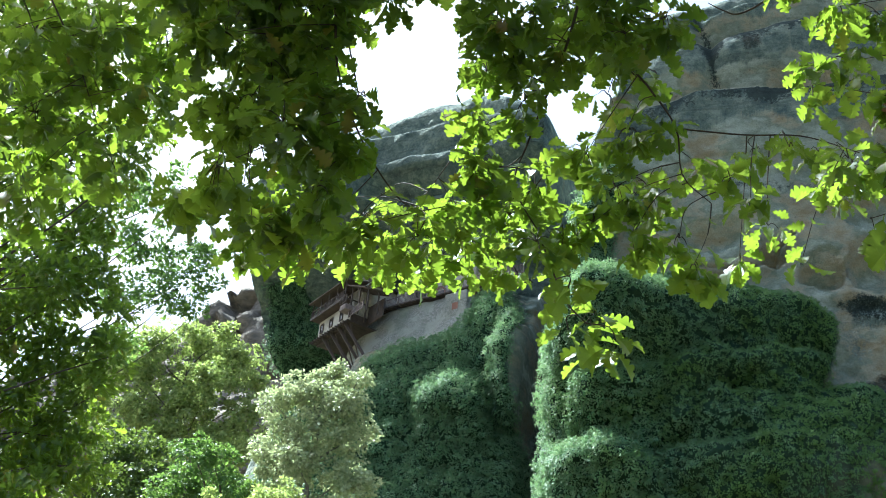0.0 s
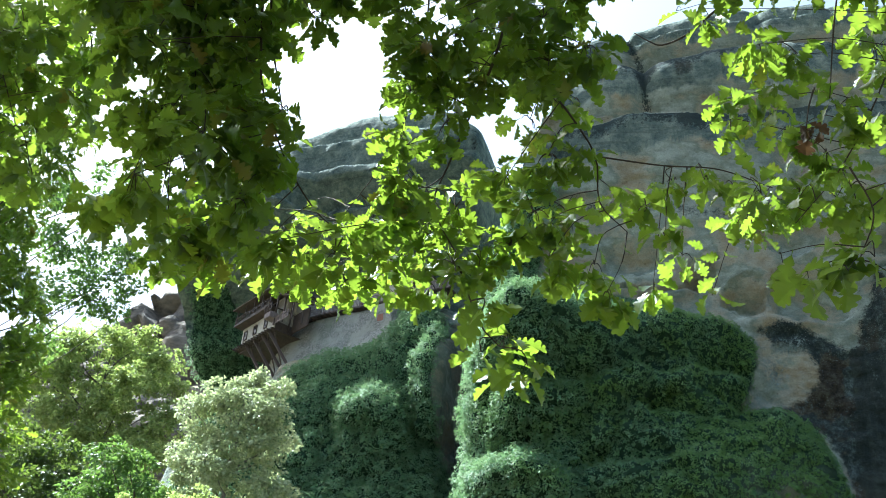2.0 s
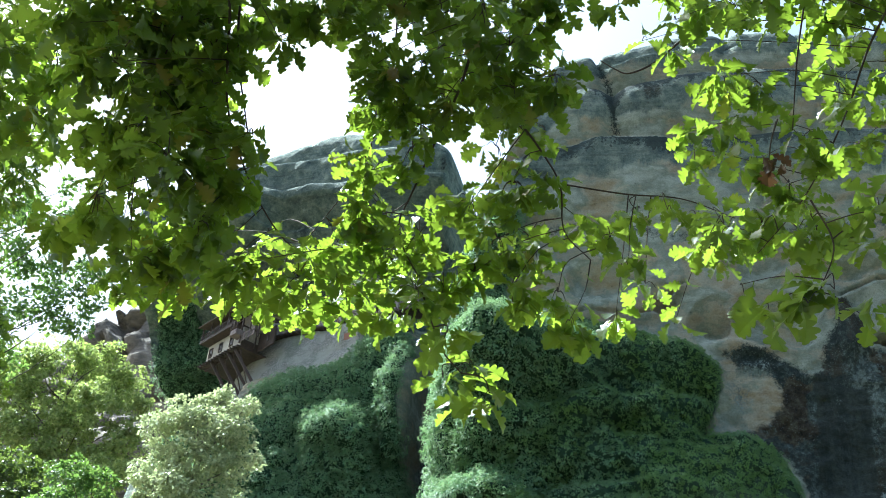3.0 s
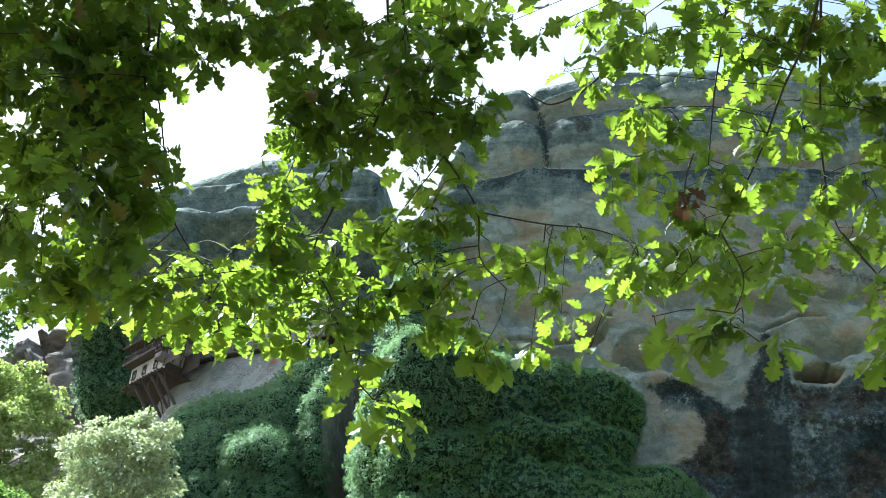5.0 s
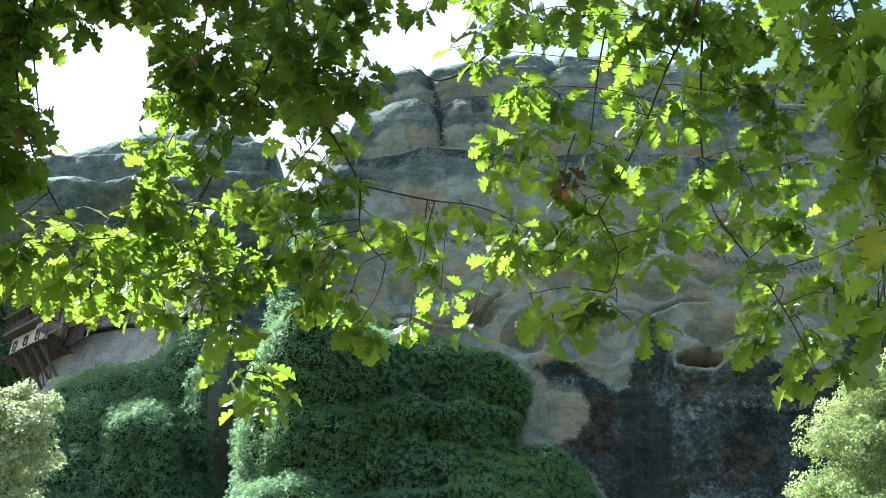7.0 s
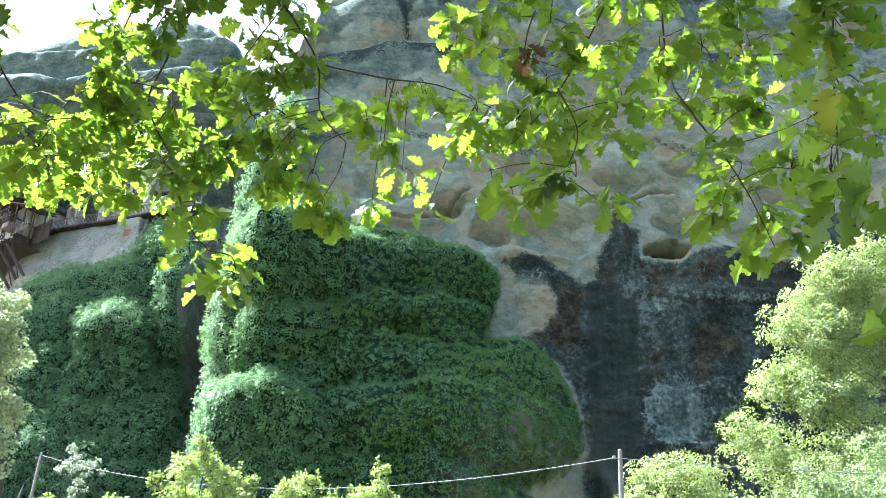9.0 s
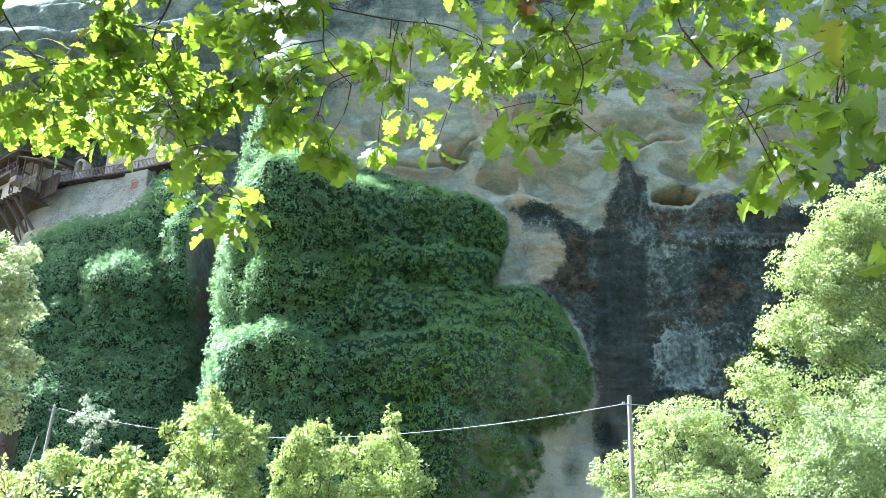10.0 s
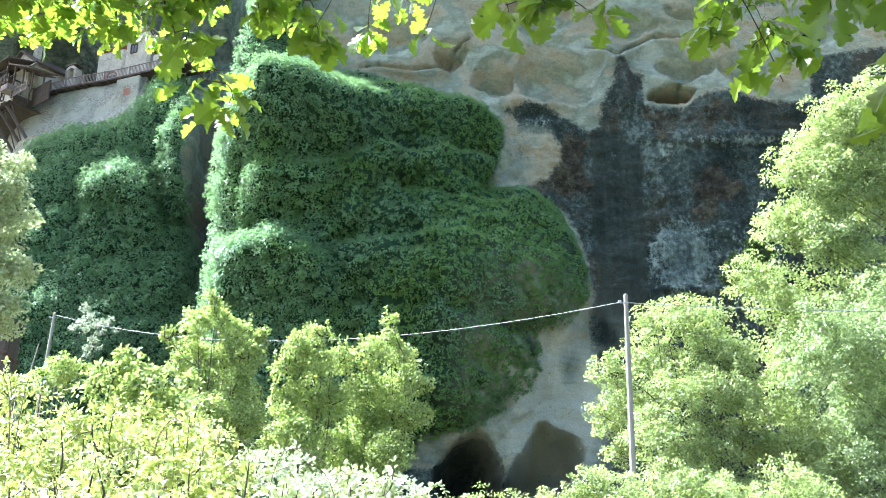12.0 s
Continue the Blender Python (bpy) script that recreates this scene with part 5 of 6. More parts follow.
SILVER_LOBES = [(-16.68, 22.73, 0.56), (-15.66, 22.1, 0.56), (-17.34, 22.38, 0.68), (-18.22, 21.9, 0.79), (-19.09, 21.43, 0.68), (-17.43, 21.4, 0.9), (-16.0, 21.14, 0.89), (-18.65, 20.23, 0.9), (-17.22, 19.98, 1.0), (-15.81, 19.73, 0.88), (-15.22, 20.42, 0.44), (-18.92, 19.06, 0.78), (-17.46, 18.59, 0.99), (-15.85, 18.37, 0.98), (-15.12, 17.92, 0.64), (-19.75, 19.76, 0.56), (-18.96, 17.91, 0.88), (-16.71, 16.6, 1.29), (-17.94, 15.94, 1.3), (-15.33, 16.18, 1.06)]
LEAFY_LOBES = [(-31.51, 34.66, 0.85), (-33.73, 34.73, 1.21), (-35.42, 34.02, 1.39), (-30.15, 33.13, 1.01), (-31.95, 33.18, 1.36), (-33.91, 32.12, 1.54), (-36.03, 31.8, 1.38), (-29.46, 31.29, 0.83), (-31.16, 30.97, 1.34), (-33.01, 29.58, 1.51), (-35.44, 29.25, 1.36), (-29.42, 29.18, 1.15), (-30.89, 27.81, 1.48), (-33.62, 27.49, 1.33), (-36.93, 34.07, 1.05), (-28.64, 31.64, 0.5), (-29.25, 26.45, 1.3), (-31.65, 24.79, 1.63), (-38.64, 33.36, 1.41), (-39.2, 31.12, 1.76)]
SHADOW_LOBES = [(-19.12, 15.76, 0.81), (-19.7, 15.02, 0.9), (-20.37, 16.15, 0.74), (-18.48, 14.65, 0.8), (-20.48, 14.29, 0.91), (-18.83, 13.76, 0.89), (-17.58, 13.94, 0.7), (-21.35, 15.4, 0.92), (-15.41, 13.95, 0.68), (-14.29, 13.61, 0.67), (-19.46, 12.54, 1.24), (-17.28, 12.56, 1.21), (-14.95, 12.42, 1.01)]
SHRUB_LOBES = [(-15.38, 13.95, 0.56), (-15.95, 13.46, 0.56), (-14.65, 13.62, 0.55), (-15.22, 13.14, 0.63), (-14.2, 12.98, 0.47), (-16.18, 12.98, 0.48), (-15.02, 12.19, 0.78), (-15.94, 11.87, 0.79), (-13.99, 11.89, 0.77)]
SPROUT_LOBES = [(-11.06, 11.53, 0.24), (-11.44, 11.33, 0.27), (-10.74, 11.26, 0.26), (-11.09, 10.93, 0.4), (-12.7, 11.33, 0.16), (-10.37, 10.67, 0.39), (-11.6, 10.66, 0.4)]
AIRY_LOBES = [(-13.92, 16.63, 0.53), (-13.13, 16.89, 0.53), (-12.49, 16.54, 0.33), (-13.39, 15.54, 0.59), (-12.58, 15.64, 0.45), (-12.26, 14.76, 0.44), (-13.02, 14.5, 0.51), (-11.94, 15.17, 0.25), (-13.99, 15.72, 0.53), (-12.51, 17.31, 0.2), (-14.4, 17.45, 0.41), (-13.33, 17.85, 0.27), (-11.56, 14.58, 0.19), (-13.5, 14.24, 0.51), (-11.95, 13.9, 0.31), (-13.85, 13.42, 0.51)]
# last three lobes: out of view towards the sun, added to shade the rest
OAK_LOBES = [(-7.74, 8.23, 0.32), (-7.3, 8.35, 0.31), (-7.37, 7.66, 0.37), (-6.87, 7.98, 0.27), (-6.74, 8.39, 0.15), (-6.9, 7.38, 0.33), (-7.31, 7.0, 0.36), (-6.57, 7.56, 0.21), (-6.79, 6.74, 0.35), (-6.37, 7.16, 0.2), (-7.12, 6.38, 0.35), (-6.38, 6.36, 0.26), (-6.65, 6.01, 0.34), (-7.01, 5.79, 0.34), (-6.38, 5.67, 0.22), (-6.72, 5.39, 0.28), (-6.23, 6.72, 0.2), (-8.3, 8.05, 0.52), (-7.97, 7.02, 0.49), (-7.64, 6.03, 0.47), (-8.08, 8.91, 0.33), (-7.09, 8.84, 0.25), (-8.59, 8.95, 0.54), (-7.61, 8.73, 0.32), (-6.59, 4.96, 0.39), (-7.38, 5.22, 0.46), (-8.9, 11.6, 0.5), (-8.2, 11.3, 0.48), (-7.6, 11.5, 0.42), (-8.6, 10.6, 0.5), (-7.8, 10.4, 0.42), (-7.2, 10.6, 0.35), (-8.2, 9.7, 0.48), (-7.4, 9.6, 0.4), (-6.85, 9.8, 0.28), (-6.6, 9.0, 0.26), (-8.9, 9.6, 0.4), (-8.7, 7.4, 0.5), (-8.4, 6.2, 0.5), (-11.2, 13.0, 0.75), (-10.8, 11.6, 0.7), (-11.5, 10.6, 0.75)]
RIGHT_LOBES = [(22.75, 37.36, 1.57), (21.59, 35.67, 1.54), (23.94, 36.08, 2.08), (25.8, 37.98, 2.12), (20.08, 33.46, 1.69), (21.96, 32.77, 2.03), (24.56, 32.82, 2.39), (18.86, 30.6, 1.32), (20.37, 29.59, 1.98), (22.85, 28.94, 2.33), (17.32, 27.15, 1.45), (19.15, 26.51, 1.62), (21.27, 25.88, 1.96), (24.09, 25.93, 1.98), (19.19, 23.55, 1.6), (21.56, 22.63, 1.93), (23.98, 22.35, 1.95), (27.33, 34.31, 2.79), (26.45, 27.31, 2.68), (26.23, 20.81, 2.61), (18.36, 20.99, 1.58), (20.33, 19.46, 1.9), (22.98, 18.89, 1.92), (24.45, 16.2, 2.55), (20.93, 16.44, 1.88), (23.84, 38.32, 1.41)]
ROUND_LOBES = [(10.86, 23.31, 1.03), (12.3, 23.03, 1.33), (14.04, 23.06, 1.19), (11.05, 21.19, 1.46), (13.04, 20.92, 1.47), (15.08, 21.26, 1.18), (8.71, 20.25, 1.01), (10.08, 18.8, 1.59), (12.07, 18.84, 1.6), (14.34, 18.88, 1.46), (8.64, 18.2, 1.01), (16.09, 19.49, 1.33), (10.82, 16.51, 1.58), (13.34, 16.56, 1.73), (15.6, 16.88, 1.46), (17.54, 16.63, 1.47), (9.14, 16.49, 0.86), (11.81, 14.29, 1.71), (15.13, 14.35, 1.73)]
GREY_LOBES = [(6.44, 11.99, 0.73), (7.89, 11.9, 0.69), (9.23, 12.04, 0.81), (10.66, 11.84, 0.81), (5.54, 11.64, 0.55), (4.21, 11.4, 0.5), (11.77, 11.74, 0.81), (13.56, 11.89, 0.94), (15.11, 11.8, 0.94), (7.28, 10.68, 1.37), (10.58, 10.51, 1.38), (13.89, 10.57, 1.4), (5.07, 10.42, 1.13), (2.88, 10.82, 0.9), (1.11, 10.58, 0.9)]
YOUNG_A = [(-5.52, 12.09, 0.32), (-5.91, 11.72, 0.4), (-5.06, 11.58, 0.43), (-6.13, 11.12, 0.5), (-5.28, 10.85, 0.57), (-4.58, 10.86, 0.42), (-6.37, 10.69, 0.28), (-5.83, 10.12, 0.56), (-4.93, 10.0, 0.63), (-4.48, 11.3, 0.28), (-5.42, 9.28, 0.63), (-4.59, 9.16, 0.56), (-6.57, 11.34, 0.17), (-4.29, 11.6, 0.14), (-5.67, 12.5, 0.13), (-4.95, 8.46, 0.69)]
YOUNG_B = [(-1.28, 13.07, 0.19), (-1.29, 12.5, 0.28), (-0.94, 12.03, 0.43), (-1.7, 11.85, 0.46), (-0.62, 11.24, 0.43), (-1.22, 11.07, 0.61), (-1.97, 10.9, 0.61), (-1.04, 10.14, 0.68), (-1.78, 9.83, 0.68), (-0.44, 10.31, 0.3), (-2.62, 11.84, 0.43), (-0.24, 11.25, 0.15), (-2.19, 8.92, 0.6), (-1.16, 9.08, 0.6), (-1.71, 8.18, 0.75)]
YOUNG_C = [(-3.32, 12.29, 0.27), (-3.01, 12.14, 0.24), (-3.59, 11.82, 0.3), (-3.12, 11.36, 0.52), (-3.85, 11.19, 0.37), (-3.36, 10.44, 0.59), (-3.93, 10.28, 0.37), (-2.62, 10.3, 0.52), (-3.45, 9.4, 0.66), (-4.16, 9.24, 0.32), (-2.57, 9.27, 0.59), (-3.17, 8.38, 0.73)]
YELLOW_LOBES = [(-3.47, 5.88, 0.1), (-3.33, 5.72, 0.17), (-3.59, 5.68, 0.13), (-3.18, 5.52, 0.2), (-3.7, 5.51, 0.17), (-3.35, 5.32, 0.23), (-2.98, 5.39, 0.16), (-2.84, 5.26, 0.2), (-2.67, 5.53, 0.1), (-3.37, 4.93, 0.26), (-2.99, 4.87, 0.26)]
CLIFF_SHRUB = [(-29.9, 37.2, 0.7), (-30.7, 36.2, 0.7), (-29.0, 36.5, 0.6), (-30.5, 38.0, 0.45), (-29.5, 35.2, 0.6), (-28.2, 37.0, 0.4), (-29.9, 34.4, 0.5), (-27.7, 36.2, 0.35)]
SLOPE_SHRUB = [(-25.86, 27.06, 0.89), (-24.7, 27.08, 0.57), (-26.53, 26.32, 0.73), (-27.74, 26.63, 0.65), (-25.34, 26.06, 0.81)]
STAIN_SHRUB = [(25.59, 42.28, 1.24), (27.12, 43.35, 1.4), (26.45, 41.0, 1.39), (24.54, 41.23, 0.69), (27.96, 41.8, 1.25)]
PALE_LOBES = [(18.89, 21.87, 1.32), (20.79, 21.31, 1.47), (22.26, 23.12, 1.5), (19.49, 19.55, 1.45), (21.37, 19.01, 1.46), (17.91, 20.39, 1.01), (22.96, 20.77, 1.78), (20.32, 17.03, 1.45), (22.27, 17.34, 1.75), (21.19, 15.12, 1.73), (19.54, 14.82, 1.43)]
BUSH_A = [(-3.75, 3.5, 0.3), (-3.4, 3.25, 0.3), (-3.85, 4.0, 0.28), (-2.2, 3.9, 0.2), (-3.21, 4.22, 0.22), (-2.85, 4.02, 0.16), (-2.52, 4.0, 0.18), (-2.9, 3.95, 0.24), (-3.2, 3.85, 0.24), (-2.81, 3.59, 0.26), (-3.2, 3.54, 0.24), (-2.44, 3.82, 0.26), (-3.59, 4.31, 0.24), (-3.5, 3.76, 0.24), (-2.99, 3.28, 0.28), (-2.47, 3.29, 0.28)]
BUSH_B = [(-2.07, 3.88, 0.2), (-1.77, 3.84, 0.2), (-1.92, 3.62, 0.24), (-1.55, 3.72, 0.2), (-1.78, 3.46, 0.22), (-2.23, 3.41, 0.22), (-1.45, 3.5, 0.22), (-1.83, 3.16, 0.26), (-1.42, 3.17, 0.26)]
BUSH_C = [(-1.2, 3.62, 0.17), (-1.11, 3.47, 0.19), (-0.86, 3.51, 0.17), (-0.77, 3.39, 0.17), (-0.52, 3.46, 0.15), (-0.31, 3.42, 0.15), (-0.1, 3.44, 0.12), (-1.0, 3.18, 0.21), (-0.59, 3.19, 0.21), (-0.22, 3.19, 0.17), (0.11, 3.36, 0.13)]

build_tree("silver_tree", SILVER_LOBES, 43, SILVER_LEAF, 0.14, "silvery grey-green sunlit tree with a dense rounded crown", seed=2, bark=PALE_BARK, cover=3.4)
build_tree("leafy_tree", [(a, b, 0.85 * c) for a, b, c in LEAFY_LOBES], 62, GREEN_LEAF, 0.21, "mid-green broadleaf tree standing among darker shrubs", seed=3, cover=6.5, thick=0.6, loose=0.45)
# the shade under the trees is put into this shrub's darker leaf colour
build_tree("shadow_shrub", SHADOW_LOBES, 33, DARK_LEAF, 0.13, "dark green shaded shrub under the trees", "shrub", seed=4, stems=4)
build_tree("leafy_shrub", SHRUB_LOBES, 30, FRESH_LEAF, 0.11, "fresh green shrub in front of darker trees", "shrub", seed=5, stems=3)
build_tree("sprout_shrub", SPROUT_LOBES, 26, GREEN_LEAF, 0.085, "small yellow-green sunlit shrub", "shrub", seed=6, stems=3)
build_tree("airy_tree", AIRY_LOBES, 22, FRESH_LEAF, 0.11, "thin-leaved tree with gaps of sky in its crown", seed=7, cover=2.0, foot=-15.6, thick=0.4)
build_tree("shady_oak", [(0.75 * a, 1.6 + 0.75 * (b - 1.6), 0.75 * c) for a, b, c in OAK_LOBES], 7.5, OAK_LEAF, 0.072, "oak with hanging half-shaded foliage", seed=8, foot=-6.6, cover=3.4, thick=0.45, oak=True)
build_tree("tall_tree", [(a, b - 0.4, 0.86 * c) for a, b, c in RIGHT_LOBES], 66, TREE_LEAF, 0.15, "tall light green tree with a lobed sunlit crown", seed=9, foot=31.0, thick=0.5, cover=4.0, loose=0.45)
build_tree("round_bush", [(a, b, 0.88 * c) for a, b, c in ROUND_LOBES], 62, TREE_LEAF, 0.125, "light green sunlit bush with arching sprays", "bush", seed=10, stems=5, cover=3.8, shoots=20, rake=0.05, loose=0.45)
build_tree("low_bush", GREY_LOBES, 50, TREE_LEAF, 0.105, "light green bush at the foot of a pole", "bush", seed=12, stems=5, cover=2.9, loose=0.6)
build_tree("young_tree", YOUNG_A, 30, BUSH_LEAF, 0.072, "young yellow-green tree with upright shoots", seed=13, group="young trees", stems=3, thick=0.6, cover=3.4, shoots=40)
build_tree("young_tree", YOUNG_B, 33, BUSH_LEAF, 0.072, "young yellow-green tree with a thin leading shoot", seed=14, group="young trees", stems=3, thick=0.6, cover=3.4, shoots=40)
build_tree("young_tree", YOUNG_C, 32, BUSH_LEAF, 0.072, "young yellow-green tree with upright shoots", seed=15, group="young trees", stems=3, thick=0.6, cover=3.4, shoots=40)
build_tree("yellow_bush", YELLOW_LOBES, 14, BUSH_LEAF, 0.065, "pale yellow-green sunlit bush", "bush", seed=16, stems=3, cover=3.6, shoots=14)
bush_a = build_tree("foreground_bush", BUSH_A, 10, BRAMBLE_LEAF, 0.052, "dense sunlit bush with pale green leaves", "bush", seed=20, stems=5, group="foreground bushes", cover=2.2, shoots=14, rake=0.5)
bush_b = build_tree("foreground_bush", BUSH_B, 9.5, BRAMBLE_LEAF, 0.052, "dense sunlit bush with pale green leaves", "bush", seed=21, stems=5, group="foreground bushes", cover=2.2, shoots=14, rake=0.5)
bush_c = build_tree("foreground_bush", BUSH_C, 9.5, WHITE_LEAF, 0.045, "dense sunlit bush with whitish green leaves", "bush", seed=22, stems=5, group="foreground bushes", cover=2.2, shoots=14, rake=0.5)
build_tree("cliff_shrub", CLIFF_SHRUB, 103, WHITE_LEAF, 0.2, "whitish sunlit shrub at the foot of the ivy", "shrub", seed=30, stems=2, thick=0.3, cover=2.0)
build_tree("slope_shrub", SLOPE_SHRUB, 84, GREEN_LEAF, 0.22, "green shrub beside a leaning pole", "shrub", seed=31, stems=3)
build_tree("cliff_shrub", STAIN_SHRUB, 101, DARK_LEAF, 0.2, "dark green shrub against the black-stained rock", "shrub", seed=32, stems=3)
build_tree("pale_bush", PALE_LOBES, 60, GREYGREEN_LEAF, 0.14, "pale grey-green sunlit bush in front of a taller tree", "bush", seed=33, stems=4, cover=3.2, foot=28.0, loose=0.6)


def add_canes(bush, lobes, y, n, seed):
    """Long arching bramble canes standing out of a bush."""
    r = np.random.RandomState(seed)
    lob = np.array(lobes)
    for _ in range(n):
        x, z, q = lob[r.randint(len(lob))]
        a = np.array((x, y + r.uniform(-0.2, 0.1), z - 0.75))
        d = np.array((r.uniform(-0.5, 0.5), r.uniform(-0.35, -0.1), 0))
        v, f = tube(curve_points([a, a + d * 0.3 + (0, 0, 0.6 + q), a + d * 0.8 + (0, 0, 0.75 + q), a + d * 1.5 + (0, 0, 0.6 + q)], 14), np.linspace(0.0042, 0.0015, 14), 5)
        soup("cane", v, f, CANE, bush, True)


add_canes(bush_a, BUSH_A, 10, 14, 41)
add_canes(bush_b, BUSH_B, 9.5, 10, 42)
add_canes(bush_c, BUSH_C, 9.5, 6, 43)

# a thin brace leaning beside the far pole, a pale metal sheet and the corner of a dark shed on the slope
v, f = tube([(-30.6, 88.0, float(ground_z(-30.6, 88.0)) - 0.2), (-29.0, 88.0, 30.0)], (0.07, 0.05), 8)
tagged(soup("brace_pole", v, f, POLE_WOOD, None, True), "thin grey wooden pole leaning beside the utility pole", "pole")


def build_sheet(x, y):
    """A sheet of ribbed metal propped on two pegs."""
    z = float(ground_z(x, y))
    t = thing("metal_sheet", "pale green-grey ribbed metal sheet propped beside the utility pole", "sheet")
    high = 28.4 - z
    box("panel", (1.1, 0.03, 1.9), pose(x, y, z + high - 0.95, -6), PALE_METAL, t)
    for k in range(6):
        box("rib", (0.05, 0.03, 1.9), pose(x - 0.45 + 0.18 * k, y - 0.03, z + high - 0.95, -6), PALE_METAL, t)
    for dx in (-0.4, 0.4):
        beam("peg", (x + dx, y + 0.05, z - 0.3), (x + dx, y + 0.2, z + high - 0.4), 0.08, POLE_WOOD, t)


def build_shed(x, y):
    z = float(ground_z(x, y))
    t = thing("shed", "small dark boarded shed with a rusty base on the slope", "shed")
    high = 34.3 - z
    box("wall", (4.0, 3.0, high + 0.6), pose(x, y, z + high / 2 - 0.3), DARK_WOOD, t)
    box("base", (4.1, 3.1, 0.22), pose(x, y, z + high - 2.9), RUST_METAL, t, "rust-brown base board")
    box("roof", (4.6, 3.6, 0.14), pose(x, y, z + high + 0.12, 8), DARK_METAL, t, "dark grey sheet roof")
    for k in range(9):
        box("batten", (0.06, 0.04, 2.9), pose(x - 1.8 + 0.45 * k, y - 1.52, z + high - 1.6), DARK_WOOD, t)


PALE_METAL = rough_material("pale_painted_metal", (0.40, 0.48, 0.44), (0.58, 0.66, 0.60), 6.0, 0.5, 0.2, 0.01)
RUST_METAL = rough_material("rusty_metal", (0.06, 0.032, 0.024), (0.13, 0.065, 0.045), 6.0, 0.8, 0.4, 0.01)
DARK_METAL = rough_material("dark_sheet_metal", (0.06, 0.065, 0.07), (0.11, 0.115, 0.12), 5.0, 0.6, 0.2, 0.01)
build_sheet(-27.6, 87.0)
build_shed(-35.6, 96.0)


# ---- the oak overhead: limbs, hanging boughs, lobed leaves ----
SHADE_BOUGH = dict(
    stem=[(-2.31, 2.23, 4.47), (-2.2, 2.53, 4.3), (-2.13, 2.75, 4.13), (-2.09, 2.92, 3.96)],
    clumps=[(-2.39, 2.86, 4.33, 0.185), (-2.06, 2.77, 4.21, 0.173), (-2.01, 3.03, 4.45, 0.164), (-2.33, 2.91, 4.02, 0.178), (-2.14, 2.98, 4.1, 0.158), (-1.84, 2.81, 3.96, 0.109), (-2.35, 3.18, 4.0, 0.144), (-2.12, 2.7, 3.57, 0.106), (-1.98, 2.9, 3.78, 0.073), (-2.41, 2.57, 3.99, 0.17), (-2.57, 2.89, 3.88, 0.18)])
DARK_BOUGH = dict(
    stem=[(-1.09, 2.08, 4.2), (-1.09, 2.34, 3.96), (-1.11, 2.52, 3.76), (-1.06, 2.66, 3.61), (-0.99, 2.76, 3.51), (-0.93, 2.81, 3.47)],
    clumps=[(-1.31, 2.25, 3.68, 0.104), (-1.35, 2.58, 3.88, 0.132), (-1.25, 2.65, 3.97, 0.134), (-1.39, 2.52, 3.68, 0.11), (-1.16, 2.36, 3.46, 0.115), (-1.11, 2.53, 3.64, 0.099), (-1.33, 2.38, 3.36, 0.079), (-1.41, 2.82, 3.64, 0.117), (-1.32, 2.67, 3.37, 0.069), (-1.48, 2.92, 3.43, 0.047), (-1.31, 2.88, 3.44, 0.081), (-1.11, 2.51, 3.37, 0.087), (-1.16, 2.84, 3.4, 0.079)])
MIDDLE_BOUGH = dict(
    stem=[(-0.44, 2.14, 4.14), (-0.43, 2.38, 3.92), (-0.47, 2.49, 3.79), (-0.55, 2.59, 3.65), (-0.6, 2.65, 3.56), (-0.64, 2.71, 3.47), (-0.57, 2.8, 3.35), (-0.52, 2.88, 3.22)],
    clumps=[(-0.98, 2.52, 3.25, 0.07), (-1.0, 2.84, 3.33, 0.054), (-0.88, 2.68, 3.31, 0.081), (-0.87, 2.78, 3.28, 0.06), (-0.83, 2.96, 3.44, 0.088), (-0.8, 2.71, 3.41, 0.075), (-0.72, 2.51, 3.34, 0.063), (-0.66, 2.52, 3.4, 0.07), (-0.71, 2.62, 3.61, 0.075), (-0.69, 2.51, 3.70, 0.055), (-0.71, 2.49, 3.81, 0.055), (-0.62, 2.42, 3.75, 0.081), (-0.57, 2.58, 3.78, 0.084), (-0.59, 2.54, 3.62, 0.066), (-0.67, 2.8, 3.44, 0.083), (-0.61, 2.83, 3.55, 0.085), (-0.56, 2.65, 3.26, 0.078), (-0.68, 2.75, 3.26, 0.051), (-0.52, 2.8, 3.36, 0.057), (-0.56, 2.94, 3.32, 0.034)])
TIP_BOUGH = dict(
    stem=[(-0.55, 2.67, 3.27), (-0.5, 2.75, 3.15), (-0.45, 2.79, 3.1)],
    clumps=[(-0.47, 2.63, 3.11, 0.022), (-0.5, 2.82, 3.1, 0.029), (-0.44, 2.84, 3.15, 0.023), (-0.47, 3.0, 3.13, 0.03), (-0.37, 2.76, 3.03, 0.025)])
LONG_BOUGH = dict(
    stem=[(-0.44, 2.17, 4.18), (-0.41, 2.42, 3.95), (-0.36, 2.57, 3.8), (-0.28, 2.65, 3.71), (-0.22, 2.72, 3.63), (-0.21, 2.79, 3.53), (-0.14, 2.84, 3.47)],
    clumps=[(-0.44, 2.58, 3.88, 0.085), (-0.32, 2.42, 3.71, 0.079), (-0.28, 2.6, 3.77, 0.068), (-0.22, 2.41, 3.74, 0.05), (-0.42, 2.83, 3.85, 0.05), (-0.34, 2.68, 3.61, 0.075), (-0.48, 2.87, 3.68, 0.079), (-0.38, 2.75, 3.48, 0.074), (-0.32, 2.98, 3.63, 0.08), (-0.44, 2.79, 3.4, 0.074), (-0.34, 2.79, 3.35, 0.066), (-0.25, 2.75, 3.65, 0.053), (-0.16, 2.95, 3.65, 0.04), (-0.23, 2.92, 3.42, 0.054), (-0.18, 2.73, 3.22, 0.049), (-0.09, 2.85, 3.55, 0.054)])
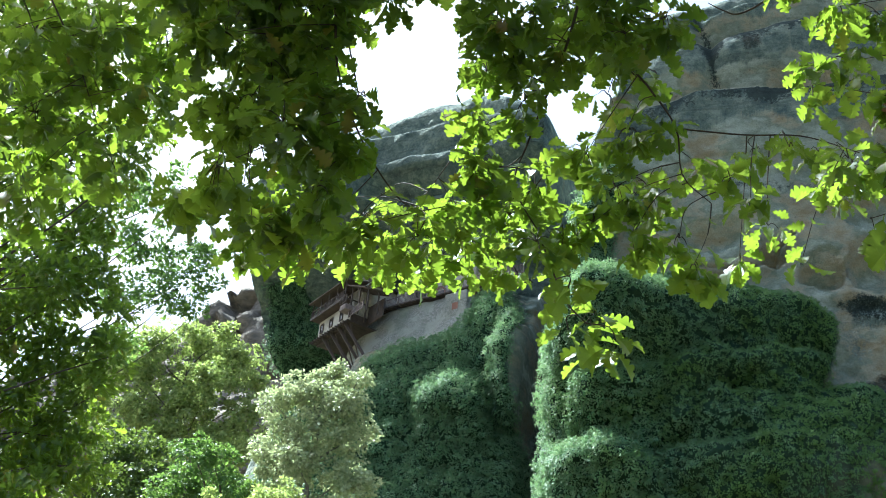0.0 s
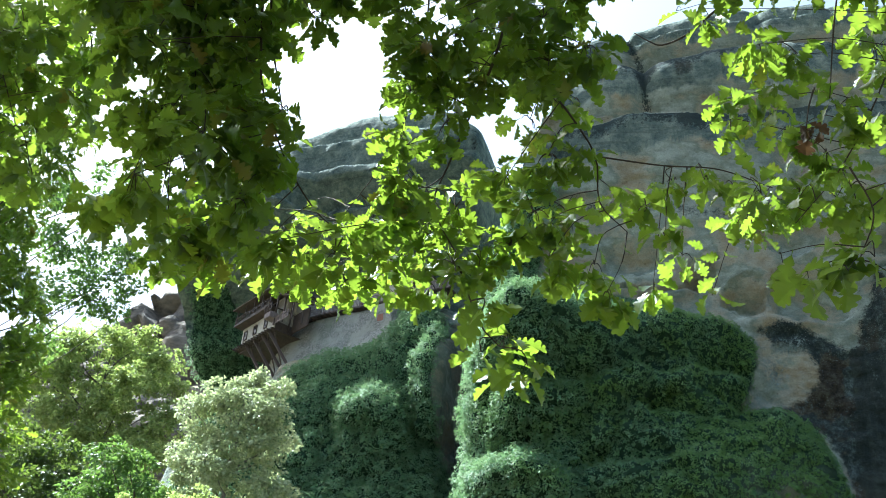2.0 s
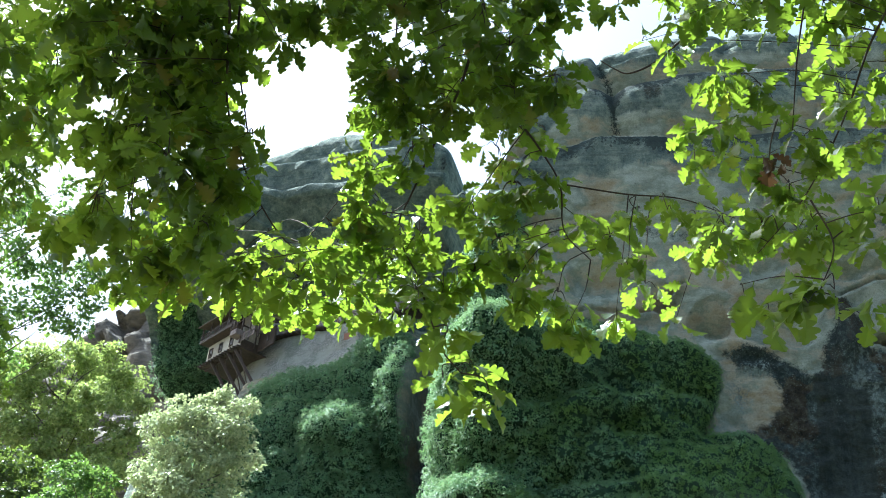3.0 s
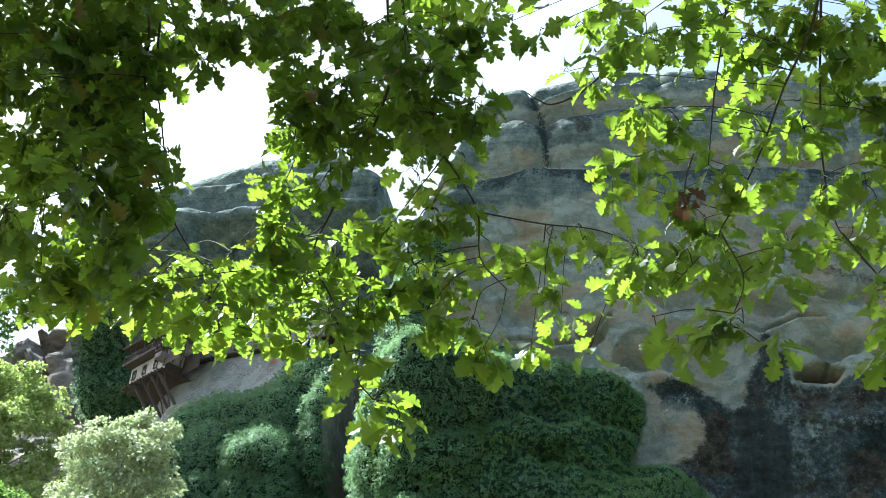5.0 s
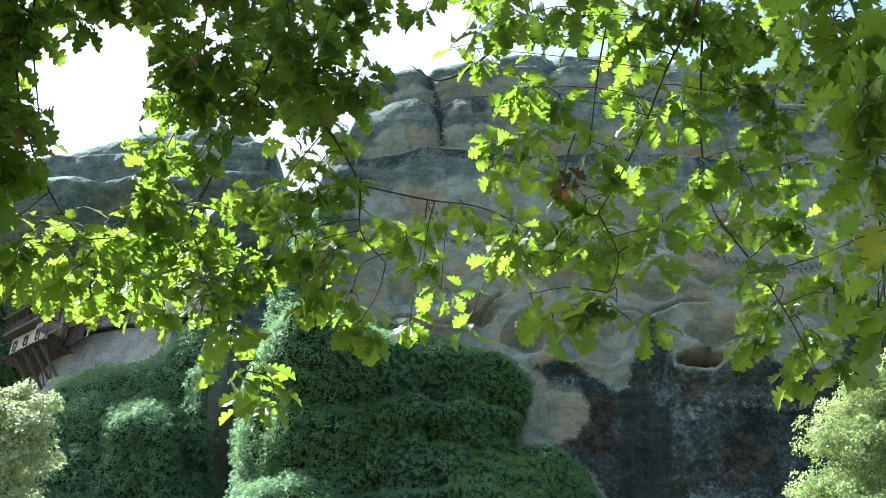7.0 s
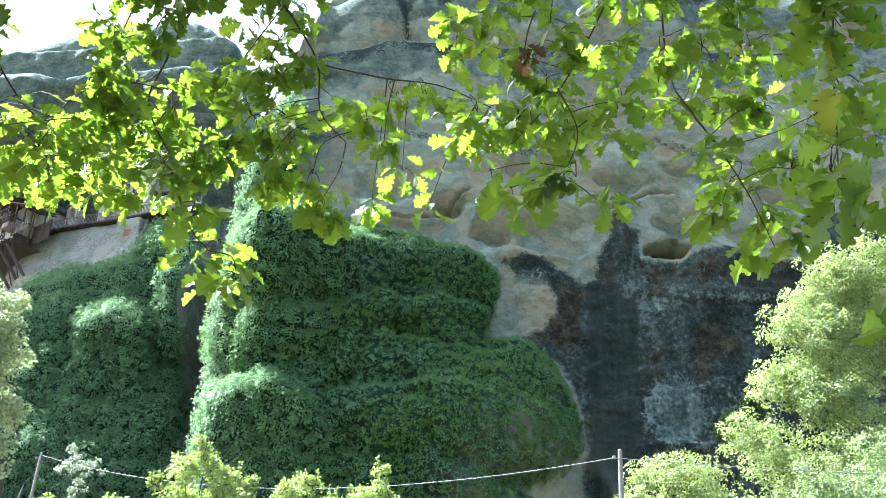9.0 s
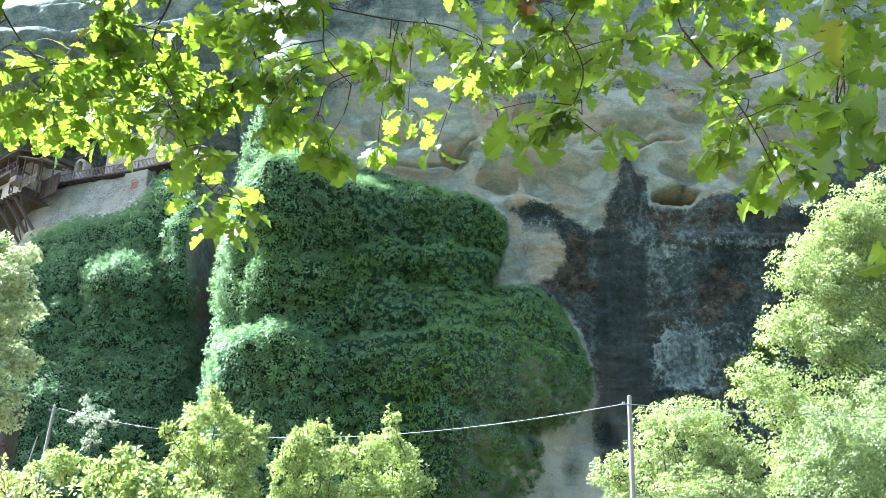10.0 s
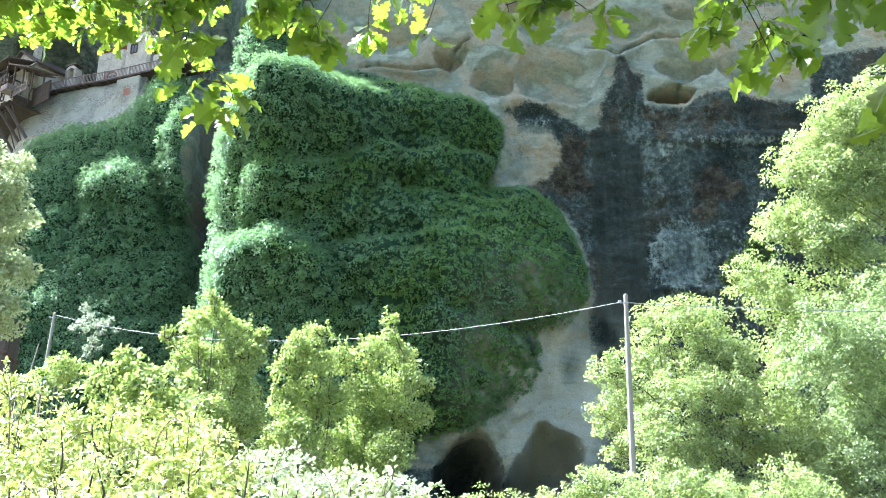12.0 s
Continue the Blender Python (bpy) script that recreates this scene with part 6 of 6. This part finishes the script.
SIDE_TWIG = dict(
    stem=[(-0.22, 2.8, 3.69), (-0.05, 2.82, 3.67), (0.1, 2.83, 3.66), (0.24, 2.85, 3.61)],
    clumps=[(-0.04, 2.81, 3.43, 0.052), (-0.08, 3.11, 3.47, 0.056), (0.0, 3.15, 3.59, 0.05), (0.08, 3.02, 3.38, 0.039), (-0.02, 2.9, 3.67, 0.047), (0.06, 2.65, 3.5, 0.029), (0.14, 2.87, 3.63, 0.047), (0.2, 2.69, 3.48, 0.058)])
FORK_BOUGH = dict(
    stem=[(0.67, 2.16, 4.47), (0.67, 2.5, 4.19), (0.59, 2.67, 4.03), (0.53, 2.8, 3.89), (0.43, 2.93, 3.73), (0.31, 3.02, 3.61)],
    clumps=[(0.06, 2.71, 4.13, 0.049), (0.15, 2.53, 4.11, 0.07), (0.25, 2.71, 4.25, 0.075), (0.32, 2.4, 3.97, 0.074), (0.2, 2.56, 3.86, 0.067), (0.14, 2.94, 3.92, 0.066), (0.23, 2.83, 3.9, 0.072), (0.32, 2.78, 4.01, 0.081), (0.32, 3.03, 3.94, 0.067), (0.42, 2.83, 3.85, 0.072), (0.41, 3.05, 3.87, 0.076), (0.23, 2.99, 3.68, 0.072), (0.19, 3.23, 3.76, 0.06), (0.33, 3.06, 3.73, 0.082), (0.43, 2.79, 3.57, 0.068), (0.46, 2.94, 3.57, 0.055)])
LOBE_TWIG = dict(
    stem=[(0.37, 2.36, 3.32), (0.42, 2.42, 3.24), (0.39, 2.47, 3.15)],
    clumps=[(0.23, 2.62, 3.26, 0.041), (0.27, 2.44, 3.1, 0.048), (0.35, 2.37, 3.06, 0.037), (0.42, 2.46, 3.15, 0.045), (0.47, 2.45, 3.08, 0.028), (0.49, 2.45, 3.27, 0.052), (0.51, 2.34, 3.28, 0.051)])
RIGHT_BOUGH = dict(
    stem=[(0.69, 2.28, 4.63), (0.71, 2.63, 4.33), (0.72, 2.8, 4.15), (0.74, 2.95, 3.97), (0.79, 3.05, 3.83), (0.92, 3.11, 3.69)],
    clumps=[(0.48, 2.62, 4.17, 0.081), (0.61, 2.72, 4.19, 0.083), (0.73, 2.66, 4.22, 0.1), (0.91, 2.86, 4.4, 0.108), (1.04, 2.91, 4.38, 0.109), (0.55, 2.93, 4.15, 0.086), (0.64, 2.69, 3.91, 0.079), (0.82, 2.92, 4.2, 0.096), (0.95, 2.92, 4.12, 0.104), (0.63, 3.14, 4.08, 0.071), (0.72, 2.91, 3.87, 0.066), (0.8, 2.75, 3.77, 0.078), (1.0, 2.98, 3.96, 0.086), (0.76, 2.88, 3.67, 0.063), (0.98, 3.16, 3.88, 0.07), (1.08, 3.16, 3.88, 0.071)])
HANGING_TWIG = dict(
    stem=[(0.7, 2.65, 3.54), (0.82, 2.71, 3.4), (0.9, 2.76, 3.29), (0.98, 2.82, 3.14)],
    clumps=[(0.76, 2.69, 3.37, 0.058), (0.91, 2.94, 3.46, 0.055), (0.79, 2.64, 3.2, 0.039), (0.98, 2.95, 3.4, 0.063), (0.98, 2.76, 3.21, 0.051), (0.92, 2.95, 3.25, 0.031), (1.02, 2.8, 3.42, 0.069), (1.1, 2.81, 3.6, 0.087)])
CLOSE_BOUGH = dict(
    stem=[(0.81, 1.29, 3.42), (0.78, 1.51, 3.26), (0.77, 1.7, 3.05), (0.8, 1.87, 2.81)],
    clumps=[(0.73, 1.72, 3.32, 0.099), (0.7, 1.54, 3.0, 0.076), (0.71, 1.6, 2.91, 0.057), (0.79, 1.8, 2.95, 0.062), (0.74, 1.74, 2.72, 0.057), (0.8, 1.65, 3.2, 0.094)])
UPPER_LEFT = dict(
    stem=[(-1.0, 2.07, 4.38), (-1.07, 2.31, 4.16), (-1.11, 2.49, 3.96), (-1.1, 2.62, 3.82), (-1.08, 2.74, 3.68)],
    clumps=[(-1.28, 2.44, 3.95, 0.129), (-1.23, 2.51, 4.02, 0.098), (-1.12, 2.49, 3.9, 0.079), (-1.14, 2.46, 3.77, 0.077), (-1.37, 2.72, 3.97, 0.12), (-1.23, 2.73, 3.82, 0.083), (-0.99, 2.45, 3.6, 0.052), (-1.06, 2.55, 3.53, 0.075), (-1.16, 2.63, 3.55, 0.077), (-0.9, 2.44, 4.03, 0.044), (-0.85, 2.62, 4.19, 0.084), (-1.22, 2.73, 3.44, 0.094)])
UPPER_MIDDLE = dict(
    stem=[(-0.5, 2.01, 4.33), (-0.47, 2.26, 4.13), (-0.46, 2.41, 3.98), (-0.43, 2.51, 3.89), (-0.38, 2.59, 3.81), (-0.3, 2.66, 3.74)],
    clumps=[(-0.73, 2.51, 3.98, 0.078), (-0.64, 2.42, 3.98, 0.076), (-0.55, 2.36, 3.75, 0.072), (-0.66, 2.49, 3.77, 0.067), (-0.56, 2.54, 4.04, 0.079), (-0.51, 2.72, 4.04, 0.073), (-0.39, 2.26, 3.82, 0.07), (-0.33, 2.35, 3.79, 0.071), (-0.34, 2.52, 4.09, 0.086), (-0.29, 2.62, 4.07, 0.072), (-0.23, 2.39, 3.72, 0.049), (-0.26, 2.57, 4.12, 0.064), (-0.39, 2.7, 3.92, 0.071), (-0.74, 2.62, 3.83, 0.047), (-0.51, 2.5, 3.75, 0.059), (-0.73, 2.46, 3.81, 0.037), (-0.31, 2.56, 3.75, 0.059), (-0.28, 2.79, 3.88, 0.048)])
UPPER_RIGHT = dict(
    stem=[(0.35, 2.08, 4.46), (0.39, 2.33, 4.25), (0.42, 2.45, 4.13), (0.4, 2.61, 3.97), (0.39, 2.74, 3.82)],
    clumps=[(-0.14, 2.42, 4.04, 0.053), (-0.06, 2.44, 4.03, 0.042), (0.02, 2.68, 4.27, 0.058), (0.12, 2.66, 4.28, 0.066), (-0.01, 2.78, 4.19, 0.033), (-0.21, 2.57, 4.26, 0.082), (0.2, 2.32, 3.96, 0.073), (0.3, 2.3, 3.97, 0.073), (0.42, 2.5, 4.13, 0.078), (0.56, 2.61, 4.23, 0.099), (0.69, 2.6, 4.25, 0.099), (0.78, 2.47, 4.15, 0.095), (0.94, 2.6, 4.24, 0.1), (0.08, 2.41, 3.92, 0.037)])
CLOSE_TWIG = dict(
    stem=[(0.99, 1.8, 2.85), (0.95, 1.9, 2.74), (0.92, 1.99, 2.60)],
    clumps=[(0.89, 1.88, 2.60, 0.034), (0.90, 1.95, 2.55, 0.02), (0.90, 1.82, 2.70, 0.039), (0.93, 1.87, 2.65, 0.04)])
TOP_BOUGH = dict(
    stem=[(-0.72, 1.98, 4.54), (-0.94, 2.19, 4.31), (-1.15, 2.32, 4.1), (-1.29, 2.45, 3.89), (-1.37, 2.6, 3.66)],
    clumps=[(-1.42, 2.18, 3.75, 0.09), (-1.41, 2.3, 3.87, 0.086), (-1.32, 2.26, 3.65, 0.067), (-1.47, 2.55, 3.69, 0.072), (-1.56, 2.81, 3.72, 0.069), (-1.4, 2.68, 3.47, 0.055), (-1.42, 2.84, 3.43, 0.057), (-1.35, 2.4, 4.01, 0.098), (-1.3, 2.55, 4.18, 0.103), (-1.16, 2.51, 4.12, 0.083), (-1.37, 2.59, 4.0, 0.084), (-1.14, 2.41, 3.87, 0.078), (-1.12, 2.58, 4.21, 0.077), (-0.95, 2.38, 3.87, 0.043), (-0.92, 2.44, 4.01, 0.071), (-0.82, 2.4, 4.03, 0.07), (-0.77, 2.66, 4.25, 0.085), (-0.67, 2.63, 4.29, 0.085), (-0.53, 2.39, 3.99, 0.061), (-1.31, 2.45, 3.63, 0.061), (-1.5, 2.58, 3.42, 0.078), (-1.44, 2.21, 3.96, 0.094), (-1.25, 2.2, 3.97, 0.092), (-1.05, 2.19, 3.96, 0.09), (-0.92, 2.37, 4.13, 0.079), (-0.7, 2.31, 4.08, 0.077)])
FLECK_BOUGH = dict(
    stem=[(-0.74, 2.38, 5.13), (-0.8, 2.81, 4.78), (-0.84, 3.13, 4.45), (-0.95, 3.33, 4.17), (-1.14, 3.44, 3.92)],
    clumps=[(-1.43, 3.45, 3.81, 0.058), (-1.25, 3.24, 3.76, 0.051), (-1.3, 3.5, 3.75, 0.061), (-1.3, 3.73, 3.97, 0.065), (-1.14, 3.48, 3.68, 0.052), (-1.21, 3.7, 4.07, 0.049), (-1.0, 3.29, 3.63, 0.057), (-1.04, 3.49, 3.96, 0.054), (-1.01, 3.66, 3.77, 0.054), (-1.35, 3.63, 4.11, 0.041), (-1.47, 3.58, 4.07, 0.041), (-1.05, 3.52, 3.86, 0.054), (-0.94, 3.73, 3.91, 0.056), (-0.89, 3.91, 3.92, 0.049), (-0.79, 3.68, 4.02, 0.055), (-0.73, 3.88, 4.01, 0.057), (-0.98, 3.57, 4.35, 0.049), (-0.94, 3.36, 4.1, 0.05)])


oak = thing("oak_tree", "overhanging oak with backlit lobed green leaves on drooping boughs", "tree")
TRUNK = curve_points([(2.9, -2.6, -0.3), (2.8, -2.5, 1.2), (2.9, -2.4, 2.6), (2.6, -2.1, 4.2), (2.2, -1.6, 6.0)], 14)
v, f = tube(TRUNK, np.linspace(0.30, 0.16, 14), 14)
soup("trunk", v, f, BARK, oak, True)
rng = np.random.RandomState(21)
singles = 0


def build_bough(spec, density=1.0, leaf=(0.075, 0.115), root=None, own_leaves=0, template=(OAK_V, OAK_F)):
    """One bough: a limb from the crown, its stem, side twigs to every leaf cluster, rosettes of leaves at their ends."""
    global singles
    stem = curve_points(spec["stem"], 24)
    wood = [tube(stem, np.linspace(0.0048 if root is not None else 0.0026, 0.0014, 24), 6)]
    if root is not None:
        start = np.array(root)
        first = np.array(spec["stem"][0])
        arc = curve_points([start, (start + first) / 2 + np.array([0, 0, 0.5]), first, stem[2]], 16)
        wood.append(tube(arc, np.linspace(0.018, 0.006, 16), 8))
    P, R, S = [], [], []
    for cx, cy, cz, rad in spec["clumps"]:
        rad = max(rad - 0.015, 0.02)
        c = np.array((cx, cy, cz))
        near = stem[np.argmin(np.linalg.norm(stem - c, axis=1) + 0.3 * np.maximum(c[2] - stem[:, 2], -0.2))]
        mid = (near + c) / 2 + np.array([0, 0, 0.02]) + rng.randn(3) * 0.012
        twig = curve_points([near, mid, c], 7)
        wood.append(tube(twig, np.linspace(0.0019, 0.0011, 7), 4))
        for u in (2, 4, 5) if np.linalg.norm(c - near) > 0.1 else ():
            d = np.array([rng.randn(), rng.randn(), -0.5])
            P.append(twig[u] + d / np.linalg.norm(d) * 0.012)
            R.append((d, np.array([0, 0, 1.0]) + 0.5 * rng.randn(3)))
            S.append(rng.uniform(*leaf))
        count = max(1, int(round(density * ((rad + 0.015) / 0.035) ** 2 * 1.1)))
        for _ in range(count):
            o = rng.randn(3)
            o = o / np.linalg.norm(o) * rad * rng.rand() ** 0.45
            tip = c + o * np.array([1, 1.3, 1])
            wood.append(tube(curve_points([c, (c + tip) / 2 + np.array([0, 0, 0.015]), tip], 4), (0.0018, 0.0016, 0.0014, 0.001), 3))
            k = rng.randint(4, 7)
            turn = rng.uniform(0, 6.28)
            axis = o / (np.linalg.norm(o) + 1e-6) + np.array([0, 0, -0.5])
            for q in range(k):
                a = turn + 6.28 * q / k + rng.uniform(-0.3, 0.3)
                d = np.array([math.cos(a), math.sin(a), -0.6 + 0.45 * rng.randn()]) + 0.45 * axis
                P.append(tip + d / np.linalg.norm(d) * 0.014 + rng.randn(3) * 0.006)
                R.append((d, np.array([0, 0, 1.0]) + 0.6 * rng.randn(3)))
                S.append(rng.uniform(*leaf))
    v, f = joined(wood)
    bough = soup("bough", v, f, TWIG, oak, True)
    P, S = np.array(P), np.array(S)
    M = turns(np.array([q[0] for q in R]), np.array([q[1] for q in R]))
    order = np.argsort(P[:, 2]) if own_leaves else np.arange(len(P))
    own, rest = order[:own_leaves], order[own_leaves:]
    v, f = scatter(*template, P[rest], M[rest], S[rest])
    ob = soup("leaf_mass", v, f, OAK_LEAF, bough)
    tagged(ob, kind="stuff")
    for k in own:
        me = LEAF_MESHES[k % len(LEAF_MESHES)]
        o = new("leaf", me)
        o.parent = bough
        o.matrix_local = Matrix.Translation(P[k]) @ Matrix(M[k].tolist()).to_4x4() @ Matrix.Diagonal((S[k], S[k], S[k], 1))


LEAF_MESHES = []
for k in range(5):
    me = bpy.data.meshes.new("leaf")
    bent = OAK_V.copy()
    bent[:, 2] += 0.25 * (k - 2) * bent[:, 0] * bent[:, 1] - 0.06 * k * bent[:, 1] ** 2
    bent[:, 0] *= 0.9 + 0.08 * k
    me.from_pydata(bent.tolist(), [], OAK_F.tolist())
    me.materials.append(OAK_LEAF_ONE)
    LEAF_MESHES.append(me)

HUB = (1.6, 0.2, 6.2)
wood = curve_points([(2.3, -1.7, 5.6), (1.9, -0.6, 6.1), HUB, (0.3, 1.0, 6.0), (-1.4, 1.3, 5.6), (-2.6, 1.4, 5.2)], 30)
v, f = tube(wood, np.linspace(0.13, 0.04, 30), 10)
soup("limb", v, f, BARK, oak, True)
for spec, density, leaf, root, own in ((SHADE_BOUGH, 0.75, (0.06, 0.095), wood[28], 0), (DARK_BOUGH, 1.15, (0.052, 0.084), wood[24], 20),
                                       (MIDDLE_BOUGH, 1.3, (0.047, 0.075), wood[17], 50), (TIP_BOUGH, 0.45, (0.065, 0.085), None, 20),
                                       (LONG_BOUGH, 1.25, (0.047, 0.079), wood[15], 50), (SIDE_TWIG, 0.8, (0.047, 0.075), None, 25),
                                       (FORK_BOUGH, 1.1, (0.052, 0.079), wood[12], 30), (LOBE_TWIG, 0.7, (0.060, 0.097), None, 25),
                                       (RIGHT_BOUGH, 0.95, (0.055, 0.084), wood[10], 20), (HANGING_TWIG, 0.8, (0.062, 0.096), None, 35),
                                       (UPPER_LEFT, 1.1, (0.052, 0.084), wood[26], 0), (UPPER_MIDDLE, 1.1, (0.052, 0.079), wood[19], 15),
                                       (UPPER_RIGHT, 0.5, (0.052, 0.079), wood[12], 0),
                                       (CLOSE_BOUGH, 1.0, (0.060, 0.088), wood[8], 0), (CLOSE_TWIG, 1.0, (0.060, 0.088), None, 10), (TOP_BOUGH, 1.0, (0.055, 0.088), wood[21], 0), (FLECK_BOUGH, 0.9, (0.042, 0.07), wood[20], 0)):
    build_bough(spec, density, leaf, root, own)


def shading_bough(start, end, spread, n, low=1):
    """An unseen leafy bough well above the eye, added to shade the boughs in view."""
    stem = curve_points([start, (np.array(start) + np.array(end)) / 2 + np.array([0, 0, 0.3]), end], 5)
    clumps = []
    for _ in range(n):
        p = stem[rng.randint(low, 5)] + rng.randn(3) * np.array([spread, spread, spread * 0.35])
        clumps.append((*p, rng.uniform(0.16, 0.28)))
    return build_bough(dict(stem=[tuple(q) for q in stem], clumps=clumps), 0.8, (0.09, 0.13), None, 0, (BLADE_V, BLADE_F))


# out-of-view boughs, set to block sun and sky from the hanging ones
for end, spread, n, low in (((-1.3, 2.45, 6.2), 0.28, 16, 4), ((-0.55, 3.4, 6.2), 0.25, 2, 4), ((-1.05, 3.7, 6.2), 0.25, 4, 4), ((-0.1, 3.2, 6.2), 0.25, 2, 4), ((-3.6, 2.85, 6.4), 0.26, 26, 4), ((-2.95, 2.72, 6.4), 0.22, 28, 4), ((-2.3, 2.66, 6.4), 0.22, 22, 4), ((-1.5, 2.55, 6.4), 0.26, 10, 4), ((0.6, 2.3, 6.4), 0.4, 3, 3), ((-2.25, 3.35, 6.3), 0.25, 3, 4),
                            ((1.7, 2.5, 6.6), 0.45, 12, 3), ((0.9, 1.3, 6.8), 0.5, 22, 2), ((2.4, 1.2, 6.6), 0.6, 22, 2), ((1.7, 1.5, 5.9), 0.38, 14, 4), ((0.9, 1.5, 5.8), 0.3, 9, 4), ((-0.5, 0.8, 7.0), 0.5, 16, 2), ((-1.7, 1.2, 6.9), 0.45, 12, 2),
                            ((1.2, -0.6, 7.2), 0.6, 16, 2), ((3.2, -0.4, 6.6), 0.6, 14, 2), ((-0.8, -0.8, 7.0), 0.6, 14, 2), ((2.4, -2.2, 7.4), 0.7, 16, 2), ((0.6, -2.2, 7.0), 0.7, 14, 2),
                            ((-2.4, -1.6, 6.6), 0.7, 20, 2), ((-1.2, -3.4, 6.2), 0.8, 22, 2), ((1.2, -4.2, 6.0), 0.8, 22, 2), ((-3.4, -0.2, 6.4), 0.6, 16, 3), ((4.2, -2.6, 5.8), 0.8, 20, 3), ((3.4, 1.4, 5.8), 0.6, 16, 3), ((-3.0, -3.0, 4.8), 0.8, 20, 4), ((0.0, -5.4, 4.4), 0.9, 22, 4), ((3.0, -5.2, 4.6), 0.9, 22, 4)):
    shading_bough(wood[24] if end[0] < -0.7 else wood[12], end, spread, n, low)

# the closed upper crown, over and behind the path: unseen, added to block sky light
gx, gy = np.meshgrid(np.arange(-5.0, 5.2, 0.42), np.arange(-6.5, 2.3, 0.42))
hearts = np.stack([gx.ravel(), gy.ravel(), 6.9 + 0.0 * gx.ravel()], 1) + rng.uniform(-1, 1, (gx.size, 3)) * np.array([0.25, 0.25, 0.6])
leaves = np.repeat(hearts, 55, 0) + rng.randn(gx.size * 55, 3) * np.array([0.2, 0.2, 0.12])
aim = rng.randn(len(leaves), 3) * np.array([1, 1, 0.4])
v, f = scatter(BLADE_V, BLADE_F, leaves, turns(aim, np.array([0, 0, 1.0]) + 0.4 * rng.randn(len(leaves), 3)), rng.uniform(0.11, 0.17, len(leaves)))
tagged(soup("crown", v, f, OAK_LEAF, oak), kind="stuff")
for k in range(12):
    end = hearts[(k * 41) % len(hearts)]
    v, f = tube(limb_line(wood[4 + 2 * (k % 6)], end, rng, 0.08), np.linspace(0.05, 0.015, 7), 7)
    soup("limb", v, f, BARK, oak, True)

v, f = tube(curve_points([(0.55, 3.1, 4.80), (0.44, 3.2, 4.77), (0.30, 3.25, 4.73), (0.13, 3.28, 4.66), (0.03, 3.3, 4.57), (-0.06, 3.3, 4.52), (-0.11, 3.3, 4.54), (-0.16, 3.3, 4.58)], 30), np.linspace(0.007, 0.0016, 30), 6)
soup("twig", v, f, TWIG, oak, True)

# a few withered leaves caught in the fork
DRY_LEAF = leaf_material("withered_oak_leaf", (0.045, 0.026, 0.014), (0.10, 0.055, 0.025), (0.15, 0.075, 0.025), 0.35, 0.6, per_object=True)
dry_mesh = LEAF_MESHES[3].copy()
dry_mesh.materials.clear()
dry_mesh.materials.append(DRY_LEAF)
DRY_AT = np.array([0.313, 2.639, 3.632])
dry = tagged(new("dry_twig"), "withered brown oak leaves hanging on a broken twig", "twig")
v, f = tube(curve_points([DRY_AT + np.array([0.03, 0.02, 0.16]), DRY_AT + np.array([0.01, 0.01, 0.08]), DRY_AT], 8), np.linspace(0.003, 0.0015, 8), 5)
soup("stem", v, f, TWIG, dry, True)
for dx, dz, turn, size in ((0.0, 0.0, 10, 0.07), (0.02, 0.015, 60, 0.055), (-0.012, 0.02, -50, 0.055), (0.025, -0.01, 120, 0.045), (0.01, 0.03, 200, 0.055)):
    o = new("leaf", dry_mesh)
    o.parent = dry
    o.matrix_local = Matrix.Translation((DRY_AT[0] + dx, DRY_AT[1], DRY_AT[2] + dz)) @ pose(0, 0, 0, -75, turn * 0.3, turn) @ Matrix.Diagonal((size, size, size, 1))
